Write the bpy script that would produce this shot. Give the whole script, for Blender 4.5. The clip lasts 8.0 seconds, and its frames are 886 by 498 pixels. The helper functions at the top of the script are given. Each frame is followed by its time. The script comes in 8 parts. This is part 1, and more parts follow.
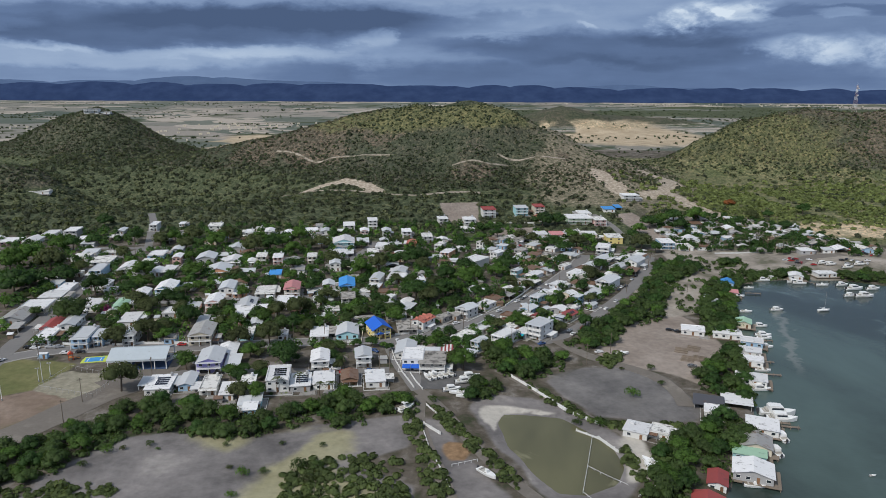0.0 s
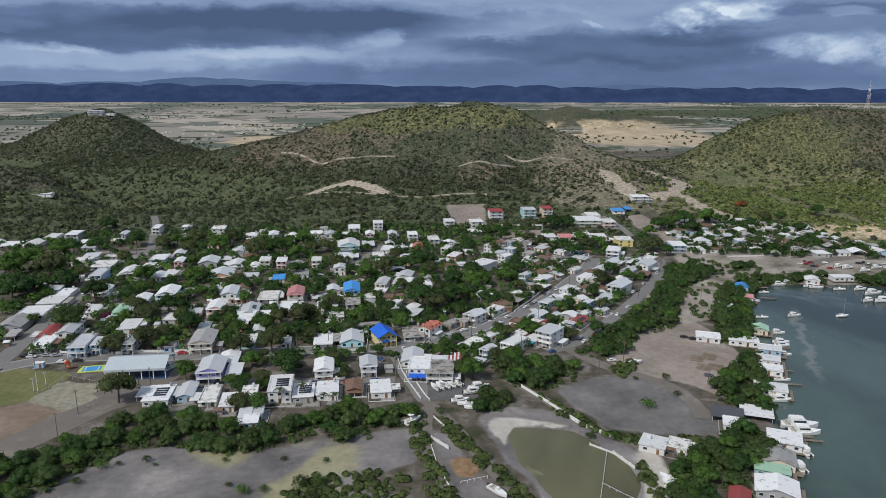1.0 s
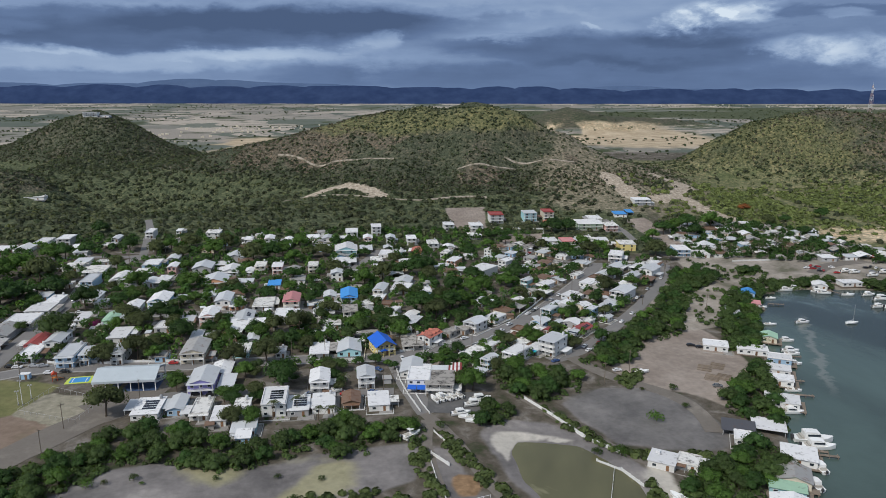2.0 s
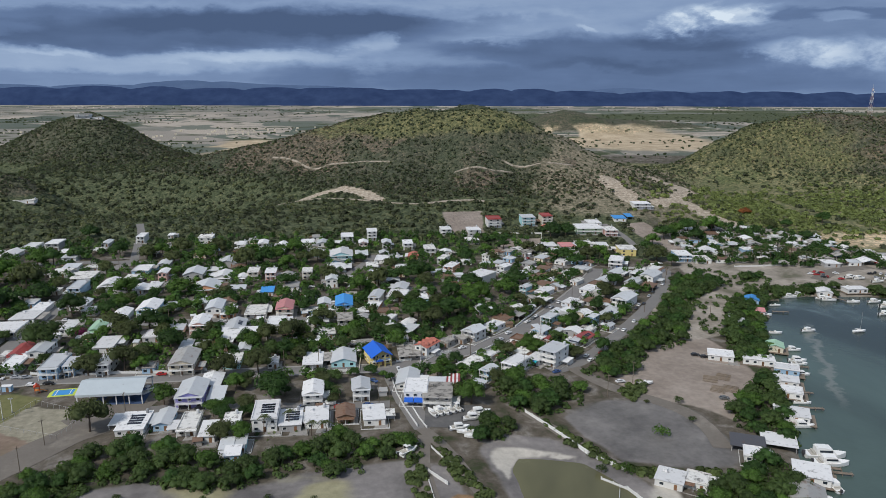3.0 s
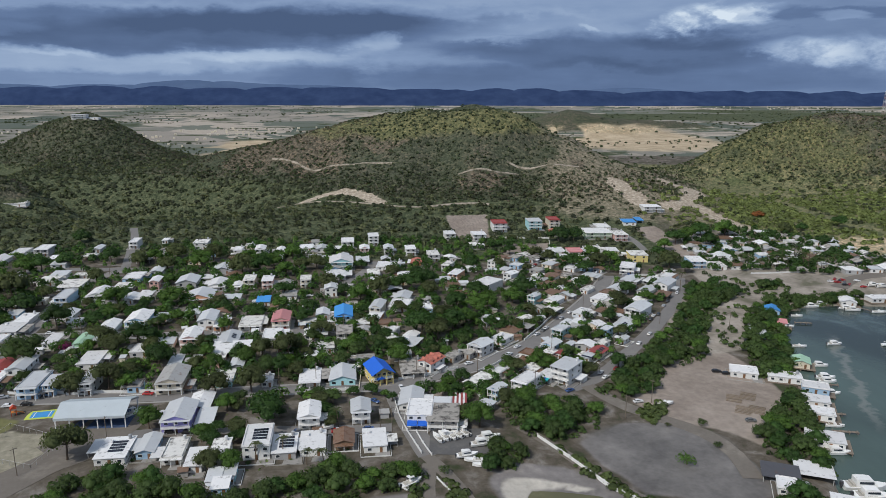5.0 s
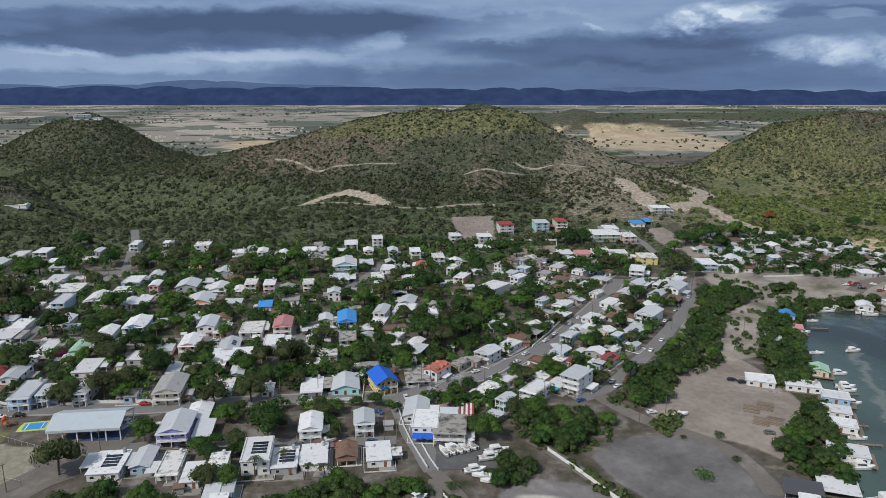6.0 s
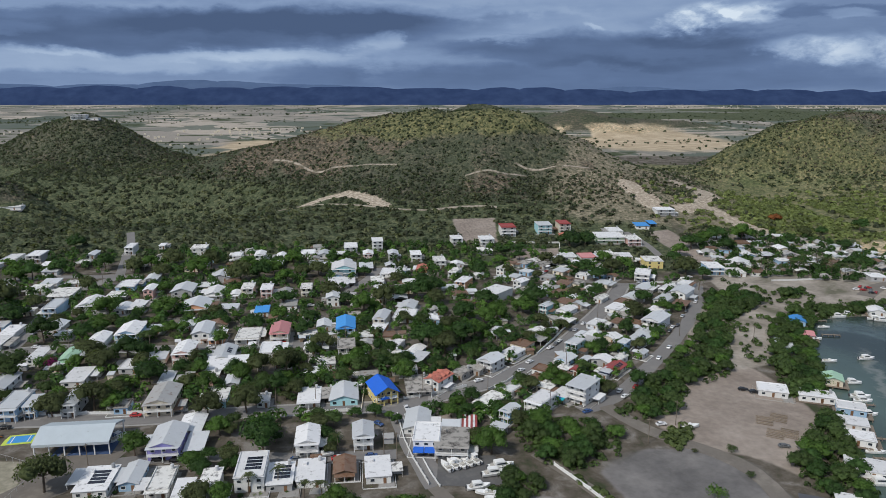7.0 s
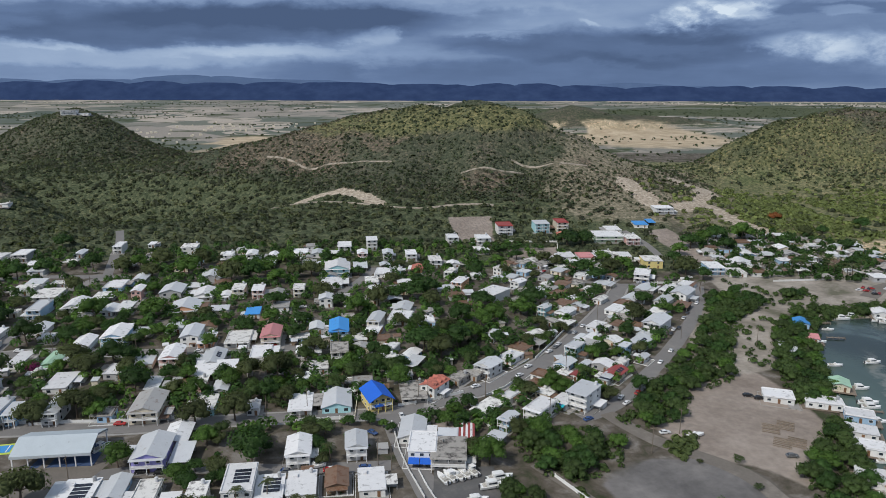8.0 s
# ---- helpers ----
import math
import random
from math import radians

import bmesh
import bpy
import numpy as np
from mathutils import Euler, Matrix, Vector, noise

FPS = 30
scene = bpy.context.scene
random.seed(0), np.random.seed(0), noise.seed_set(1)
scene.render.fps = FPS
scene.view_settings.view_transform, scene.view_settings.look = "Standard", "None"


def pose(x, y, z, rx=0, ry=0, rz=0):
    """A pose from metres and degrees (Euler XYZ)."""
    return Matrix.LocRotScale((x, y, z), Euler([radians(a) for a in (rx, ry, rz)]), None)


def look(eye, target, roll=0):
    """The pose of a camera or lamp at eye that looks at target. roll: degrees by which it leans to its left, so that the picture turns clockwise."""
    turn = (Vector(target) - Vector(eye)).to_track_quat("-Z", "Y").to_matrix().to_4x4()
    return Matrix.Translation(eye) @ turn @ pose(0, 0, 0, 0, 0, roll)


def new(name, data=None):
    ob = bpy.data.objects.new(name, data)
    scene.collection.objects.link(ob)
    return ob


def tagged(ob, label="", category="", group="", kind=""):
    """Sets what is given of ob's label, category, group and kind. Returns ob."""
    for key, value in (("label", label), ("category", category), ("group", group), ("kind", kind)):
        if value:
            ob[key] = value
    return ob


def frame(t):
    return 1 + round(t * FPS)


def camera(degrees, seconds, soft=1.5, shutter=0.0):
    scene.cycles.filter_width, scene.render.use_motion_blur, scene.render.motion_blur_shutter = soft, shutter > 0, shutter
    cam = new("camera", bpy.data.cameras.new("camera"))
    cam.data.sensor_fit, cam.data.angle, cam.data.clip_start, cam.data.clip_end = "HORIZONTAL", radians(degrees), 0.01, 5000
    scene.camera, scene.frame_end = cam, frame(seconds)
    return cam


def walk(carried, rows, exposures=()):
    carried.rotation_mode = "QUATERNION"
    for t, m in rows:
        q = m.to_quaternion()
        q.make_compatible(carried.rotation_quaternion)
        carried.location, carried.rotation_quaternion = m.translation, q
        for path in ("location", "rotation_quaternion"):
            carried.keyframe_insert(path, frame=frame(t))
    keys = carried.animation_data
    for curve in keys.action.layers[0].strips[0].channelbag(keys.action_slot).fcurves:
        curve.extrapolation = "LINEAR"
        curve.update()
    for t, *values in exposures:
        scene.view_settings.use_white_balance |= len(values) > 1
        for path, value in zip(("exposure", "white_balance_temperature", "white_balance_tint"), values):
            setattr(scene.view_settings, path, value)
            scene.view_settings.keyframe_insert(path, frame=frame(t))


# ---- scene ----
cam = camera(64.0, 8.0, 0.6)
# seconds, x, y, z, then the turns about x, y and z
ROWS = [
    (0, -0.47, -0.95, 130.35, 76.478, -0.233, -12.919),
    (0.5, 0.34, 4.42, 130.26, 76.768, -0.065, -12.483),
    (1, 1.16, 9.76, 130.19, 76.499, -0.043, -12.492),
    (1.5, 1.98, 15.09, 130.12, 76.514, -0.012, -12.502),
    (3, 4.44, 30.97, 129.94, 76.772, -0.135, -12.923),
    (3.5, 5.26, 36.22, 129.89, 76.502, 0.024, -12.491),
    (4, 6.08, 41.46, 129.85, 76.482, 0.005, -12.462),
    (4.5, 6.90, 46.68, 129.83, 76.742, -0.140, -12.874),
    (6, 9.35, 62.23, 129.77, 76.690, 0.034, -12.416),
    (6.5, 10.16, 67.38, 129.75, 76.531, -0.028, -12.610),
    (7, 10.98, 72.51, 129.76, 76.675, 0.022, -12.384),
    (7.5, 11.80, 77.62, 129.77, 76.345, -0.137, -12.781),
    (8, 12.62, 82.71, 129.77, 76.351, -0.136, -12.768),
]
walk(cam, [(t, pose(x, y, z, a, b, c)) for t, x, y, z, a, b, c in ROWS])

# ---- daylight: a broken storm sky, weak wide sun from behind the camera's left ----
SUN_EL, SUN_AZ = 46.0, 236.0
HEADING = radians(12.93)
world = bpy.data.worlds.new("storm_sky")
scene.world = world
world.use_nodes = True


class Graph:
    """A small helper to wire shader nodes."""

    def __init__(self, tree):
        self.tree, self.n = tree, tree.nodes
        tree.nodes.clear()

    def add(self, kind):
        return self.n.new(kind)

    def link(self, a, b):
        self.tree.links.new(a, b)

    def put(self, socket, value):
        if isinstance(value, bpy.types.NodeSocket):
            self.link(value, socket)
        else:
            if socket.type == "RGBA" and len(value) == 3:
                value = (*value, 1.0)
            socket.default_value = value

    def math(self, op, a, b=0.0, clamp=False):
        node = self.add("ShaderNodeMath")
        node.operation, node.use_clamp = op, clamp
        self.put(node.inputs[0], a)
        self.put(node.inputs[1], b)
        return node.outputs[0]

    def mix(self, fac, a, b, blend="MIX"):
        node = self.add("ShaderNodeMix")
        node.data_type, node.blend_type = "RGBA", blend
        self.put(node.inputs[0], fac)
        self.put(node.inputs[6], a)
        self.put(node.inputs[7], b)
        return node.outputs[2]

    def ramp(self, fac, *stops):
        node = self.add("ShaderNodeValToRGB")
        self.put(node.inputs[0], fac)
        el = node.color_ramp.elements
        while len(el) < len(stops):
            el.new(0.5)
        for e, (at, col) in zip(el, stops):
            e.position, e.color = at, ((*col, 1.0) if len(col) == 3 else col)
        return node.outputs[0]

    def step(self, value, lo, hi):
        node = self.add("ShaderNodeMapRange")
        node.interpolation_type = "SMOOTHSTEP"
        self.put(node.inputs[0], value)
        node.inputs[1].default_value, node.inputs[2].default_value = lo, hi
        return node.outputs[0]

    def noise(self, vector, scale, detail=4.0, rough=0.55, distort=0.0):
        node = self.add("ShaderNodeTexNoise")
        self.put(node.inputs["Vector"], vector)
        node.inputs["Scale"].default_value, node.inputs["Detail"].default_value = scale, detail
        node.inputs["Roughness"].default_value, node.inputs["Distortion"].default_value = rough, distort
        return node.outputs[0]

    def mapping(self, vector, scale=(1, 1, 1), turn=(0, 0, 0), shift=(0, 0, 0)):
        node = self.add("ShaderNodeMapping")
        self.put(node.inputs["Vector"], vector)
        node.inputs["Scale"].default_value, node.inputs["Rotation"].default_value = scale, turn
        node.inputs["Location"].default_value = shift
        return node.outputs[0]


# cloud banks ahead: bearing, lift, half width, half height, brighter or darker, crispness
BANKS = [
    (-0.422, 0.0721, 0.459, 0.0271, -0.27, 0.45),
    (-0.170, 0.0822, 0.270, 0.0226, -0.16, 0.30),
    (-0.548, 0.0967, 0.213, 0.0165, 0.10, 0.20),
    (0.035, 0.0995, 0.426, 0.0150, 0.14, 0.20),
    (-0.480, 0.0287, 0.385, 0.0150, 0.22, 0.20),
    (-0.241, 0.0346, 0.123, 0.0098, 0.16, 0.20),
    (-0.106, 0.0472, 0.028, 0.0113, 0.24, 0.10),
    (-0.597, 0.0706, 0.057, 0.0090, 0.12, 0.20),
    (-0.528, 0.0428, 0.090, 0.0060, 0.16, 0.20),
    (-0.049, 0.0294, 0.213, 0.0150, 0.06, 0.20),
    (0.119, 0.0721, 0.189, 0.0195, 0.17, 0.30),
    (0.235, 0.0413, 0.238, 0.0241, -0.24, 0.40),
    (0.073, 0.0575, 0.049, 0.0045, 0.10, 0.20),
    (0.340, 0.0830, 0.048, 0.0158, 0.46, 0.23),
    (0.401, 0.0880, 0.041, 0.0120, 0.40, 0.17),
    (0.195, 0.0721, 0.021, 0.0060, 0.20, 0.10),
    (0.542, 0.0413, 0.123, 0.0188, 0.36, 0.20),
    (0.465, 0.0442, 0.074, 0.0135, 0.16, 0.20),
    (0.528, 0.0880, 0.123, 0.0098, -0.14, 0.30),
    (0.515, 0.0837, 0.036, 0.0083, 0.24, 0.10),
    (0.260, 0.0010, 0.393, 0.0256, -0.16, 0.20),
    (-0.173, 0.0085, 0.074, 0.0331, -0.10, 0.20),
    (0.356, 0.0575, 0.107, 0.0150, -0.10, 0.30),
]


def paint_sky():
    g = Graph(world.node_tree)
    sky = g.add("ShaderNodeTexSky")
    sky.sky_type, sky.sun_disc = "NISHITA", False
    sky.sun_elevation, sky.sun_rotation = radians(SUN_EL), radians(SUN_AZ)
    sky.dust_density = 2.0
    ways = g.mapping(g.add("ShaderNodeTexCoord").outputs["Generated"], turn=(0, 0, HEADING))
    part_of = g.add("ShaderNodeSeparateXYZ")
    g.link(ways, part_of.inputs[0])
    side, up = part_of.outputs[0], part_of.outputs[2]
    ahead = part_of.outputs[1]
    depth = g.math("MAXIMUM", ahead, 0.08)
    decks = g.noise(g.mapping(ways, (2.4, 2.4, 10), shift=(0.2, 0.1, 0.55)), 1.0, 4, 0.5, 0.3)
    billow = g.noise(g.mapping(ways, (6, 6, 19), shift=(0.6, 0, 0.3)), 1.0, 7, 0.58, 0.3)
    puff = g.noise(g.mapping(ways, (22, 22, 44), shift=(0.1, 0.4, 0.7)), 1.0, 6, 0.6, 0.2)
    shred = g.noise(g.mapping(ways, (9, 9, 60), shift=(0.4, 0.2, 0.1)), 1.0, 5, 0.55)
    # ragged edges: the banks' outlines wander with the billows
    across = g.math("ADD", g.math("DIVIDE", side, depth), g.math("ADD", g.math("MULTIPLY", g.math("SUBTRACT", billow, 0.5), 0.2), g.math("MULTIPLY", g.math("SUBTRACT", puff, 0.5), 0.05)))
    above = g.math("ADD", g.math("DIVIDE", up, depth), g.math("ADD", g.math("MULTIPLY", g.math("SUBTRACT", billow, 0.5), 0.05), g.math("MULTIPLY", g.math("SUBTRACT", puff, 0.5), 0.022)))
    value = g.math("ADD", 0.36, g.math("ADD", g.math("MULTIPLY", g.math("SUBTRACT", decks, 0.5), 0.24), g.math("MULTIPLY", g.math("SUBTRACT", shred, 0.5), 0.2)))
    value = g.math("ADD", value, g.math("MULTIPLY", g.math("SUBTRACT", puff, 0.5), 0.1))
    for mid, lift, wide, tall, weight, crisp in BANKS:
        far = g.math("ADD", g.math("POWER", g.math("ABSOLUTE", g.math("DIVIDE", g.math("SUBTRACT", across, mid), wide)), 2.0),
                     g.math("POWER", g.math("ABSOLUTE", g.math("DIVIDE", g.math("SUBTRACT", above, lift), tall)), 2.0))
        body = g.math("SUBTRACT", 1.0, g.step(far, crisp, 1.7 - 0.5 * crisp))
        if weight > 0.25:
            # sunlit towers, lumpy and torn
            body = g.math("MULTIPLY", body, g.math("ADD", 0.35, g.math("MULTIPLY", g.step(puff, 0.36, 0.6), 0.85)))
        value = g.math("ADD", value, g.math("MULTIPLY", body, weight))
    clouds = g.ramp(value, (0.0, (0.072, 0.114, 0.213)), (0.24, (0.124, 0.19, 0.338)), (0.46, (0.22, 0.312, 0.492)), (0.72, (0.37, 0.478, 0.65)), (1.0, (0.66, 0.76, 0.87)))
    high = g.ramp(billow, (0.3, (0.24, 0.31, 0.43)), (0.7, (0.56, 0.65, 0.78)))
    glow = g.mix(0.6, g.mix(1.0, sky.outputs[0], (0.085, 0.085, 0.085), "MULTIPLY"), high)
    colour = g.mix(g.step(up, 0.14, 0.5), clouds, glow)
    back = g.add("ShaderNodeBackground")
    g.put(back.inputs[0], colour)
    back.inputs[1].default_value = 1.0
    g.link(back.outputs[0], g.add("ShaderNodeOutputWorld").inputs[0])


paint_sky()
sun = new("sun", bpy.data.lights.new("sun", "SUN"))
sun.data.energy, sun.data.angle, sun.data.color = 2.7, radians(3.5), (1.0, 0.965, 0.91)
sun.matrix_world = look((0, 0, 500), (500 * -math.sin(radians(SUN_AZ)), 500 * -math.cos(radians(SUN_AZ)), 500 - 500 * math.tan(radians(SUN_EL))))
scene.view_settings.exposure = 0.0

# ---- materials ----
MATS = {}


def material(name, colour, rough=0.85, metal=0.0, vary=0.12, grain=0.25, scale=1.5, stain=None, ribs=0.0, bump=0.15, gloss=0.3, island=0.0, leafy=False):
    """A painted, mineral or leafy surface: fine grain, broad blotches, stains (colour, amount, size) and ribs of sheet metal."""
    if name in MATS:
        return MATS[name]
    m = MATS[name] = bpy.data.materials.new(name)
    m.use_nodes = True
    g = Graph(m.node_tree)
    at = g.add("ShaderNodeTexCoord").outputs["Object"]
    luck = g.add("ShaderNodeObjectInfo").outputs["Random"]
    at = g.mapping(at)
    spot = at.node
    shift = g.add("ShaderNodeCombineXYZ")
    for k, by in enumerate((91.0, 57.0, 33.0)):
        g.link(g.math("MULTIPLY", luck, by), shift.inputs[k])
    g.link(shift.outputs[0], spot.inputs["Location"])
    fine, broad = g.noise(at, 6 * scale, 4), g.noise(at, 0.5 * scale, 5, 0.6)
    tone = g.math("ADD", g.math("MULTIPLY", fine, grain * 0.8), g.math("MULTIPLY", broad, grain))
    tone = g.math("ADD", tone, 1.0 - 0.9 * grain)
    if vary:
        tone = g.math("MULTIPLY", tone, g.math("ADD", 1.0 - vary, g.math("MULTIPLY", luck, 2 * vary)))
    if island:
        each = g.add("ShaderNodeNewGeometry").outputs["Random Per Island"]
        tone = g.math("MULTIPLY", tone, g.math("ADD", 1.0 - island, g.math("MULTIPLY", each, 2 * island)))
    value = g.mix(1.0, colour, tone, "MULTIPLY")
    if leafy:
        # each shrub of a slope has a tone of its own
        own = g.add("ShaderNodeAttribute")
        own.attribute_name = "tone"
        value = g.mix(1.0, value, g.math("ADD", 1.0, g.math("MULTIPLY", own.outputs["Fac"], 0.5)), "MULTIPLY")
        value = g.mix(g.math("MULTIPLY", own.outputs["Fac"], 0.22, True), value, [1.25 * colour[0] + 0.01, 1.05 * colour[1], 0.95 * colour[2]])
    if stain:
        spots = g.noise(g.mapping(at, (1, 1, 0.5)), stain[2], 6, 0.65)
        value = g.mix(g.math("MULTIPLY", g.step(spots, 0.62 - 0.3 * stain[1], 0.78 - 0.2 * stain[1]), min(1.0, 0.45 + stain[1])), value, stain[0])
    shade = g.add("ShaderNodeBsdfPrincipled")
    g.put(shade.inputs["Base Color"], value)
    shade.inputs["Metallic"].default_value = metal
    g.put(shade.inputs["Roughness"], g.math("ADD", rough - 0.1, g.math("MULTIPLY", broad, 0.2), True))
    shade.inputs["Specular IOR Level"].default_value = gloss
    level = g.math("MULTIPLY", fine, bump)
    if ribs:
        wave = g.add("ShaderNodeTexWave")
        wave.bands_direction = "X"
        g.put(wave.inputs["Vector"], at)
        wave.inputs["Scale"].default_value = 1.0 / ribs
        level = g.math("ADD", level, g.math("MULTIPLY", wave.outputs[1], 0.6))
    relief = g.add("ShaderNodeBump")
    relief.inputs["Strength"].default_value, relief.inputs["Distance"].default_value = 0.5, 0.08
    g.put(relief.inputs["Height"], level)
    g.link(relief.outputs[0], shade.inputs["Normal"])
    last = shade.outputs[0]
    if leafy:
        thin = g.add("ShaderNodeBsdfTranslucent")
        g.put(thin.inputs[0], g.mix(1.0, value, (1.25, 1.3, 0.8), "MULTIPLY"))
        both = g.add("ShaderNodeMixShader")
        both.inputs[0].default_value = 0.42
        g.link(last, both.inputs[1])
        g.link(thin.outputs[0], both.inputs[2])
        last = both.outputs[0]
    g.link(last, g.add("ShaderNodeOutputMaterial").inputs[0])
    return m


MOULD, RUST = (0.07, 0.065, 0.06), (0.16, 0.07, 0.035)
WALLS = {
    "white": (0.7, 0.7, 0.68), "cream": (0.66, 0.6, 0.48), "blue": (0.34, 0.5, 0.66), "pink": (0.66, 0.42, 0.38),
    "yellow": (0.72, 0.6, 0.25), "grey": (0.4, 0.4, 0.4), "aqua": (0.36, 0.6, 0.64), "lilac": (0.3, 0.28, 0.58),
    "concrete": (0.36, 0.345, 0.32), "green": (0.5, 0.62, 0.45), "orange": (0.62, 0.33, 0.2), "wood": (0.25, 0.18, 0.12),
}
COVERS = {
    "white": ((0.66, 0.66, 0.66), 0.0, (MOULD, 0.25, 0.55)), "slab": ((0.66, 0.65, 0.62), 0.0, (MOULD, 0.45, 0.4)),
    "concrete": ((0.36, 0.34, 0.31), 0.0, (MOULD, 0.6, 0.35)), "metal": ((0.56, 0.575, 0.585), 0.12, (RUST, 0.12, 0.5)),
    "zinc": ((0.42, 0.41, 0.39), 0.25, (RUST, 0.3, 0.4)), "blue": ((0.02, 0.12, 0.55), 0.0, (MOULD, 0.05, 0.5)),
    "red": ((0.3, 0.065, 0.06), 0.0, (MOULD, 0.2, 0.4)), "pink": ((0.55, 0.24, 0.24), 0.0, (MOULD, 0.2, 0.4)),
    "tile": ((0.43, 0.15, 0.11), 0.0, (MOULD, 0.3, 0.5)), "green": ((0.36, 0.55, 0.4), 0.0, (MOULD, 0.15, 0.4)),
    "dark": ((0.09, 0.09, 0.1), 0.1, (RUST, 0.1, 0.5)), "rust": ((0.2, 0.13, 0.09), 0.1, (RUST, 0.5, 0.6)),
    "pale": ((0.55, 0.61, 0.64), 0.1, (MOULD, 0.05, 0.4)), "azure": ((0.06, 0.27, 0.62), 0.0, (MOULD, 0.08, 0.5)), "teal": ((0.02, 0.34, 0.4), 0.0, (MOULD, 0.05, 0.5)),
}


def wall_paint(key):
    return material("wall_" + key, WALLS[key], 0.85, 0, 0.1, 0.16, 0.8, (MOULD, 0.12 if key != "concrete" else 0.4, 0.6))


def roofing(key):
    colour, metal, stain = COVERS[key]
    sheet = key in ("pale", "metal", "zinc", "blue", "azure", "red", "pink", "green", "dark", "rust", "teal")
    return material("roof_" + key, colour, 0.55 if sheet else 0.85, metal, 0.12, 0.2, 0.7, stain, 0.9 if sheet else (0.7 if key == "tile" else 0.0))


LEAVES = [
    material("leaf_deep", (0.045, 0.095, 0.024), 0.6, 0, 0.22, 0.3, 0.5, island=0.3, gloss=0.25, bump=0, leafy=True),
    material("leaf_fresh", (0.088, 0.165, 0.034), 0.6, 0, 0.22, 0.3, 0.5, island=0.3, gloss=0.25, bump=0, leafy=True),
    material("leaf_olive", (0.085, 0.105, 0.043), 0.65, 0, 0.22, 0.3, 0.5, island=0.3, gloss=0.2, bump=0, leafy=True),
    material("leaf_dry", (0.135, 0.118, 0.092), 0.75, 0, 0.25, 0.3, 0.5, island=0.4, gloss=0.15, bump=0, leafy=True),
    material("leaf_mangrove", (0.07, 0.112, 0.034), 0.6, 0, 0.22, 0.3, 0.5, island=0.3, gloss=0.25, bump=0, leafy=True),
]
# slope leaves greyed towards blue: distance haze put into the colour
LEAF_BRUSH = material("leaf_brush", (0.08, 0.094, 0.057), 0.65, 0, 0.22, 0.3, 0.5, island=0.2, gloss=0.2, bump=0, leafy=True)
LEAF_SLOPE = material("leaf_slope", (0.06, 0.08, 0.043), 0.65, 0, 0.22, 0.3, 0.5, island=0.2, gloss=0.2, bump=0, leafy=True)
# lighter hill leaf: sunlight on the right hill put into the colour
LEAF_HILL = material("leaf_hill", (0.112, 0.127, 0.068), 0.65, 0, 0.22, 0.3, 0.5, island=0.3, gloss=0.2, bump=0, leafy=True)
LEAF_FLAT = material("leaf_flat", (0.125, 0.17, 0.062), 0.65, 0, 0.22, 0.3, 0.5, island=0.2, gloss=0.2, bump=0, leafy=True)
# bright acacia green, raised further to carry the sunlight on that side
LEAF_BRIGHT = material("leaf_bright", (0.2, 0.245, 0.09), 0.6, 0, 0.22, 0.3, 0.5, island=0.3, gloss=0.2, bump=0, leafy=True)
LEAF_RUST = material("leaf_rust", (0.3, 0.12, 0.045), 0.65, 0, 0.15, 0.3, 0.5, island=0.3, gloss=0.2, bump=0, leafy=True)
LEAF_MAGENTA = material("leaf_magenta", (0.2, 0.03, 0.12), 0.65, 0, 0.15, 0.3, 0.5, island=0.3, gloss=0.2, bump=0, leafy=True)
BARK = material("bark", (0.13, 0.1, 0.075), 0.9, scale=3)
TRIM = material("white_trim", (0.75, 0.75, 0.74), 0.6, vary=0.05, grain=0.1)
GLASS = material("dark_window_glass", (0.03, 0.04, 0.05), 0.15, vary=0.3, grain=0.1, gloss=0.6, bump=0)
DOORWOOD = material("brown_door", (0.2, 0.11, 0.06), 0.6, vary=0.3)
POST = material("grey_post", (0.4, 0.4, 0.39), 0.7)
TIMBER = material("weathered_timber", (0.22, 0.18, 0.14), 0.9, vary=0.2, stain=(MOULD, 0.2, 1.0))
ROCKY = material("pale_cut_rock", (0.33, 0.285, 0.23), 0.95, vary=0, grain=0.9, scale=0.25, stain=((0.1, 0.095, 0.06), 0.62, 0.16), bump=0.3)
ASPHALT = material("asphalt", (0.19, 0.182, 0.175), 0.9, vary=0, grain=0.35, scale=0.12, stain=((0.26, 0.245, 0.225), 0.35, 0.06), bump=0.05)
GRAVEL = material("dark_gravel", (0.11, 0.108, 0.107), 0.95, vary=0, grain=0.5, scale=0.2, stain=((0.19, 0.18, 0.165), 0.3, 0.1), bump=0.1)
DIRT = material("dirt_track", (0.165, 0.147, 0.127), 0.95, vary=0, grain=0.4, scale=0.15, stain=((0.26, 0.235, 0.2), 0.35, 0.08), bump=0.05)
SIDEWALK = material("concrete_pavement", (0.29, 0.28, 0.265), 0.9, vary=0.05, grain=0.3, scale=0.3, stain=(MOULD, 0.2, 0.25))
PANEL = material("solar_cells", (0.012, 0.014, 0.025), 0.2, vary=0.1, grain=0.1, gloss=0.6, bump=0)
RUBBER = material("black_rubber", (0.015, 0.015, 0.016), 0.8, grain=0.1)
GEL = material("white_gelcoat", (0.8, 0.8, 0.78), 0.3, vary=0.06, grain=0.08, gloss=0.5, stain=((0.45, 0.43, 0.38), 0.05, 0.8))


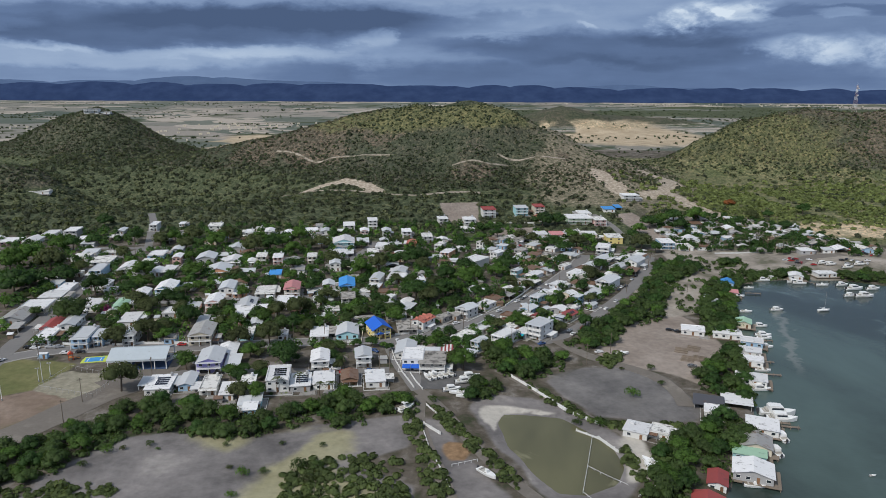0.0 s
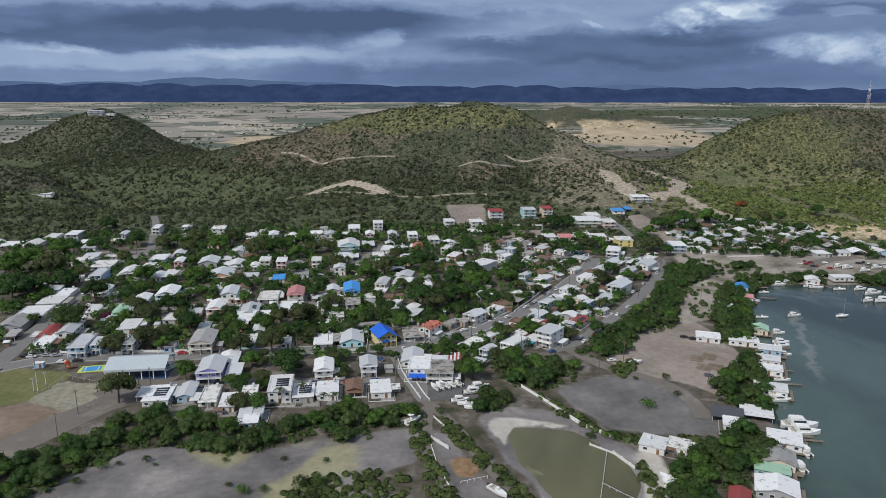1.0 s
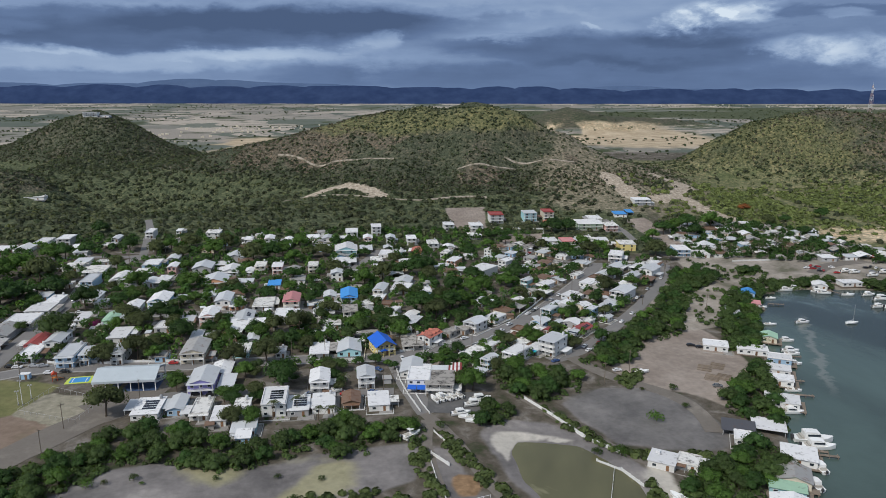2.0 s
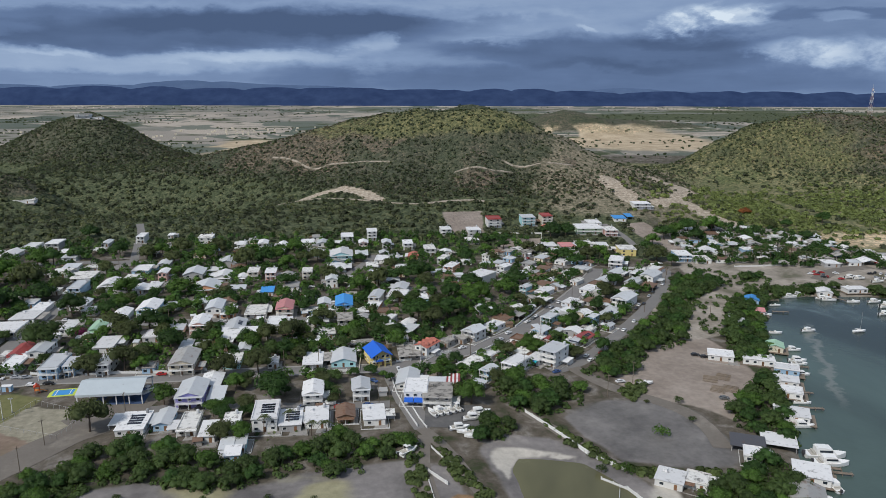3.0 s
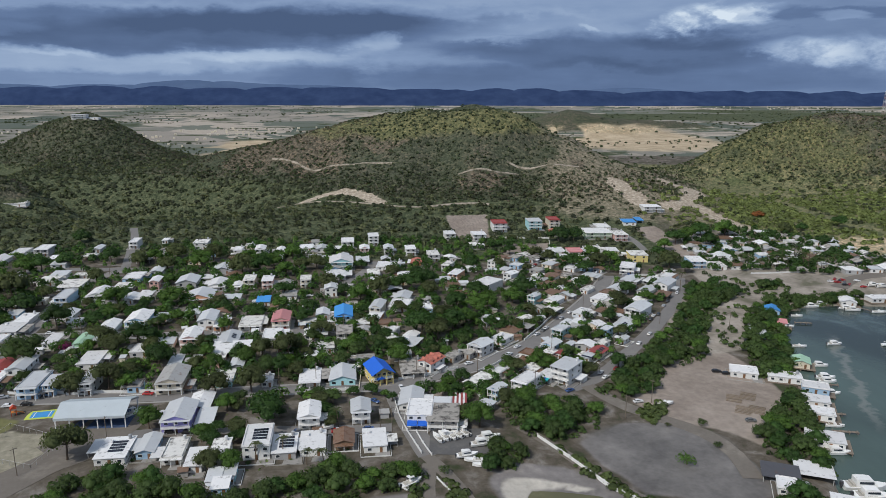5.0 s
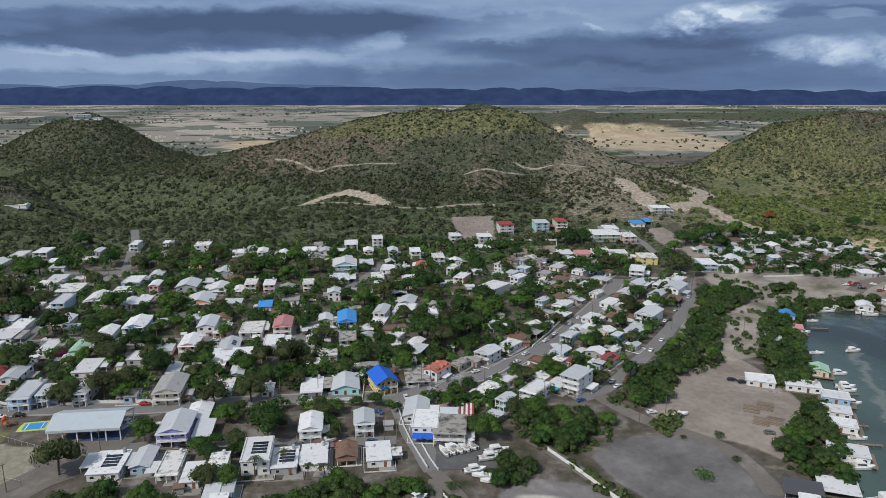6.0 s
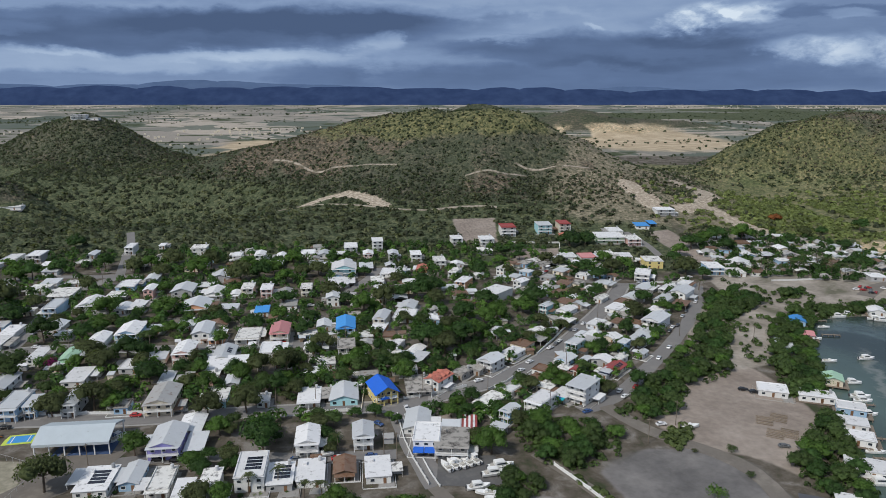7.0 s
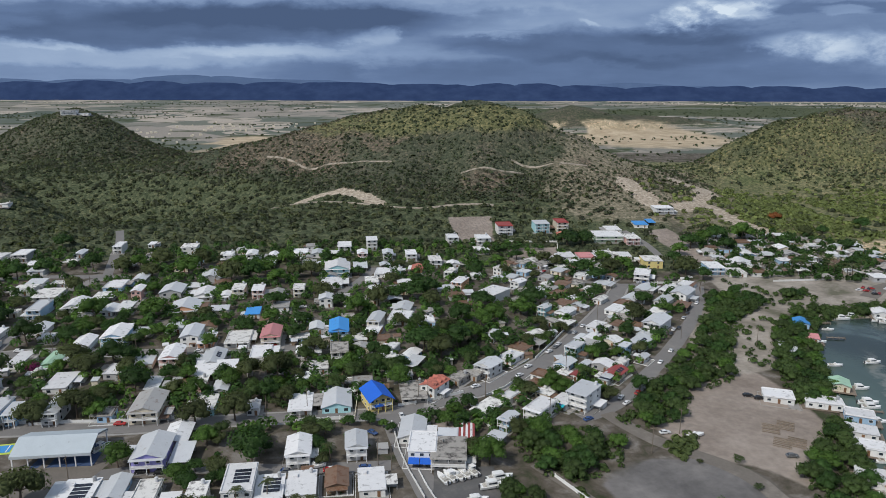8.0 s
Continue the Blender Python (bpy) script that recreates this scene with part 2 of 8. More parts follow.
def water(name, colour, rough, waves, patches=None, foam=False):
    """Still or rippled water over a murky bottom."""
    m = bpy.data.materials.new(name)
    m.use_nodes = True
    g = Graph(m.node_tree)
    at = g.add("ShaderNodeTexCoord").outputs["Object"]
    big = g.noise(g.mapping(at, (1, 0.45, 1), (0, 0, 0.5)), 0.012, 5, 0.55, 0.6)
    value = g.ramp(big, (0.36, [0.6 * c for c in colour]), (0.64, [1.7 * c for c in colour]))
    if patches:
        edge = g.noise(at, patches[1], 5, 0.6, 0.4)
        value = g.mix(g.step(edge, patches[2], patches[2] + 0.1), value, patches[0])
    if foam:
        # an old wake drifting off the moorings
        split = g.add("ShaderNodeSeparateXYZ")
        g.link(g.mapping(at, turn=(0, 0, HEADING)), split.inputs[0])
        u, v = split.outputs[0], split.outputs[1]
        torn = g.noise(at, 0.09, 6, 0.65)
        off = g.math("ADD", g.math("SUBTRACT", u, g.math("ADD", 61.6, g.math("MULTIPLY", v, 0.344))), g.math("MULTIPLY", g.math("SUBTRACT", torn, 0.5), 26.0))
        band = g.math("SUBTRACT", 1.0, g.step(g.math("ABSOLUTE", off), 0.6, 4.5))
        band = g.math("MULTIPLY", band, g.math("SUBTRACT", g.step(v, 300, 330), g.step(v, 395, 425)))
        value = g.mix(g.math("MULTIPLY", band, 0.6), value, (0.2, 0.21, 0.19))
    shade = g.add("ShaderNodeBsdfPrincipled")
    g.put(shade.inputs["Base Color"], value)
    shade.inputs["Roughness"].default_value, shade.inputs["IOR"].default_value = rough, 1.33
    ripple = g.math("ADD", g.noise(g.mapping(at, (1, 2.2, 1), (0, 0, 0.35)), 0.45, 4), g.math("MULTIPLY", g.noise(at, 0.06, 3), 2.0))
    relief = g.add("ShaderNodeBump")
    relief.inputs["Strength"].default_value, relief.inputs["Distance"].default_value = waves, 0.3
    g.put(relief.inputs["Height"], ripple)
    g.link(relief.outputs[0], shade.inputs["Normal"])
    g.link(shade.outputs[0], g.add("ShaderNodeOutputMaterial").inputs[0])
    return m


def land():
    """The ground: soil under scrub, with the covers that are stored at its points."""
    m = bpy.data.materials.new("land")
    m.use_nodes = True
    g = Graph(m.node_tree)
    at = g.add("ShaderNodeTexCoord").outputs["Object"]
    n1, n2, n3 = g.noise(at, 0.35, 5, 0.6), g.noise(at, 0.035, 5, 0.6, 0.3), g.noise(at, 0.008, 4, 0.55)

    def cover(name, soft=0.5):
        a = g.add("ShaderNodeAttribute")
        a.attribute_name = name
        return g.step(g.math("ADD", a.outputs["Fac"], g.math("MULTIPLY", g.math("SUBTRACT", n2, 0.5), soft)), 0.3, 0.7)

    # yards: grass, bare dirt and old concrete in patches
    patch = g.math("ADD", g.math("MULTIPLY", g.noise(at, 0.1, 6, 0.65, 0.4), 0.7), g.math("MULTIPLY", n2, 0.3))
    value = g.ramp(patch, (0.38, (0.045, 0.055, 0.027)), (0.46, (0.085, 0.074, 0.056)), (0.54, (0.125, 0.108, 0.088)), (0.64, (0.22, 0.205, 0.185)))
    # bare brown and green stretches of the slopes, blued to imitate haze
    slope = g.ramp(g.math("ADD", g.math("MULTIPLY", n3, 0.45), g.math("MULTIPLY", n2, 0.55)), (0.38, (0.055, 0.066, 0.042)), (0.5, (0.075, 0.08, 0.055)), (0.64, (0.105, 0.094, 0.074)))
    slope = g.mix(1.0, slope, g.ramp(g.noise(at, 0.22, 3, 0.6), (0.35, (0.8, 0.82, 0.8)), (0.65, (1.15, 1.14, 1.14))), "MULTIPLY")
    value = g.mix(cover("slope"), value, slope)
    value = g.mix(cover("brown", 0.8), value, g.ramp(n1, (0.3, (0.085, 0.073, 0.055)), (0.7, (0.145, 0.124, 0.094))))
    # sunlight on crest, saddle and right flank, laid in as lighter yellow-green
    value = g.mix(cover("sunlit_grass", 0.9), value, g.ramp(n1, (0.3, (0.092, 0.098, 0.047)), (0.7, (0.15, 0.147, 0.075))))
    value = g.mix(cover("meadow", 0.7), value, g.ramp(n2, (0.35, (0.1, 0.115, 0.055)), (0.65, (0.185, 0.175, 0.1))))
    # fields of the plain, long strips of crops, stubble and hedges
    cells = g.add("ShaderNodeTexVoronoi")
    cells.distance = "CHEBYCHEV"
    g.put(cells.inputs["Vector"], g.mapping(at, (0.0042, 0.0030, 1), (0, 0, 0.12)))
    cells.inputs["Scale"].default_value = 1.0
    tint = g.add("ShaderNodeSeparateColor")
    g.link(cells.outputs["Color"], tint.inputs[0])
    # field tones paled and blued, haze painted into the ground
    fields = g.ramp(tint.outputs[0], (0.0, (0.085, 0.105, 0.085)), (0.3, (0.14, 0.155, 0.125)), (0.6, (0.25, 0.23, 0.2)), (0.85, (0.39, 0.345, 0.29)))
    fields = g.mix(g.step(g.noise(g.mapping(at, (0.6, 1, 1), (0, 0, HEADING)), 0.011, 5, 0.6), 0.54, 0.63), fields, (0.055, 0.07, 0.034))
    value = g.mix(cover("plain", 0.2), value, fields)
    # tan pasture, its colour raised to stand for sunlit patches
    value = g.mix(cover("pasture"), value, g.ramp(n2, (0.3, (0.33, 0.26, 0.17)), (0.65, (0.5, 0.41, 0.29))))
    value = g.mix(cover("wood"), value, g.ramp(n1, (0.3, (0.055, 0.07, 0.038)), (0.7, (0.092, 0.104, 0.06))))
    # low scrub and crowns too far off to tell apart: patches of their own tone, domed
    clump = g.add("ShaderNodeTexVoronoi")
    g.put(clump.inputs["Vector"], g.mapping(at, (1, 1, 0.6)))
    clump.inputs["Scale"].default_value = 0.42
    hue = g.add("ShaderNodeSeparateColor")
    g.link(clump.outputs["Color"], hue.inputs[0])
    dome = g.math("SUBTRACT", 1.0, clump.outputs["Distance"], True)
    brushy = g.math("MAXIMUM", cover("meadow", 0.3), g.math("MAXIMUM", cover("slope", 0.3), cover("wood", 0.3)))
    value = g.mix(g.math("MULTIPLY", brushy, 0.85), value, g.mix(1.0, value, g.ramp(hue.outputs[0], (0.0, (0.5, 0.56, 0.5)), (0.45, (0.95, 1.0, 0.95)), (0.8, (1.3, 1.25, 1.2)), (1.0, (1.75, 1.55, 1.45))), "MULTIPLY"))
    # tan dry grass, lightened to imitate sunlight on the right flank
    value = g.mix(g.math("MULTIPLY", cover("tan", 0.9), 0.9), value, g.ramp(g.math("ADD", g.math("MULTIPLY", n1, 0.5), g.math("MULTIPLY", hue.outputs[0], 0.5)), (0.2, (0.105, 0.105, 0.064)), (0.45, (0.17, 0.153, 0.108)), (0.75, (0.27, 0.235, 0.17))))
    value = g.mix(cover("lawn"), value, g.ramp(n2, (0.3, (0.1, 0.12, 0.045)), (0.6, (0.17, 0.165, 0.075)), (0.75, (0.26, 0.21, 0.13))))
    value = g.mix(cover("dry"), value, g.ramp(n2, (0.3, (0.215, 0.178, 0.15)), (0.7, (0.35, 0.3, 0.258))))
    value = g.mix(cover("earth", 0.5), value, g.ramp(n2, (0.32, (0.15, 0.135, 0.085)), (0.45, (0.2, 0.15, 0.115)), (0.68, (0.29, 0.23, 0.185))))
    value = g.mix(cover("sand", 0.9), value, g.ramp(n2, (0.36, (0.13, 0.125, 0.088)), (0.48, (0.25, 0.222, 0.185)), (0.66, (0.38, 0.34, 0.295))))
    value = g.mix(cover("infield", 0.3), value, g.ramp(n1, (0.3, (0.24, 0.225, 0.165)), (0.7, (0.3, 0.275, 0.215))))
    value = g.mix(cover("mud", 0.35), value, g.ramp(n2, (0.34, (0.12, 0.112, 0.11)), (0.48, (0.185, 0.172, 0.166)), (0.58, (0.225, 0.208, 0.2)), (0.68, (0.3, 0.28, 0.26))))
    value = g.mix(cover("algae", 1.3), value, g.ramp(n2, (0.35, (0.24, 0.225, 0.13)), (0.65, (0.31, 0.29, 0.19))))
    value = g.mix(cover("pan", 0.4), value, g.ramp(n1, (0.3, (0.2, 0.125, 0.07)), (0.7, (0.29, 0.19, 0.11))))
    value = g.mix(g.math("MULTIPLY", cover("wet", 0.9), 0.8), value, g.ramp(n2, (0.35, (0.105, 0.1, 0.096)), (0.65, (0.185, 0.175, 0.165))))
    value = g.mix(cover("salt", 0.9), value, (0.46, 0.43, 0.38))
    value = g.mix(cover("scar", 1.3), value, g.ramp(n1, (0.3, (0.27, 0.22, 0.165)), (0.7, (0.5, 0.435, 0.35))))
    value = g.mix(1.0, value, g.math("ADD", 0.62, g.math("MULTIPLY", n1, 0.76)), "MULTIPLY")
    shade = g.add("ShaderNodeBsdfPrincipled")
    g.put(shade.inputs["Base Color"], value)
    shade.inputs["Specular IOR Level"].default_value = 0.15
    wet = g.add("ShaderNodeAttribute")
    wet.attribute_name = "wet"
    g.put(shade.inputs["Roughness"], g.math("SUBTRACT", 0.95, g.math("MULTIPLY", wet.outputs["Fac"], 0.35)))
    relief = g.add("ShaderNodeBump")
    relief.inputs["Strength"].default_value, relief.inputs["Distance"].default_value = 0.5, 0.4
    g.put(relief.inputs["Height"], g.math("ADD", g.math("ADD", n1, g.math("MULTIPLY", n2, 2.5)), g.math("MULTIPLY", g.math("MULTIPLY", dome, brushy), 5.0)))
    g.link(relief.outputs[0], shade.inputs["Normal"])
    g.link(shade.outputs[0], g.add("ShaderNodeOutputMaterial").inputs[0])
    return m


def hazed_ridge_paint(name, low, tops):
    """Far wooded mountains, the blue haze of distance put into their colour."""
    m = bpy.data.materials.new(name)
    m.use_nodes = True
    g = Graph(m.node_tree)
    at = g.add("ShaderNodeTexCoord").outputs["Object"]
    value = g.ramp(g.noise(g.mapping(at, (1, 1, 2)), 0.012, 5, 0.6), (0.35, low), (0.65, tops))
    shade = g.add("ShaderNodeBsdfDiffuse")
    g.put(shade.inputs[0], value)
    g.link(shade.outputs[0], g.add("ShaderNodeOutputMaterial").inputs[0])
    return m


# ---- tools for meshes ----
def mesh_of(bm, name, mats):
    me = bpy.data.meshes.new(name)
    bm.to_mesh(me)
    bm.free()
    for m in mats if isinstance(mats, (list, tuple)) else [mats]:
        me.materials.append(m)
    return me


def part(name, bm, mats, parent=None, label="", at=None):
    """Links a bmesh as one mesh object, under a thing or a part."""
    ob = new(name, bm if isinstance(bm, bpy.types.Mesh) else mesh_of(bm, name, mats))
    if parent:
        ob.parent = parent
    if at is not None:
        ob.matrix_basis = at
    return tagged(ob, label) if label else ob


def thing(name, x, y, z=0.0, turn=0.0, label="", category="", group="", kind=""):
    ob = new(name)
    ob.empty_display_size = 0.5
    ob.matrix_basis = pose(x, y, z, 0, 0, turn)
    return tagged(ob, label, category, group, kind)


def box(bm, x0, x1, y0, y1, z0, z1, slot=0):
    v = [bm.verts.new(p) for p in ((x0, y0, z0), (x1, y0, z0), (x1, y1, z0), (x0, y1, z0), (x0, y0, z1), (x1, y0, z1), (x1, y1, z1), (x0, y1, z1))]
    for f in ((3, 2, 1, 0), (4, 5, 6, 7), (0, 1, 5, 4), (1, 2, 6, 5), (2, 3, 7, 6), (3, 0, 4, 7)):
        bm.faces.new([v[i] for i in f]).material_index = slot
    return v


def prism(bm, outline, depth, slot=0):
    """Closes an outline (points in space) and its copy moved by depth to a solid."""
    a = [bm.verts.new(p) for p in outline]
    b = [bm.verts.new(Vector(p) + Vector(depth)) for p in outline]
    n = len(a)
    faces = [bm.faces.new(a[::-1]), bm.faces.new(b)]
    for i in range(n):
        faces.append(bm.faces.new((a[i], a[(i + 1) % n], b[(i + 1) % n], b[i])))
    for f in faces:
        f.material_index = slot
    bmesh.ops.recalc_face_normals(bm, faces=faces)


def tube(bm, a, b, r0, r1, sides=6, slot=0):
    a, b = Vector(a), Vector(b)
    q = (b - a).to_track_quat("Z", "Y")
    rings = []
    for c, r in ((a, r0), (b, r1)):
        rings.append([bm.verts.new(c + q @ Vector((r * math.cos(6.2832 * i / sides), r * math.sin(6.2832 * i / sides), 0))) for i in range(sides)])
    for i in range(sides):
        bm.faces.new((rings[0][i], rings[0][(i + 1) % sides], rings[1][(i + 1) % sides], rings[1][i])).material_index = slot
    bm.faces.new(rings[0][::-1]).material_index = slot
    bm.faces.new(rings[1]).material_index = slot


# ---- the lie of the land ----
def uv(x, y):
    return x * math.cos(HEADING) - y * math.sin(HEADING), x * math.sin(HEADING) + y * math.cos(HEADING)


def xy(u, v):
    return u * math.cos(HEADING) + v * math.sin(HEADING), -u * math.sin(HEADING) + v * math.cos(HEADING)


def smooth(lo, hi, a):
    t = np.clip((a - lo) / (hi - lo), 0, 1)
    return t * t * (3 - 2 * t)


GRID = np.random.RandomState(7).rand(64, 64)


def speckle(x, y):
    """Smooth value noise, 0 to 1, one cell a unit."""
    xi, yi = np.floor(x).astype(int), np.floor(y).astype(int)
    fx, fy = x - xi, y - yi
    fx, fy = fx * fx * (3 - 2 * fx), fy * fy * (3 - 2 * fy)
    g = lambda i, j: GRID[i % 64, j % 64]
    return (g(xi, yi) * (1 - fx) + g(xi + 1, yi) * fx) * (1 - fy) + (g(xi, yi + 1) * (1 - fx) + g(xi + 1, yi + 1) * fx) * fy


def fractal(x, y, size):
    return sum(speckle(x / size * 2 ** k + 17 * k, y / size * 2 ** k + 5 * k) * 0.5 ** k for k in range(4)) / 1.875


def inside(x, y, poly):
    """Signed distance to a closed outline: positive inside."""
    x, y = np.asarray(x, float), np.asarray(y, float)
    best, odd = np.full(x.shape, 1e9), np.zeros(x.shape, bool)
    for (ax, ay), (bx, by) in zip(poly, poly[1:] + poly[:1]):
        dx, dy = bx - ax, by - ay
        t = np.clip(((x - ax) * dx + (y - ay) * dy) / (dx * dx + dy * dy + 1e-9), 0, 1)
        best = np.minimum(best, np.hypot(x - ax - t * dx, y - ay - t * dy))
        if dy:
            odd ^= ((ay > y) != (by > y)) & (x < ax + (y - ay) * dx / dy)
    return np.where(odd, best, -best)


def near(x, y, line):
    """Distance to an open line."""
    x, y = np.asarray(x, float), np.asarray(y, float)
    best = np.full(x.shape, 1e9)
    for (ax, ay), (bx, by) in zip(line, line[1:]):
        dx, dy = bx - ax, by - ay
        t = np.clip(((x - ax) * dx + (y - ay) * dy) / (dx * dx + dy * dy + 1e-9), 0, 1)
        best = np.minimum(best, np.hypot(x - ax - t * dx, y - ay - t * dy))
    return best


# hills: u, v of the middle, half width, half depth, height, sharpness, skew
HILLS = [
    (-7, 923, 205, 151, 68.8, 2.2),
    (-169, 962, 222, 78, 30.3, 2.2),
    (179, 800, 81, 92, 16.1, 2.2),
    (-363, 792, 187, 77, -41.1, 2.2),
    (60, 882, 97, 50, 19.1, 2.2),
    (424, 964, 104, 50, 55.6, 2.2),
    (632, 938, 183, 96, 83.8, 2.2),
    (-539, 1096, 146, 63, 56.9, 2.2),
    (-514, 1073, 55, 173, 18.1, 2.2),
    (-458, 762, 87, 50, 55.1, 2.2),
    (40, 1400, 120, 80, 82.0, 2.2),
    (300, 1780, 150, 90, 52.0, 2.2),
    (520, 1900, 190, 80, 30.0, 2.2),
    (-190, 1700, 190, 70, 26.0, 2.2),
]
SEA = -3.4
# green ravines down the middle hill
RAVINE = [xy(-28, 715), xy(-10, 790), xy(-14, 860), xy(4, 905)]
GULLY = [xy(84, 730), xy(80, 800), xy(96, 850)]
GULLY_WEST = [xy(-190, 760), xy(-150, 860), xy(-130, 930)]

# ---- outlines on the plan ----
BAY = [(129.9, 179), (142.5, 187.5), (160.2, 203.2), (179.6, 221.8), (193.6, 245.4), (211.6, 273.6), (234.1, 308), (262.7, 355.9), (284.4, 387.1), (307.1, 402.4), (337.4, 401.5), (365.8, 392.6), (388.2, 374), (520, 380), (700, 330), (900, -300), (100, -300), (95, 60), (115, 150)]
POND_REACH = [(74, 245), (81.5, 254), (93, 251.5), (106, 245), (113, 232), (117, 217), (115.2, 200), (106, 188.5), (91.2, 184), (80.6, 189), (75.2, 205.5), (73.8, 224.5)]
POND = [(76.2, 243.5), (82.5, 250.8), (92, 248.6), (104, 242.4), (110.5, 231), (114.2, 217), (112.6, 202), (105, 191.5), (91.8, 187.2), (82.4, 191.2), (77.4, 206), (76, 224)]
POND_PALE = [(74.7, 257), (81.4, 257.6), (93.3, 253), (104, 244.4), (103, 242), (92, 247.4), (83, 249.2), (77.2, 242.5), (76, 230), (74.6, 241), (73.8, 249.4)]
FLAT_LEFT = [(-74.5, 241.5), (-64.4, 253.5), (-45.4, 256.5), (-30.8, 249.4), (-16.6, 246.8), (-0.2, 250.3), (17.1, 254.1), (39.6, 256.3), (47.1, 253.4), (39.5, 229.9), (22.1, 221.4), (36.9, 204.2), (36.3, 174.6), (-89, 199.3), (-83.2, 229)]
FLAT_RIGHT = [(110.3, 275.2), (129.2, 284.6), (146.5, 285), (160.8, 279.1), (165.6, 262.3), (165.2, 239.6), (156.9, 228.4), (148.2, 228.5), (133.3, 232.7), (119.8, 240.1), (112.3, 257.3)]
FLAT_TRACK = [(50, 250.5), (56, 246.9), (59.8, 226.2), (62.6, 206.3), (65.8, 191.4), (63.7, 169.2), (42.7, 173.3), (44.9, 206.1), (44.6, 229)]
ORANGE_PAN = [(53.8, 232.3), (59.5, 229.1), (60.8, 221.9), (58.3, 216.4), (52.2, 216.4), (50.4, 223.8)]
SPORT = [(-144.4, 342.4), (-109.9, 336.4), (-96.6, 330.7), (-98, 318.2), (-105.3, 304.7), (-116.4, 299.6), (-127.7, 296.9)]
INFIELD = [(-105.3, 304.7), (-101.1, 316.8), (-97, 323), (-83, 317.4), (-75.9, 305.2), (-81.7, 296.6), (-89.1, 292)]
EARTH = [(-127.7, 296.9), (-105, 303.6), (-79.1, 294.5), (-71.8, 290.5), (-81.3, 276.9), (-96.5, 261.6), (-112.1, 254.4)]
YARD = [(181.8, 343.7), (219.2, 347.5), (222.3, 318.6), (216.3, 294.8), (178.2, 260), (173.2, 270.4), (160.8, 279.1), (149.6, 291.4), (146.1, 303)]
SHORE_LAND = [(181.8, 343.7), (219, 347), (258, 362), (284, 390), (307, 404), (337, 403), (366, 395), (430, 400), (490, 440), (474, 470), (386, 470), (336, 490), (296, 497), (283, 472), (241, 428)]
SHORE_SAND = [(255.9, 412.5), (269.7, 439.6), (313.4, 473), (352.2, 464.8), (374, 447.6), (406, 427.1), (421, 407.7), (399.3, 385.4), (356.8, 403.2), (325.7, 428.1), (295.6, 437.6), (269.5, 410.4), (234.2, 366.3)]
LOT = [(65, 332.3), (78.7, 334.1), (79.6, 319.6), (67.8, 311.3), (63.9, 319.3)]
CLEARING = [(152.5, 673.9), (189.6, 671.9), (174.2, 606.9), (143.6, 611.3)]
CLEARING_B = [(178.1, 587.4), (218.8, 587.6), (203.6, 546), (168.1, 550.9)]
CLEARING_C = [(308.5, 614.2), (331.2, 618.3), (323.9, 536.9), (302.4, 531.8)]
PATH_SAND = [(122.2, 227.7), (128.8, 224.2), (124.6, 205.8), (118, 192.1), (110.4, 193.6), (117.4, 211.2)]
ALGAE = [(-17, 207.4), (-12.1, 224.1), (-4.6, 232.2), (8, 246.6), (18.6, 246.8), (19.4, 233.7), (6.6, 220.6), (30.9, 202.1), (36.3, 174.6), (-20.8, 185.9)]
ALGAE_SHORE = [(-34.9, 251.5), (-16.7, 249.8), (-0.2, 252.6), (14.8, 252.2), (16.6, 248.6), (-4.4, 245.8), (-24.3, 241.9)]
POND_RIM = [(71.9, 259.2), (82.4, 265.5), (98.1, 259.8), (109.2, 249.8), (116.6, 233.4), (121.3, 218.9), (120.6, 204.6), (110.7, 190.1), (99.1, 179.3), (79.8, 183.1), (75.1, 207.6), (72.6, 225.8), (69.6, 242.1)]
SCAR_A = [(340.7, 718.2), (339.1, 697.3), (343.7, 681.8), (343.7, 668.4)]
SCAR_B = [(409.9, 738.1), (426.8, 729.2), (424.7, 706.8), (392.6, 674.5), (372.7, 662.2)]
SCAR_C = [(392.6, 674.5), (404, 659.5), (403.5, 631.6), (409, 605.1)]
SCAR_D = [(27.8, 777.9), (46.5, 781.7), (67.7, 776.3), (88.8, 746.3), (99.2, 726)]
SCAR_E = [(137.8, 700.2), (171.3, 704), (199.1, 695.2)]
SCAR_F = [(-3.5, 915), (43, 872.6), (80.4, 836.7), (123.8, 813.7)]
SCAR_G = [(242.8, 780.2), (278, 763.8), (316.1, 756)]
SCAR_H = [(187.5, 771.8), (223.3, 758.8), (251.3, 763.8)]
TRACK_HILL = [(0.5, 784.4), (27.5, 772), (70.1, 739.6), (107.3, 709.4), (137.5, 698.7)]
TOWN = [(-219.2, 610.3), (-161.6, 628.4), (47.9, 619.7), (198.3, 598), (255.8, 510.7), (279, 489), (241.6, 428.8), (170.1, 355.4), (128, 325.8), (93.5, 312), (48.2, 309), (40.8, 278.6), (10, 284.1), (-19.6, 270.6), (-58.8, 290.9), (-49.8, 326), (-81.9, 353.2), (-135.9, 358.6)]
TOWN_WEST = [(-192.3, 575.2), (-154.2, 596.5), (-24.7, 616.6), (47.6, 615.9), (93.7, 589.8), (142.3, 545), (132.6, 475), (91.4, 437.2), (51.4, 347.1), (13.3, 345.1), (-31.3, 352.6), (-75.6, 395.2), (-115.2, 443.7), (-140.7, 425.6)]
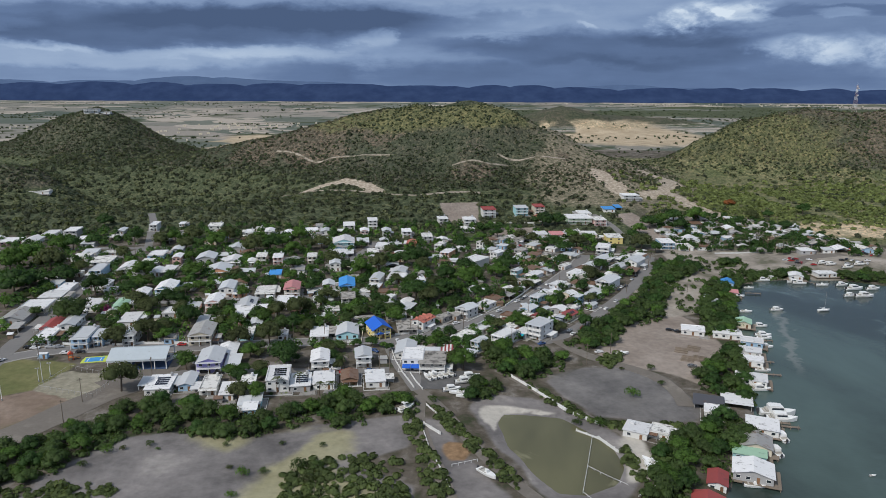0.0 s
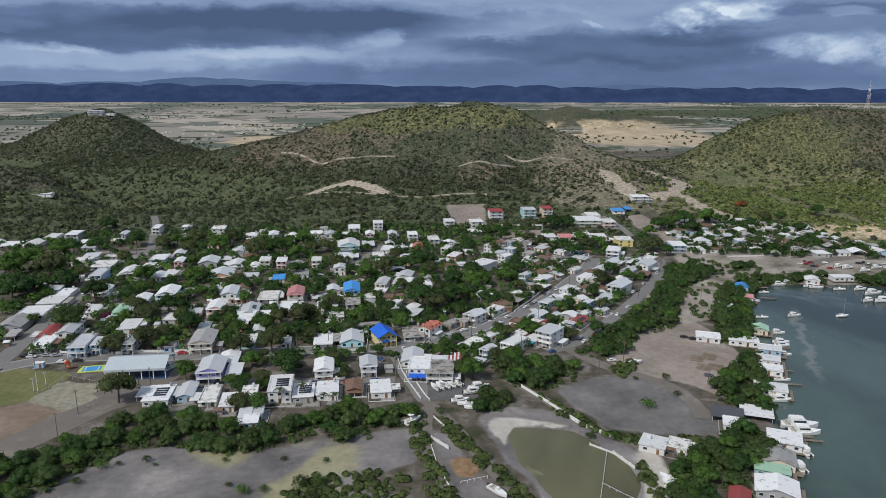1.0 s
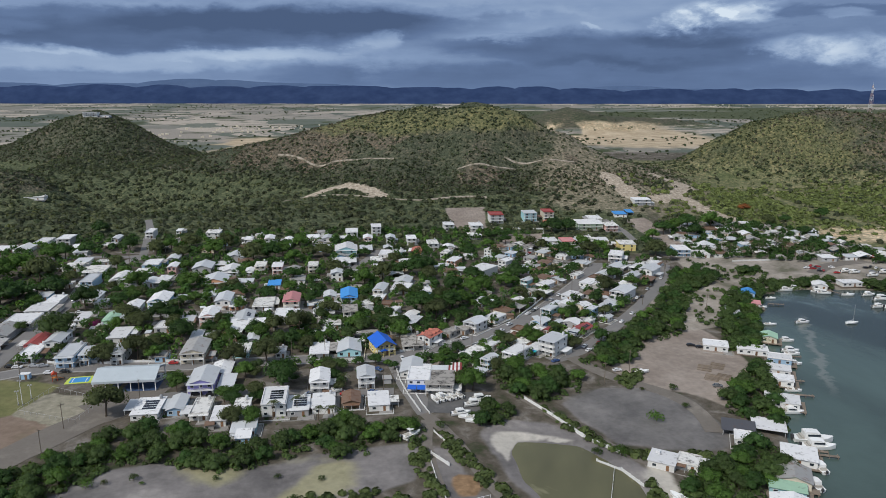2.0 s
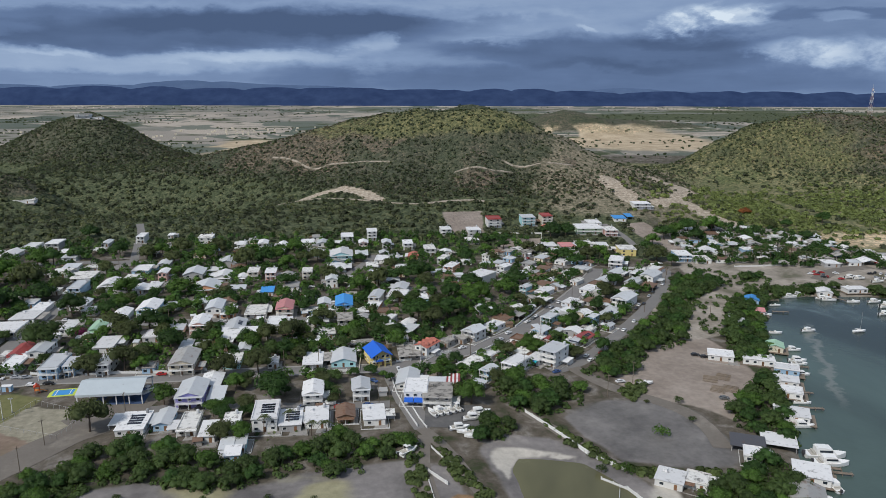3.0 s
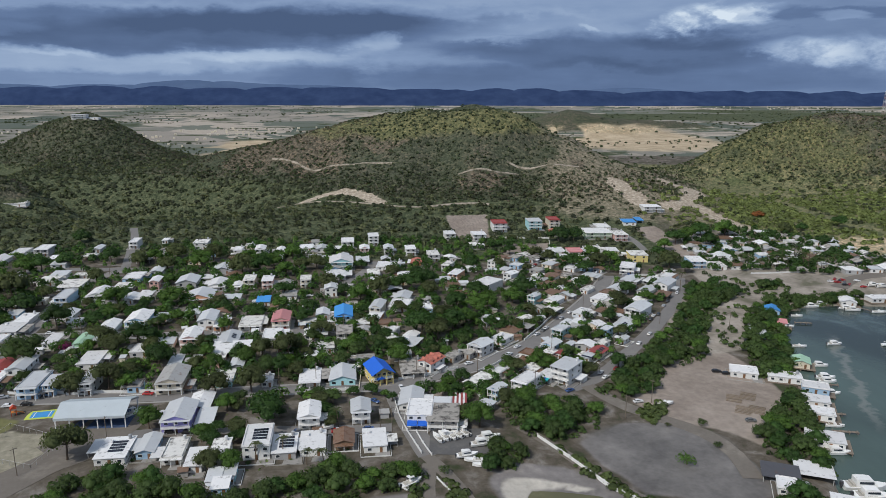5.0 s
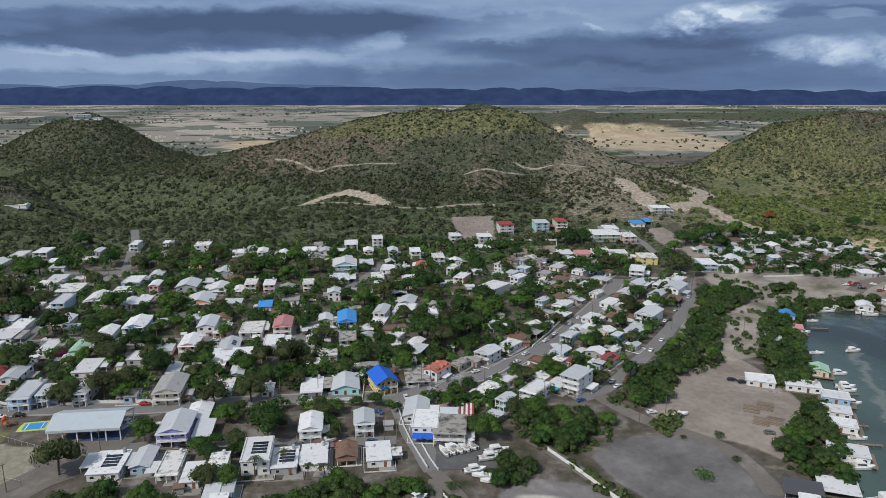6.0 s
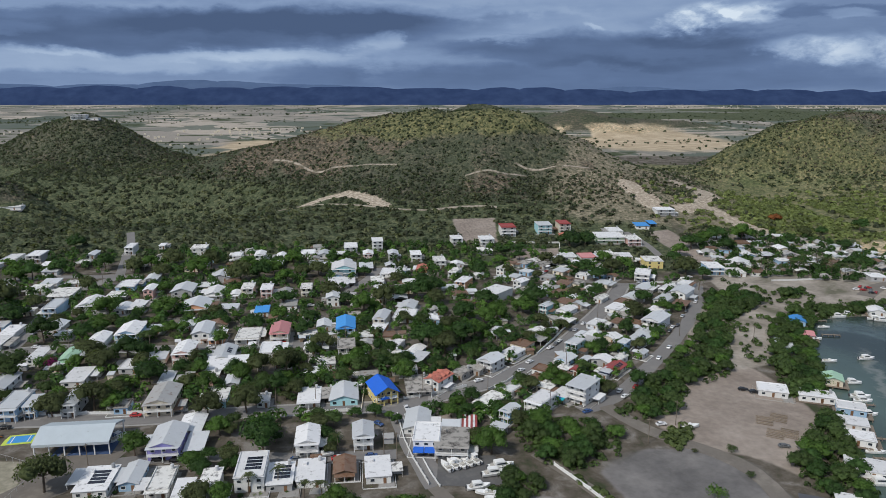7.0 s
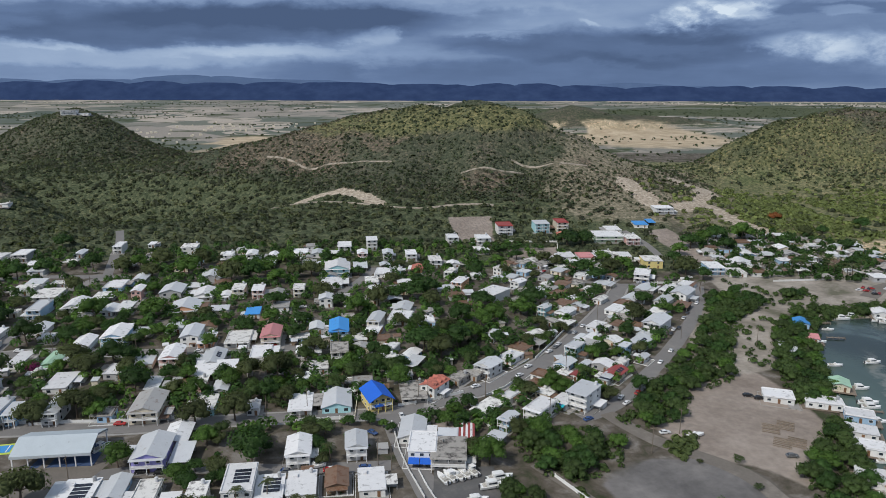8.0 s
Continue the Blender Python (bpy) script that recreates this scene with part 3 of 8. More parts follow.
TOWN_EAST = [(147, 544.4), (217.6, 563), (246.6, 512), (269.9, 481.2), (239.6, 429.1), (166.8, 355.9), (128, 325.8), (98.9, 330.7), (99.5, 366.8), (143.4, 429.4), (136.7, 474.4)]
COLONY = [(330.6, 583.6), (397.1, 605.9), (429.5, 572.4), (452.2, 546.6), (459, 498.8), (474.3, 467), (450.3, 442.1), (386.2, 463.1), (336.1, 485), (305.1, 491.6)]


def height(x, y):
    """Height of the ground."""
    x, y = np.asarray(x, float), np.asarray(y, float)
    u, v = uv(x, y)
    # the town falls gently towards the bay
    z = -0.0183 * np.clip(u, -260, 170) * (1 - smooth(620, 900, v)) + 6.0 * smooth(540, 740, v) + 6.0 * smooth(2500, 4500, v)
    rough = fractal(x, y, 110.0) - 0.5
    gully = np.abs(fractal(x, y, 70.0) - 0.5) * 2
    for hu, hv, su, sv, top, p in HILLS:
        r = np.sqrt(((u - hu) / su) ** 2 + ((v - hv) / sv) ** 2)
        z = z + top * np.exp(-r ** p) * (1.0 + 0.28 * rough)
    z = z + (2.5 * rough + 7.0 * (gully - 0.2) * smooth(12, 34, z)) * smooth(640, 760, v)
    for line, deep, wide in ((RAVINE, 11.0, 24.0), (GULLY, 7.0, 18.0), (GULLY_WEST, 8.0, 22.0)):
        z = z - deep * np.exp(-(near(x, y, line) / wide) ** 2) * smooth(14, 34, z)
    close = v < 640
    if np.any(close):
        pan = inside(x, y, POND)
        z = np.where(close, z + (-1.2 - z) * smooth(-16, 2, pan), z)
        z = np.where(close, z - 1.0 * smooth(-4, 6, pan + 3 * (fractal(x, y, 15.0) - 0.5)), z)
        z = np.where(close, z - 4.0 * smooth(-4, 8, inside(x, y, BAY) + 5 * (fractal(x, y, 18.0) - 0.5)), z)
    return z


def level(x, y):
    return float(height(np.array([x]), np.array([y]))[0])


def steps(*spans):
    """Lines of a grid: spans (from, to, step), one after another."""
    out = [np.arange(a, b - 1e-6, d) for a, b, d in spans]
    return np.append(np.concatenate(out), spans[-1][1])


def sheet(name, us, vs, mat):
    """The ground over a grid of lines, turned to the heading."""
    U, V = np.meshgrid(us, vs)
    X, Y = xy(U, V)
    Z = height(X, Y)
    nu, nv = len(us), len(vs)
    pts = np.stack([X, Y, Z], -1).reshape(-1, 3)
    i = np.arange(nu * nv).reshape(nv, nu)
    quads = np.stack([i[:-1, :-1], i[:-1, 1:], i[1:, 1:], i[1:, :-1]], -1).reshape(-1, 4)
    me = bpy.data.meshes.new(name)
    me.from_pydata(pts.tolist(), [], quads.tolist())
    me.polygons.foreach_set("use_smooth", [True] * len(quads))
    x, y = pts[:, 0], pts[:, 1]
    u, v = uv(x, y)
    z = pts[:, 2]
    fuzz = lambda s: s * (fractal(x, y, 2.5 * s) - 0.5)

    def area(*polys, soft=4.0, wild=6.0):
        out = np.zeros(len(x))
        for p in polys:
            out = np.maximum(out, smooth(-soft, soft, inside(x, y, p) + fuzz(wild)))
        return out

    def strip(width, *lines):
        out = np.zeros(len(x))
        for p in lines:
            out = np.maximum(out, 1 - smooth(width * 0.4, width, near(x, y, p) + fuzz(width)))
        return out

    hilly = smooth(10, 22, z) * smooth(600, 680, v) * (1 - smooth(2300, 2500, v))
    patchy = fractal(x, y, 90.0)
    main_top = smooth(14, 34, z) * smooth(-340, -220, u) * (1 - smooth(300, 380, u)) * smooth(640, 720, v) * (1 - smooth(1150, 1200, v))
    right_top = smooth(24, 50, z) * smooth(340, 420, u) * (v < 1150)
    covers = {
        "brown": np.maximum(main_top * (1 - np.exp(-(np.minimum(near(x, y, RAVINE), near(x, y, GULLY)) / 26) ** 2)) * smooth(0.4, 0.56, patchy + 0.14 * smooth(-60, 120, u)), 0.9 * right_top * smooth(0.34, 0.5, patchy) * smooth(430, 540, u)),
        # where that painted sunlight lies
        "sunlit_grass": np.maximum(smooth(48, 92, z + 30 * (patchy - 0.5)) * (v < 1150) * smooth(-280, -140, u) * (1 - smooth(200, 300, u)) + smooth(20, 40, z) * smooth(150, 210, u) * (1 - smooth(300, 380, u)) * (v < 1150), 0.6 * smooth(12, 30, z) * smooth(260, 350, u) * (v < 1150) * smooth(0.36, 0.62, fractal(x, y, 70.0) + 0.25 * smooth(520, 400, u)) * (1 - 0.8 * smooth(460, 560, u))),
        "tan": smooth(60, 150, u + 60 * (patchy - 0.5)) * (1 - smooth(230, 330, u)) * smooth(650, 720, v) * (1 - smooth(1150, 1230, v)) * smooth(0.3, 0.5, fractal(x, y, 45.0) + 0.08),
        "meadow": smooth(545, 600, v) * (1 - smooth(20, 34, z)) * smooth(170, 250, u) * (1 - smooth(1100, 1200, v)),
        "slope": hilly,
        "plain": smooth(1230, 1330, v) * (1 - smooth(14, 26, z)),
        "pasture": np.maximum.reduce([
            smooth(0, 1, 1.3 - np.hypot((u + 410) / 120, (v - 1440) / 190)), smooth(0, 1, 1.3 - np.hypot((u - 400) / 230, (v - 1620) / 320)),
            smooth(0, 1, 1.2 - np.hypot((u - 400) / 130, (v - 625) / 42)), smooth(0, 1, 1.2 - np.hypot((u - 130) / 120, (v - 1300) / 60))]) * (1 - smooth(24, 40, z)) * smooth(0.28, 0.5, fractal(x, y, 130.0) + 0.12),
        # the second term darkens patches of the plain far to the right
        "wood": smooth(545, 580, v) * (1 - smooth(12, 26, z)) * (1 - smooth(1130, 1240, v)) * (1 - smooth(150, 230, u)) + 0.9 * smooth(60, 420, u + 0.1 * (v - 2000)) * smooth(1850, 2150, v) * (1 - smooth(3500, 3700, v)) * smooth(0.36, 0.5, fractal(u * 0.35, v, 260.0)),
        "lawn": area(SPORT), "sand": area(SHORE_SAND, SHORE_LAND, COLONY, wild=12.0), "earth": area(EARTH), "dry": area(YARD, LOT, CLEARING, CLEARING_B, CLEARING_C), "pan": area(ORANGE_PAN, soft=2.5, wild=3.0),
        "infield": area(INFIELD, soft=1.5, wild=2.0),
        "mud": area(FLAT_LEFT, FLAT_TRACK, POND_RIM, FLAT_RIGHT), "algae": 0.85 * area(ALGAE, ALGAE_SHORE, soft=11.0, wild=16.0),
        "wet": area(FLAT_RIGHT, soft=7.0, wild=12.0), "salt": area(PATH_SAND, wild=4.0) + 0.75 * area(POND_PALE, soft=2.5, wild=5.0) + 0.8 * area(POND, soft=10.0) * (1 - area(POND, soft=2.0)),
        "scar": np.maximum(strip(16.0, SCAR_A, SCAR_B, SCAR_C), strip(9.0, SCAR_D)),
    }
    for key, values in covers.items():
        layer = me.attributes.new(key, "FLOAT", "POINT")
        layer.data.foreach_set("value", np.ascontiguousarray(values, np.float32))
    me.materials.append(mat)
    return tagged(new(name, me), "dry tropical land with mud flats, lots and scrub hills", "ground", kind="structure")


sheet("ground",
      steps((-4900, -1200, 185), (-1200, -330, 15), (-330, -240, 6), (-240, 250, 2.5), (250, 400, 5), (400, 1200, 12), (1200, 4900, 185)),
      steps((-3000, 0, 300), (0, 150, 15), (150, 480, 2.5), (480, 700, 4.5), (700, 900, 5), (900, 1250, 9), (1250, 4700, 45)), land())


def pool(name, poly, z, mat, label):
    """A flat sheet of water in its hollow."""
    bm = bmesh.new()
    bm.faces.new([bm.verts.new((x, y, z)) for x, y in poly])
    bmesh.ops.triangulate(bm, faces=bm.faces[:])
    bmesh.ops.recalc_face_normals(bm, faces=bm.faces[:])
    if bm.faces[:][0].normal.z < 0:
        bmesh.ops.reverse_faces(bm, faces=bm.faces[:])
    return tagged(part(name, bm, mat), label, "water", kind="structure")


pool("bay_water", [xy(60, -600), xy(1500, -600), xy(1500, 560), xy(60, 560)], SEA, water("bay_green", (0.046, 0.07, 0.062), 0.16, 0.25, ((0.08, 0.115, 0.11), 0.011, 0.57), True), "calm grey-green bay water along the moorings")
pool("pond_water", POND_REACH, -1.72, water("pond_olive", (0.105, 0.1, 0.052), 0.2, 0.06, ((0.2, 0.19, 0.11), 0.05, 0.58)), "shallow olive-green pond among mud flats")


def ridge(name, v, base, shape, mats, label, depth=120.0):
    """A far mountain chain: a long body with a ragged skyline."""
    us = np.arange(-4000, 4000, 20.0)
    bm = bmesh.new()
    rows = []
    for k in range(4):
        f = k / 3
        row = []
        for u in us:
            top = shape(u)
            wob = 14 * (float(fractal(np.array([u + 40 * k]), np.array([k * 90.0]), 120.0)[0]) - 0.5) * (1 - f)
            x, y = xy(u, v - depth * (1 - f) + wob * 3)
            row.append(bm.verts.new((x, y, base + (top - base) * f ** 0.8 + wob * f)))
        rows.append(row)
    for a, b in zip(rows, rows[1:]):
        for i in range(len(us) - 1):
            bm.faces.new((a[i], a[i + 1], b[i + 1], b[i])).smooth = True
    return tagged(part(name, bm, mats), label, "mountains", kind="structure")


def frac1(u, size, row):
    return float(fractal(np.array([u]), np.array([row]), size)[0]) - 0.5


def humps(u, size, row):
    """Rounded summits side by side, with sharp dips between."""
    w = u / size + 1.6 * frac1(u, 3.0 * size, row)
    return math.sqrt(abs(math.sin(math.pi * w)))


# haze is painted: blue base colours, paler on the farther chain
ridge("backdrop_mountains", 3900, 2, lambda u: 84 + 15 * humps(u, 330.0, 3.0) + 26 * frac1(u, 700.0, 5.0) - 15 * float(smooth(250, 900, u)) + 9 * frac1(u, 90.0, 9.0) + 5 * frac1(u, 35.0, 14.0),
      hazed_ridge_paint("ridge_near", (0.024, 0.042, 0.1), (0.036, 0.06, 0.13)), "distant wooded mountain chain tinted dark blue for haze")
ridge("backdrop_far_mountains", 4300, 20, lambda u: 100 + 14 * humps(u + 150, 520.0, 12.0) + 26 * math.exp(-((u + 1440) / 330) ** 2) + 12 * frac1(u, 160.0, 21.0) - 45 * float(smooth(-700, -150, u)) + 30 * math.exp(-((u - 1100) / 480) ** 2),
      hazed_ridge_paint("ridge_far", (0.08, 0.125, 0.225), (0.095, 0.145, 0.25)), "mountain chain far behind the first, tinted paler for haze", 60)


# ---- roads ----
def ribbon(name, line, width, mat, lift, label, thick=0.25):
    """A road bed with a true edge along a line of points."""
    pts = [Vector((x, y, 0)) for x, y in line]
    fine = []
    for a, b in zip(pts, pts[1:]):
        n = max(1, int((b - a).length / 6))
        fine += [a.lerp(b, i / n) for i in range(n)]
    fine.append(pts[-1])
    for _ in range(3):
        fine = [fine[0]] + [(fine[i - 1] + fine[i] * 2 + fine[i + 1]) / 4 for i in range(1, len(fine) - 1)] + [fine[-1]]
    bm = bmesh.new()
    rows = []
    for i, p in enumerate(fine):
        way = (fine[min(i + 1, len(fine) - 1)] - fine[max(i - 1, 0)]).normalized()
        side = Vector((-way.y, way.x, 0)) * (width / 2) * (1 + 0.04 * math.sin(i * 1.7))
        z = max(level(p.x, p.y), SEA + 0.3) + lift
        za, zb = (max(level(q.x, q.y), SEA + 0.3) + lift for q in (p + side, p - side))
        mid = max(z, (za + zb) / 2)
        rows.append([bm.verts.new((q.x, q.y, h)) for q, h in ((p + side, za - thick), (p + side, za), (p, mid), (p - side, zb), (p - side, zb - thick))])
    for a, b in zip(rows, rows[1:]):
        for j in range(4):
            bm.faces.new((a[j], b[j], b[j + 1], a[j + 1]))
    bmesh.ops.recalc_face_normals(bm, faces=bm.faces[:])
    return tagged(part(name, bm, mat), label, "road", kind="structure")


def street(line, width, walks=True):
    k = len(ROADS)
    ROADS.append((line, width))
    ribbon("road", line, width, ASPHALT, 0.05 + 0.006 * k, "worn grey asphalt street with patched surface")
    if walks:
        for s in (-1, 1):
            off = []
            for i, (x, y) in enumerate(line):
                a, b = Vector(line[max(i - 1, 0)]), Vector(line[min(i + 1, len(line) - 1)])
                w = (b - a).normalized()
                off.append((x - w.y * s * (width / 2 + 0.8), y + w.x * s * (width / 2 + 0.8)))
            ribbon("pavement", off, 1.3, SIDEWALK, 0.045 + 0.004 * k, "narrow concrete pavement beside the street")


def track(line, width, mat=None):
    ROADS.append((line, width))
    ribbon("dirt_road", line, width, mat or DIRT, 0.03 + 0.005 * len(ROADS), "pale dirt track worn by cars")


ROADS = []
for cut, wide in ((SCAR_E, 4.0), (SCAR_F, 2.2), (SCAR_G, 2.4), (SCAR_H, 2.2), (TRACK_HILL, 2.2)):
    ribbon("hill_track", cut, wide, ROCKY, 0.5, "pale track cut into the hillside", 1.2)
street([(-140.5, 331.9), (-130.6, 342.7), (-118.3, 349), (-104.1, 351), (-83.6, 349), (-49.2, 343.1), (-20, 343.5), (13.1, 341.1), (49.8, 337.3)], 8)
street([(49.8, 337.3), (75.5, 346.5), (96.1, 354), (116, 366.2), (135, 382), (158.9, 407.5), (188.1, 441), (208.8, 467.4), (226.2, 492.5)], 9)
street([(49.8, 337.3), (49.9, 319.5), (51, 300.3), (54.2, 276.2)], 9, False)
street([(-132.2, 333.6), (-131.6, 345.6), (-129, 385.6), (-125.4, 423.2), (-122.9, 462.9), (-123.7, 499.6), (-122.5, 523.8), (-108.2, 548.9), (-101.1, 558.8)], 9, False)
street([(-124.1, 427.2), (-104.6, 430.7), (-86.9, 426.8), (-57.8, 418.9), (-25.8, 418.4), (3.8, 417.2), (25.3, 412.7)], 7)
street([(-61.4, 309.8), (-50.6, 312.9), (-23.8, 310.8), (1.1, 305.1), (18.6, 302.1), (44, 299.6)], 6.5, False)
street([(122.8, 320.1), (135.4, 324.6), (146.1, 331.3), (175.5, 359.6), (204.2, 388.3), (232.1, 418.9), (252.7, 445.2), (274.3, 480.5)], 7.5, False)
street([(134.7, 474.7), (152.1, 497.4), (171.8, 516.6), (189.8, 534.7)], 6, False)
street([(164.4, 538.2), (196, 505.8), (225.7, 487.2), (245.7, 489.9)], 6, False)
street([(-101.1, 558.8), (-107.9, 618.2), (-111.7, 655.6), (-118.9, 690.2)], 6, False)
street([(36.8, 488.7), (56.8, 522.9), (71.8, 554.7)], 6, False)
street([(-213.6, 570.6), (-181.2, 563.7), (-142.8, 564.8), (-85.5, 556.7)], 7, False)
street([(287, 553.2), (292.4, 580.9), (291.6, 603), (289.4, 617.2)], 6, False)
track([(-56, 335.4), (-63.9, 307.8), (-75.8, 299.4)], 22)
track([(-63.9, 307.8), (-76.8, 294.1), (-88.3, 280.6), (-97.9, 266.2), (-109, 255.8)], 15)
track([(52.7, 276.5), (58.2, 261.7), (62.9, 229.8), (67.4, 209), (75.6, 187)], 5)
track([(52.8, 270.8), (47.3, 250.9), (46.6, 228.6), (47.5, 209.2), (47.4, 192.5)], 5)
track([(134.4, 322.2), (141.1, 298.6), (152.4, 285.3), (163.7, 274), (164.9, 256.4), (159.4, 240.6)], 7)
track([(92.8, 291), (100.5, 273.9), (108.8, 248.8), (117.1, 234.3), (123.8, 223.7)], 4.5)
track([(56, 286.6), (66, 280), (77.1, 282.9)], 19, GRAVEL)
track([(364.7, 435.9), (395.4, 455.6), (428.4, 457.9)], 10)

# ---- houses ----
TAKEN = []


def ring_of(bm, w, h, t, y0, y1, cx=0.0, cz=0.0):
    """A closed rectangular frame, one piece, standing in the xz plane."""
    rows = []
    for k, (a, b) in enumerate(((-1, -1), (1, -1), (1, 1), (-1, 1))):
        o, i = (cx + a * w / 2, cz + b * h / 2), (cx + a * (w / 2 - t), cz + b * (h / 2 - t))
        rows.append([bm.verts.new((p[0], y, p[1])) for p, y in ((o, y0), (i, y0), (i, y1), (o, y1))])
    for k in range(4):
        a, b = rows[k], rows[(k + 1) % 4]
        for q in range(4):
            bm.faces.new((a[q], a[(q + 1) % 4], b[(q + 1) % 4], b[q]))
    bmesh.ops.recalc_face_normals(bm, faces=bm.faces[:])


def window_mesh(w, h, name):
    bm = bmesh.new()
    ring_of(bm, w, h, 0.1, -0.1, 0.02)
    return mesh_of(bm, name, TRIM)


def pane_mesh(w, h):
    bm = bmesh.new()
    box(bm, -w / 2 + 0.06, w / 2 - 0.06, -0.03, 0.0, -h / 2 + 0.06, h / 2 - 0.06)
    return mesh_of(bm, "pane", GLASS)


def door_mesh():
    bm = bmesh.new()
    box(bm, -0.5, 0.5, -0.05, 0.02, 0, 2.1, 0)
    face = [f for f in bm.faces if f.normal.y < -0.9 or f.calc_center_median().y < -0.049][:1]
    bmesh.ops.inset_region(bm, faces=face, thickness=0.1, depth=-0.015)
    return mesh_of(bm, "door", [DOORWOOD, TRIM])


WINDOW, WINDOW_PANE, DOOR = window_mesh(1.5, 1.2, "window"), pane_mesh(1.5, 1.2), door_mesh()


def far_window():
    bm = bmesh.new()
    box(bm, -0.75, 0.75, -0.08, 0.02, -0.6, 0.6, 0)
    face = [f for f in bm.faces if f.calc_center_median().y < -0.079]
    bmesh.ops.inset_region(bm, faces=face, thickness=0.1, depth=-0.03)
    for f in face:
        f.material_index = 1
    return mesh_of(bm, "window", [TRIM, GLASS])


FAR_WINDOW = far_window()


def solar_mesh():
    bm = bmesh.new()
    box(bm, -0.5, 0.5, -0.82, 0.82, 0.1, 0.15)
    return mesh_of(bm, "solar_panel", PANEL)


SOLAR = solar_mesh()


def solar_rows(root, at, columns, rows):
    """Rows of single panels laid on a roof."""
    for i in range(columns):
        for j in range(rows):
            part("solar_panel", SOLAR, None, root, at=at @ pose((i - (columns - 1) / 2) * 1.03, (j - (rows - 1) / 2) * 2.1, 0))


def tank_mesh():
    bm = bmesh.new()
    tube(bm, (0, 0, 0.2), (0, 0, 1.5), 0.6, 0.6, 12)
    tube(bm, (0, 0, 1.5), (0, 0, 1.75), 0.6, 0.2, 12)
    for a, b in ((0.4, 0.4), (-0.4, 0.4), (0.4, -0.4), (-0.4, -0.4)):
        box(bm, a - 0.08, a + 0.08, b - 0.08, b + 0.08, 0, 0.2)
    return mesh_of(bm, "water_tank", material("tank_plastic", (0.45, 0.46, 0.47), 0.5, vary=0.4))


TANK = tank_mesh()
STOREY = 2.55
WORDS = {1: "single-storey", 2: "two-storey", 3: "three-storey"}
COVER_WORDS = {
    "white": "bright white flat roof", "slab": "mould-stained pale roof slab", "concrete": "bare stained concrete roof", "metal": "blue-grey corrugated metal roof",
    "zinc": "dull weathered zinc roof", "blue": "vivid blue roof", "azure": "bright azure blue roof", "red": "red metal roof", "pink": "faded pink roof", "tile": "terracotta tiled roof",
    "green": "pale green metal roof", "dark": "dark metal roof", "rust": "rusted tin roof", "teal": "turquoise roof",
}


def gable_roof(w, d, h, rise, over, thick=0.16):
    """Two slopes with the ridge along the house's depth, and its eaves."""
    bm = bmesh.new()
    a, b = w / 2 + over, d / 2 + over
    drop = over * rise / (w / 2)
    prism(bm, [(-a, -b, h - drop), (0, -b, h + rise), (a, -b, h - drop), (a, -b, h - drop + thick), (0, -b, h + rise + thick), (-a, -b, h - drop + thick)], (0, 2 * b, 0))
    return bm


def cross_gable(w, d, h, rise, over, thick=0.16):
    """Two slopes with the ridge along the house's width."""
    bm = bmesh.new()
    a, b = d / 2 + over, w / 2 + over
    drop = over * rise / (d / 2)
    prism(bm, [(-b, -a, h - drop), (-b, 0, h + rise), (-b, a, h - drop), (-b, a, h - drop + thick), (-b, 0, h + rise + thick), (-b, -a, h - drop + thick)], (2 * b, 0, 0))
    return bm


def railing(w, z, y, mats, parent):
    bm = bmesh.new()
    box(bm, -w / 2, w / 2, y - 0.05, y + 0.05, z + 0.9, z + 1.0)
    n = max(3, int(w / 0.7))
    for i in range(n + 1):
        x = -w / 2 + 0.05 + (w - 0.1) * i / n
        box(bm, x - 0.04, x + 0.04, y - 0.04, y + 0.04, z, z + 0.9)
    return part("railing", bm, mats, parent)


def posts(spots, z0, z1, parent, mats=None, r=0.12):
    for x, y in spots:
        bm = bmesh.new()
        box(bm, -r, r, -r, r, z0, z1)
        part("post", bm, mats or TRIM, parent, at=pose(x, y, 0))


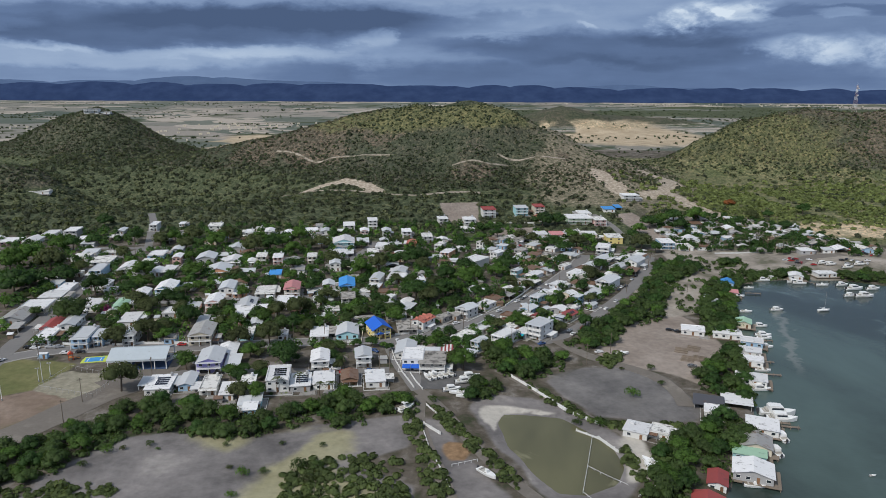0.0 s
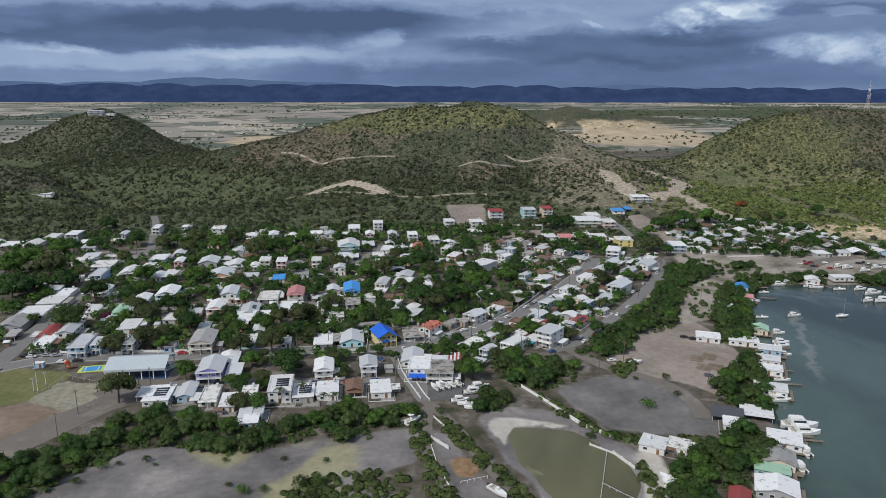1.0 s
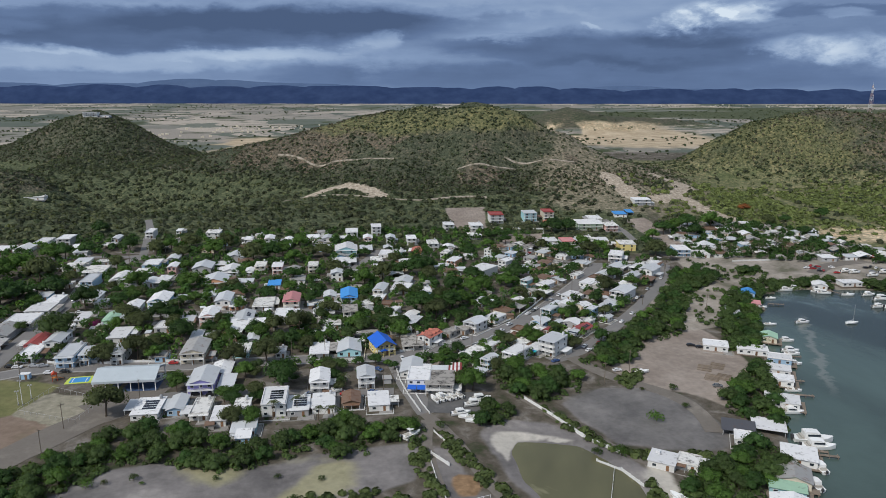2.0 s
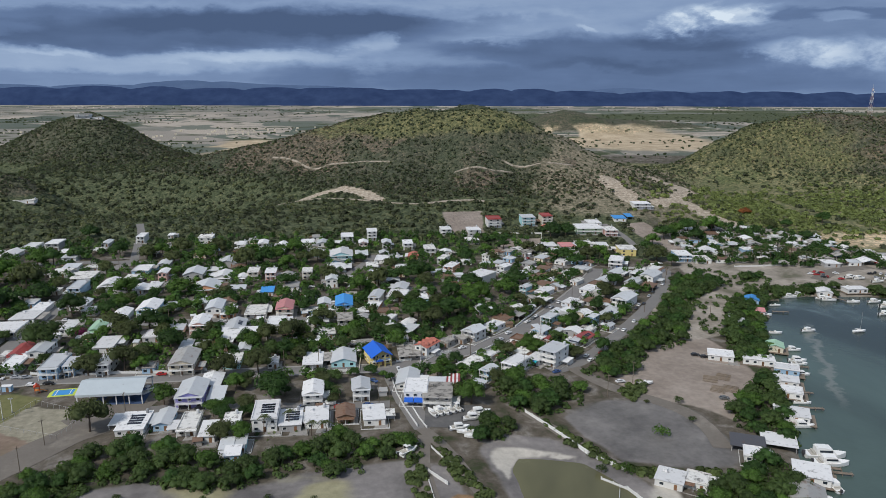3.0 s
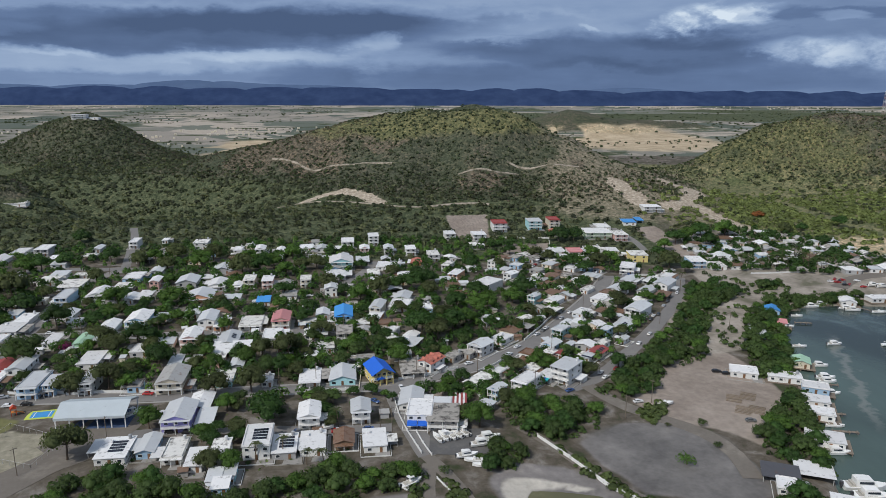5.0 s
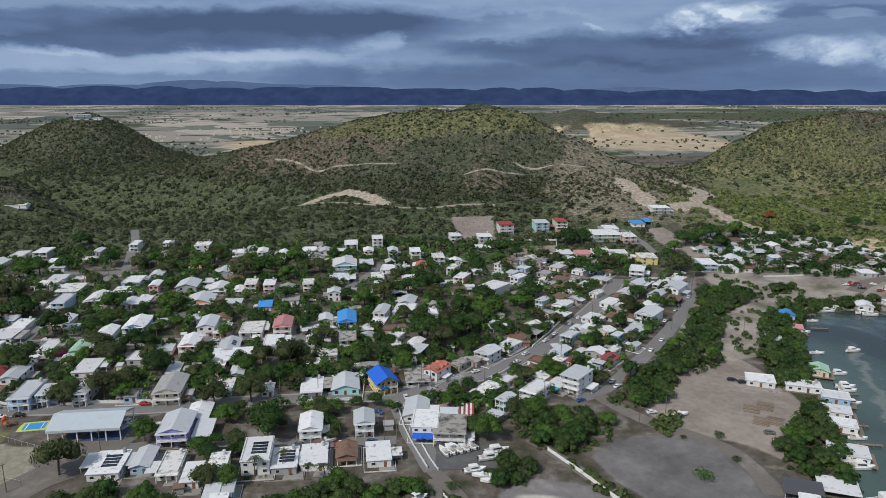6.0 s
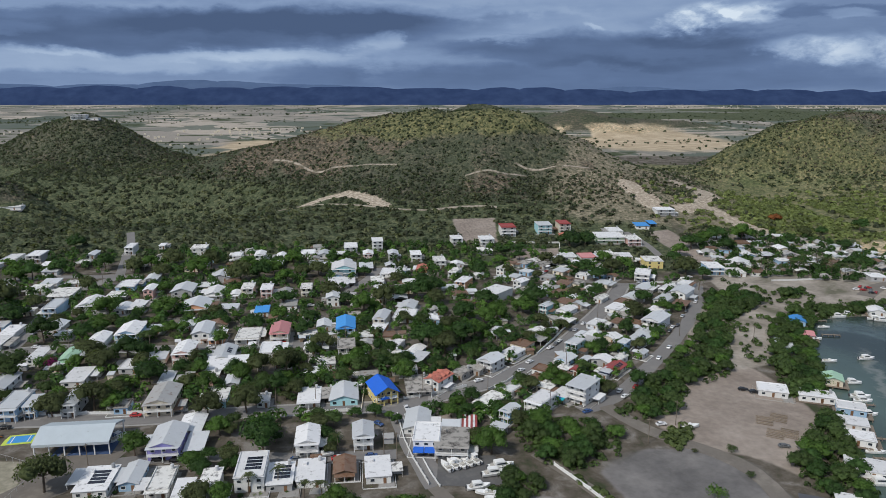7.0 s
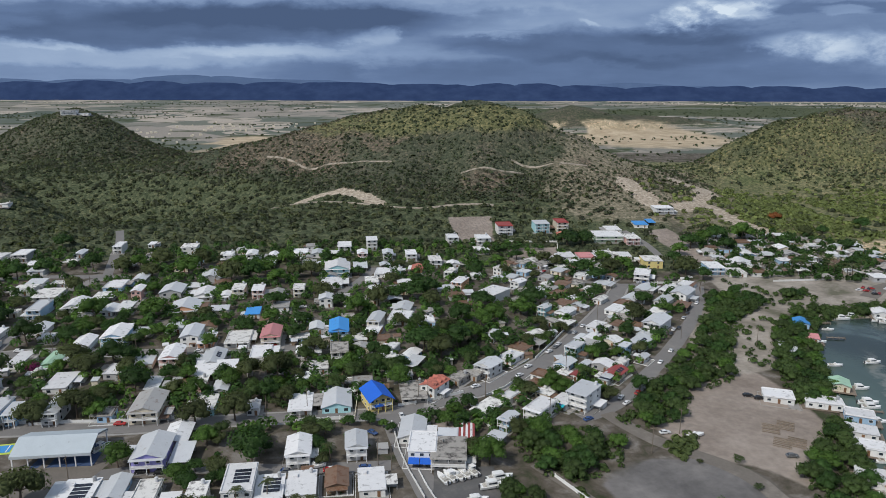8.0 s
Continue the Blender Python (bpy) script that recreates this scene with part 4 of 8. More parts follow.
def house(x, y, w, d, storeys, roof, wall, cover, turn=0.0, extra=""):
    """One house of the town: its walls, roof, openings, and the porch, balcony or carport it has."""
    rng = random.Random(int(x * 13 + y * 7))
    if extra == "dock":
        z = SEA + 1.1
    else:
        z = min(level(x + a, y + b) for a in (-w / 3, w / 3) for b in (-d / 3, d / 3))
    TAKEN.append((x, y, 0.5 * max(w, d)))
    is_open = extra == "open"
    near_by = y < 400
    kind_word = "carport" if is_open else "house"
    label = f"{WORDS[storeys]} {wall} {kind_word} with {COVER_WORDS[cover]}" if not is_open else f"open shelter on posts with {COVER_WORDS[cover]}"
    if extra == "dock":
        label = f"{wall} boathouse on piles with {COVER_WORDS[cover]}"
    root = thing("carport" if is_open else ("boathouse" if extra == "dock" else "house"), x, y, z, turn, label, kind_word if extra != "dock" else "boathouse", "shore buildings" if extra == "dock" else "houses of the town")
    h = STOREY * storeys + 0.15
    paint, top = wall_paint(wall), roofing(cover)
    rise = {"gable": min(w, d) * 0.16, "shed": 0.0}.get(roof, 0.0)
    along = roof == "gable" and (d >= w * 0.8)
    if is_open:
        spots = [(sx * (w / 2 - 0.3), sy * (d / 2 - 0.3)) for sx in (-1, 1) for sy in (-1, 1)]
        if w > 12:
            spots += [(0, d / 2 - 0.3), (0, 0.3 - d / 2)]
        posts(spots, 0, h, root, POST)
        bm = bmesh.new()
        box(bm, -w / 2 + 0.2, w / 2 - 0.2, d / 2 - 0.35, d / 2 - 0.2, 0, h * 0.7)
        part("back_wall", bm, paint, root)
    else:
        bm = bmesh.new()
        box(bm, -w / 2, w / 2, -d / 2, d / 2, -1.6 if extra != "dock" else 0.0, h)
        if roof == "gable":
            if along:
                prism(bm, [(-w / 2, -d / 2 + 0.01, h), (w / 2, -d / 2 + 0.01, h), (0, -d / 2 + 0.01, h + rise)], (0, d - 0.02, 0))
            else:
                prism(bm, [(-w / 2 + 0.01, -d / 2, h), (-w / 2 + 0.01, d / 2, h), (-w / 2 + 0.01, 0, h + rise)], (w - 0.02, 0, 0))
        part("wall", bm, paint, root)
        # openings
        row = max(2, int(w / 3.1)) if y < 440 else 2
        for s in range(storeys):
            zc = s * STOREY + 1.5
            for i in range(row):
                px = -w / 2 + w * (i + 0.5) / row
                if s == 0 and i == row // 2 and row > 1:
                    part("door", DOOR, None, root, at=pose(px, -d / 2 - 0.01, 0.02))
                    continue
                open_at(root, px, -d / 2 - 0.01, zc, 0, y < 345)
            for side in (-1, 1):
                for j in range(max(1, int(d / 4.5))):
                    py = -d / 2 + d * (j + 0.5) / max(1, int(d / 4.5))
                    if near_by:
                        open_at(root, side * (w / 2 + 0.01), py, zc, 90 * side, y < 345)
        # a lean-to or covered yard built on at the side
        luck_of = random.Random(int(x * 5 + y * 11))
        if extra != "dock" and luck_of.random() < 0.62:
            side, aw, ad, ah = luck_of.choice((-1, 1)), luck_of.uniform(2.4, 4.4), d * luck_of.uniform(0.35, 0.8), luck_of.uniform(2.0, 2.4)
            y0 = luck_of.uniform(-d / 2, d / 2 - ad)
            x0, x1 = sorted((side * (w / 2 + 0.02), side * (w / 2 + aw)))
            bm = bmesh.new()
            box(bm, x0, x1, y0 + ad * 0.4, y0 + ad, -1.2, ah, 0)
            for px in (x0 + 0.1, x1 - 0.1):
                box(bm, px - 0.08, px + 0.08, y0 + 0.1, y0 + 0.26, -1.2, ah, 0)
            prism(bm, [(x0 - 0.2 * (side < 0), y0 - 0.4, ah), (x0 - 0.2 * (side < 0), y0 + ad + 0.3, ah + 0.25), (x0 - 0.2 * (side < 0), y0 + ad + 0.3, ah + 0.37), (x0 - 0.2 * (side < 0), y0 - 0.4, ah + 0.12)], (x1 - x0 + 0.2, 0, 0), 1)
            part("annex", bm, [wall_paint(luck_of.choice(("white", "concrete", "grey", wall))), roofing(luck_of.choice(("white", "slab", "metal", "zinc", "concrete", "rust")))], root, "low side annex under its own roof")
    # the roof
    if roof == "gable":
        bm = gable_roof(w, d, h, rise, 0.55) if along else cross_gable(w, d, h, rise, 0.55)
        cap = part("roof", bm, top, root)
    elif roof in ("shed", "stripes"):
        bm = bmesh.new()
        a, b = w / 2 + 0.4, d / 2 + 0.5
        up = d * 0.06
        if roof == "stripes":
            n = 8
            bm.free()
            for i in range(n):
                x0 = -a + 2 * a * i / n
                bm = bmesh.new()
                prism(bm, [(x0, -b, h), (x0, b, h + up), (x0, b, h + up + 0.12), (x0, -b, h + 0.12)], (2 * a / n - 0.02, 0, 0))
                part("roof_sheet", bm, top if i % 2 else roofing("white"), root)
        else:
            prism(bm, [(-a, -b, h), (-a, b, h + up), (-a, b, h + up + 0.14), (-a, -b, h + 0.14)], (2 * a, 0, 0))
            cap = part("roof", bm, top, root)
    else:
        bm = bmesh.new()
        o = 0.35
        box(bm, -w / 2 - o, w / 2 + o, -d / 2 - o, d / 2 + o, h, h + 0.18)
        cap = part("roof", bm, top, root)
        luck = rng.random()
        if luck < 0.5:
            bm = bmesh.new()
            ring_of(bm, w, d, 0.15, 0, 0.32)
            part("parapet", bm, top, root, at=pose(0, 0, h + 0.18, 90, 0, 0))
        elif luck < 0.8:
            bm = bmesh.new()
            box(bm, -0.7, 0.7, -0.8, 0.8, 0, 0.7)
            part("roof_hatch", bm, top, root, at=pose(-w / 4, d / 4, h + 0.18))
        if rng.random() < 0.35:
            part("water_tank", TANK, None, root, at=pose(w / 2 - 1.6, d / 2 - 1.6, h + 0.18))
    # the yard: a slab round the house, for some a wall about the plot
    if extra != "dock" and not is_open and rng.random() < 0.75:
        a, b, c = rng.uniform(0.6, 2.2), rng.uniform(0.6, 2.5), rng.uniform(1.5, 4.0)
        bm = bmesh.new()
        box(bm, -w / 2 - a, w / 2 + b, -d / 2 - c, d / 2 + 0.6, -0.5, 0.05)
        part("yard_slab", bm, SIDEWALK, root, "stained concrete yard")
        if near_by and rng.random() < 0.6:
            bm = bmesh.new()
            long, wide = d + c + 1.2, w + a + b + 1.0
            ring_of(bm, wide, long, 0.15, -1.1, 0.4)
            part("yard_fence", bm, wall_paint("white" if rng.random() < 0.6 else "concrete"), root, at=pose((b - a) / 2, (0.6 - c) / 2, 0, 90, 0, 0))
    # additions
    if extra == "solar":
        tilt = math.degrees(math.atan2(rise, w / 2)) if along else 0
        solar_rows(root, pose(w / 4, 0.3, h + rise / 2 + 0.12, 0, tilt, 0) if along else pose(w * 0.08, 0.5, h + rise * 0.6 + 0.12), 2 if along else 5, 3 if along else 4)
    if extra == "tarp":
        for px, pw in ((-w * 0.28, w * 0.4), (w * 0.2, w * 0.5)):
            bm = bmesh.new()
            prism(bm, [(-pw / 2, 0, 2.9), (-pw / 2, -3.2, 2.2), (-pw / 2, -3.2, 2.26), (-pw / 2, 0, 2.96)], (pw, 0, 0))
            part("awning", bm, roofing("blue"), root, "blue tarpaulin awning", at=pose(px, -d / 2 - 0.02, 0))
    if extra == "awning":
        for k in range(4):
            bm = bmesh.new()
            pw = w / 4.4
            prism(bm, [(-pw / 2, 0, 2.8), (-pw / 2, -3.4, 2.1), (-pw / 2, -3.4, 2.16), (-pw / 2, 0, 2.86)], (pw, 0, 0))
            part("awning", bm, roofing("teal" if k % 2 else "blue"), root, "turquoise cloth awning", at=pose(-w / 2 + w * (k + 0.5) / 4, -d / 2 - 0.02, 0))
    if extra == "dormers":
        for k in (-1, 1):
            for j in (-0.5, 0.1, 0.65):
                bm = bmesh.new()
                prism(bm, [(-0.9, 0, 0), (0.9, 0, 0), (0.9, 0, 0.8), (0, 0, 1.5), (-0.9, 0, 0.8)], (0, 2.4, 0))
                part("dormer", bm, top, root, at=pose(k * (w / 2 - 0.4), j * d / 2, h - 0.1, 0, 0, -90 * -k))
    if extra in ("balcony", "porch") or (extra == "" and rng.random() < 0.35):
        dep = 1.7
        if storeys > 1:
            for s in range(1, storeys):
                bm = bmesh.new()
                box(bm, -w / 2, w / 2, -d / 2 - dep, -d / 2 - 0.02, s * STOREY - 0.1, s * STOREY + 0.08)
                part("balcony", bm, TRIM, root)
                railing(w - 0.1, s * STOREY + 0.08, -d / 2 - dep + 0.08, TRIM, root)
        posts([(px, -d / 2 - dep + 0.15) for px in (-w / 2 + 0.2, 0, w / 2 - 0.2)], 0, h if roof == "flat" or storeys > 1 else 2.25, root)
        bm = bmesh.new()
        if roof == "flat" or storeys > 1:
            box(bm, -w / 2 - 0.3, w / 2 + 0.3, -d / 2 - dep - 0.25, -d / 2 - 0.36, h - 0.004, h + 0.15)
        else:
            prism(bm, [(-w / 2, -d / 2 - 0.02, 2.45), (-w / 2, -d / 2 - dep - 0.3, 2.2), (-w / 2, -d / 2 - dep - 0.3, 2.3), (-w / 2, -d / 2 - 0.02, 2.55)], (w, 0, 0))
        part("porch_roof", bm, top, root)
    if extra == "dock":
        bm = bmesh.new()
        box(bm, -w / 2 - 1.2, w / 2 + 2.6, -d / 2 - 1.2, d / 2 + 0.6, -0.25, -0.01)
        part("deck", bm, TIMBER, root, "weathered timber deck")
        posts([(px, py) for px in (-w / 2 - 0.8, 0, w / 2 + 2.2) for py in (-d / 2 - 0.8, d / 2)], -5, -0.2, root, TIMBER, 0.15)
    return root


def open_at(root, px, py, pz, turn, near_by):
    if near_by:
        w = part("window", WINDOW, None, root, at=pose(px, py, pz, 0, 0, turn))
        part("pane", WINDOW_PANE, None, w)
    else:
        part("window", FAR_WINDOW, None, root, at=pose(px, py, pz, 0, 0, turn))


# ---- plants ----
def blade(verts, faces, c, n, size, rng, slim=1.0):
    """A leafy spray: a bent four-sided blade that faces about along n."""
    n = (n + Vector((rng.gauss(0, 0.5), rng.gauss(0, 0.5), rng.gauss(0, 0.35)))).normalized()
    a = n.orthogonal().normalized()
    a = (a * math.cos(q := rng.uniform(0, 6.28)) + n.cross(a) * math.sin(q)).normalized()
    b = n.cross(a)
    s, t = size * rng.uniform(0.6, 1.25), size * rng.uniform(0.45, 0.9) * slim
    k = len(verts)
    verts += [c - a * s - b * t * 0.5, c + a * 0.2 * s - b * t, c + a * s + b * t * 0.4 - n * 0.2 * s, c - a * 0.3 * s + b * t]
    faces.append((k, k + 1, k + 2, k + 3))


def ball():
    bm = bmesh.new()
    bmesh.ops.create_icosphere(bm, subdivisions=2, radius=1.0)
    out = [v.co.copy() for v in bm.verts], [tuple(v.index for v in f.verts) for f in bm.faces]
    bm.free()
    return out


BALL = ball()


def crown_mesh(name, lobes, leaf, count, mat, rng):
    """A crown of many sprays over uneven lobes, with gaps between."""
    verts, faces, ways = [], [], []
    total = sum(r * r for _, r, _ in lobes)
    for c, r, flat in lobes:
        for _ in range(int(count * r * r / total)):
            n = Vector((rng.gauss(0, 1), rng.gauss(0, 1), rng.gauss(0.25, 0.9))).normalized()
            if n.z < -0.55:
                n.z = -n.z
            p = Vector(c) + Vector((n.x, n.y, n.z * flat)) * r * rng.choice((0.7, 0.9, 0.98, 1.0, 1.06)) * rng.uniform(0.92, 1.1)
            blade(verts, faces, p, n, leaf, rng)
            ways.append((n * 0.75 + Vector((0, 0, 0.35)) + Vector((rng.gauss(0, 0.22), rng.gauss(0, 0.22), rng.gauss(0, 0.22)))).normalized()[:])
    ways = [w for w in ways for _ in range(4)]
    # the dense leafy heart of each lobe, uneven
    for c, r, flat in lobes if count > 450 else []:
        k = len(verts)
        for n in BALL[0]:
            verts.append(Vector(c) + Vector((n.x, n.y, n.z * flat)) * r * rng.uniform(0.5, 0.84))
            ways.append((n * 0.8 + Vector((0, 0, 0.3))).normalized()[:])
        faces += [tuple(i + k for i in f) for f in BALL[1]]
    me = bpy.data.meshes.new(name)
    me.from_pydata([v[:] for v in verts], [], faces)
    me.materials.append(mat)
    soften(me, ways)
    return me


def soften(me, ways):
    """Lets sprays take the light like one leafy mass."""
    me.polygons.foreach_set("use_smooth", [True] * len(me.polygons))
    me.normals_split_custom_set_from_vertices(ways)


def trunk_mesh(h, r, lobes, rng):
    bm = bmesh.new()
    bend = Vector((rng.uniform(-0.3, 0.3), rng.uniform(-0.3, 0.3), h))
    tube(bm, (0, 0, -0.6), bend, r, r * 0.7, 7)
    for c, lr, _ in lobes:
        tube(bm, bend * 0.96, Vector(c) * 0.85, r * 0.45, r * 0.12, 5)
    return mesh_of(bm, "trunk", BARK)


def tree_kind(seed, spread, tall, leaf, count, mat):
    """One growth form, crown radius 1 scaled later: returns trunk and crown meshes."""
    rng = random.Random(seed)
    lobes = []
    for k in range(rng.randint(7, 10)):
        a, q = k * 2.4 + rng.uniform(-0.4, 0.4), math.sqrt((k + 0.3) / 10)
        r = rng.uniform(0.3, 0.56) * spread
        lobes.append(((q * spread * 0.72 * math.cos(a), q * spread * 0.72 * math.sin(a), tall * (0.62 - 0.24 * q + rng.uniform(-0.07, 0.07))), r, rng.uniform(0.65, 0.85)))
    return trunk_mesh(tall * 0.34, 0.055 * spread, lobes, rng), crown_mesh("crown", lobes, leaf, count, mat, rng)


KINDS = [tree_kind(s, 4.2, 8.6, 0.23, 1150, LEAVES[m]) for s, m in ((1, 0), (2, 4), (3, 1), (4, 2), (5, 0), (6, 1))]
MANGROVE = [tree_kind(s, 3.2, 4.9, 0.21, 640, LEAVES[m]) for s, m in ((11, 4), (12, 4), (13, 0), (14, 1))]
BUSH = [tree_kind(s, 1.9, 2.3, 0.15, 420, LEAVES[m]) for s, m in ((21, 4), (22, 4), (23, 2), (24, 1))]
FAR_TREE = [tree_kind(s, 4.4, 7.6, 0.34, 560, LEAVES[m]) for s, m in ((31, 0), (32, 1), (33, 2), (34, 0))]
TREE_WORDS = {"leaf_deep": "dark green", "leaf_fresh": "fresh green", "leaf_olive": "olive green", "leaf_dry": "dry brown", "leaf_mangrove": "deep green", "leaf_rust": "rust orange", "leaf_magenta": "magenta flowering"}


def plant(kinds, x, y, size, name, what, group, rng, flat=1.0):
    trunk, crown = kinds[rng.randrange(len(kinds))]
    z = max(level(x, y), SEA)
    root = thing(name, x, y, z, rng.uniform(0, 360), f"{TREE_WORDS[crown.materials[0].name]} {what}", "tree" if name != "bush" else "bush", group)
    root.scale = (size, size, size * flat * rng.uniform(0.85, 1.15))
    part("trunk", trunk, None, root)
    part("crown", crown, None, root)
    return root


def tree(x, y, width, seed=0):
    rng = random.Random(int(x * 31 + y * 17) + seed)
    TAKEN.append((x, y, width * 0.3))
    if y > 440:
        return plant(FAR_TREE, x, y, width / 8.8, "tree", "broad-crowned tree between the houses", "town trees", rng)
    return plant(KINDS, x, y, width / 8.6, "tree", "broad-crowned tree between the houses", "town trees", rng)


def free(x, y, gap):
    """Whether a spot keeps clear of houses and roads."""
    if any((x - a) ** 2 + (y - b) ** 2 < (r + gap) ** 2 for a, b, r in TAKEN):
        return False
    at = (np.array([x]), np.array([y]))
    return all(float(near(*at, line)[0]) > w / 2 + gap * 0.6 for line, w in ROADS)


def belt(poly, step, kinds, name, what, group, size=(0.8, 1.3), seed=0, keep=1.0, clear=False, flat=1.0):
    """Fills an outline with plants, close together and uneven."""
    rng = random.Random(seed)
    xs, ys = [p[0] for p in poly], [p[1] for p in poly]
    n = 0
    y = min(ys)
    while y < max(ys):
        x = min(xs)
        while x < max(xs):
            px, py = x + rng.uniform(-0.45, 0.45) * step, y + rng.uniform(-0.45, 0.45) * step
            s = rng.uniform(*size)
            if rng.random() < keep and float(inside(np.array([px]), np.array([py]), poly)[0]) > 0 and (not clear or free(px, py, 1.5)):
                plant(kinds, px, py, s, name, what, group, rng, flat)
                n += 1
            x += step
        y += step
    return n


def palm_meshes():
    rng = random.Random(5)
    bm = bmesh.new()
    p = Vector((0, 0, -0.3))
    for k in range(4):
        q = p + Vector((0.15 * k, 0.05, 1.8))
        tube(bm, p, q, 0.2 - 0.02 * k, 0.18 - 0.02 * k, 7)
        p = q
    trunk = mesh_of(bm, "trunk", BARK)
    verts, faces = [], []
    for k in range(15):
        a, lift = k * 2.399, rng.uniform(-0.3, 0.8)
        way = Vector((math.cos(a), math.sin(a), 0))
        side = Vector((-way.y, way.x, 0))
        for j in range(7):
            f0 = j / 7
            for s in (-1, 1):
                c = p + way * (2.8 * f0) + Vector((0, 0, lift * 2 * f0 - 2.2 * f0 * f0))
                e = c + way * 0.55 + side * s * 0.75 * (1.1 - f0) + Vector((0, 0, -0.25))
                i = len(verts)
                verts += [c, c + way * 0.3, e + way * 0.1, e]
                faces.append((i, i + 1, i + 2, i + 3))
    me = bpy.data.meshes.new("crown")
    me.from_pydata([v[:] for v in verts], [], faces)
    me.materials.append(LEAVES[2])
    return trunk, me


PALM = palm_meshes()


def palm(x, y, size=1.0):
    rng = random.Random(int(x * 3 + y))
    root = thing("palm_tree", x, y, level(x, y), rng.uniform(0, 360), "tall coconut palm with drooping fronds", "palm", "palms")
    root.scale = (size, size, size * rng.uniform(0.9, 1.2))
    part("trunk", PALM[0], None, root)
    part("crown", PALM[1], None, root)


def scrub(name, label, spots, leaf, per, mat, tall=0.75):
    """Countless shrubs of a slope as one mesh of leafy sprays. Spots: x, y, size."""
    rng = np.random.RandomState(len(spots))
    spots = np.asarray(spots)
    n = len(spots)
    z = height(spots[:, 0], spots[:, 1])
    c = np.repeat(np.column_stack([spots[:, :2], z]), per, 0)
    size = np.repeat(spots[:, 2], per)[:, None]
    way = rng.normal(0, 1, (n * per, 3))
    way[:, 2] = np.abs(way[:, 2]) * 0.8 + 0.1
    way /= np.linalg.norm(way, axis=1)[:, None]
    c = c + way * size * np.array([1, 1, tall]) * rng.uniform(0.6, 1.05, (n * per, 1)) + np.array([0, 0, 0.25 + 0.6 * (tall - 0.75)]) * size
    a = np.cross(way, rng.normal(0, 1, way.shape))
    a /= np.linalg.norm(a, axis=1)[:, None]
    b = np.cross(way, a)
    s = size * leaf * rng.uniform(0.6, 1.3, (n * per, 1))
    quad = np.stack([c - a * s - b * s * 0.4, c + a * 0.2 * s - b * s * 0.8, c + a * s + b * s * 0.4 - way * 0.2 * s, c - a * 0.3 * s + b * s * 0.8], 1).reshape(-1, 3)
    me = bpy.data.meshes.new(name)
    total = n * per
    me.vertices.add(total * 4)
    me.vertices.foreach_set("co", quad.ravel())
    me.loops.add(total * 4)
    me.loops.foreach_set("vertex_index", np.arange(total * 4))
    me.polygons.add(total)
    me.polygons.foreach_set("loop_start", np.arange(total) * 4)
    me.update(calc_edges=True)
    me.materials.append(mat)
    own = me.attributes.new("tone", "FLOAT", "POINT")
    own.data.foreach_set("value", np.repeat(np.clip(rng.normal(0, 0.45, n), -0.9, 0.9), per * 4).astype(np.float32))
    shade = way * 0.7 + np.array([0, 0, 0.45]) + rng.normal(0, 0.18, way.shape)
    shade /= np.linalg.norm(shade, axis=1)[:, None]
    soften(me, np.repeat(shade, 4, 0).tolist())
    return tagged(new(name, me), label, "shrubs", kind="stuff")


# ---- vehicles, boats, poles ----
PAINTS = {"white": (0.75, 0.75, 0.75), "black": (0.02, 0.02, 0.022), "silver": (0.4, 0.41, 0.43), "red": (0.4, 0.03, 0.03), "blue": (0.05, 0.1, 0.25), "grey": (0.15, 0.155, 0.16)}


def car_meshes(tint):
    """A saloon or small van by its side outline, glass band and wheels."""
    bm = bmesh.new()
    side = [(-2.15, 0.35), (2.1, 0.35), (2.18, 0.75), (1.9, 0.92), (1.0, 1.0), (-1.75, 1.02), (-2.15, 0.9)]
    prism(bm, [(x, -0.86, z) for x, z in side], (0, 1.72, 0))
    cabin = [(-1.75, 1.0), (1.0, 1.0), (0.35, 1.45), (-1.3, 1.48)]
    prism(bm, [(x * 0.98, -0.68, z + 0.02) for x, z in cabin], (0, 1.36, 0))
    bmesh.ops.bevel(bm, geom=bm.edges[:], offset=0.06, segments=1, affect="EDGES")
    body = mesh_of(bm, "body", material("car_" + tint, PAINTS[tint], 0.25, 0.1, 0.1, 0.06, gloss=0.6, bump=0))
    bm = bmesh.new()
    for y0, y1 in ((-0.705, -0.665), (0.665, 0.705)):
        prism(bm, [(-1.45, y0, 1.07), (0.7, y0, 1.07), (0.28, y0, 1.36), (-1.15, y0, 1.38)], (0, y1 - y0, 0))
    prism(bm, [(0.98, -0.6, 1.05), (0.98, 0.6, 1.05), (0.46, 0.56, 1.42), (0.46, -0.56, 1.42)], (0.04, 0, 0.03))
    prism(bm, [(-1.74, -0.6, 1.06), (-1.74, 0.6, 1.06), (-1.36, 0.56, 1.42), (-1.36, -0.56, 1.42)], (-0.04, 0, 0.03))
    return body, mesh_of(bm, "window_glass", GLASS)


def wheel_mesh():
    bm = bmesh.new()
    tube(bm, (0, -0.1, 0), (0, 0.1, 0), 0.33, 0.33, 12, 0)
    tube(bm, (0, -0.12, 0), (0, 0.12, 0), 0.19, 0.19, 10, 1)
    return mesh_of(bm, "wheel", [RUBBER, POST])


CARS = {k: car_meshes(k) for k in PAINTS}
WHEEL = wheel_mesh()


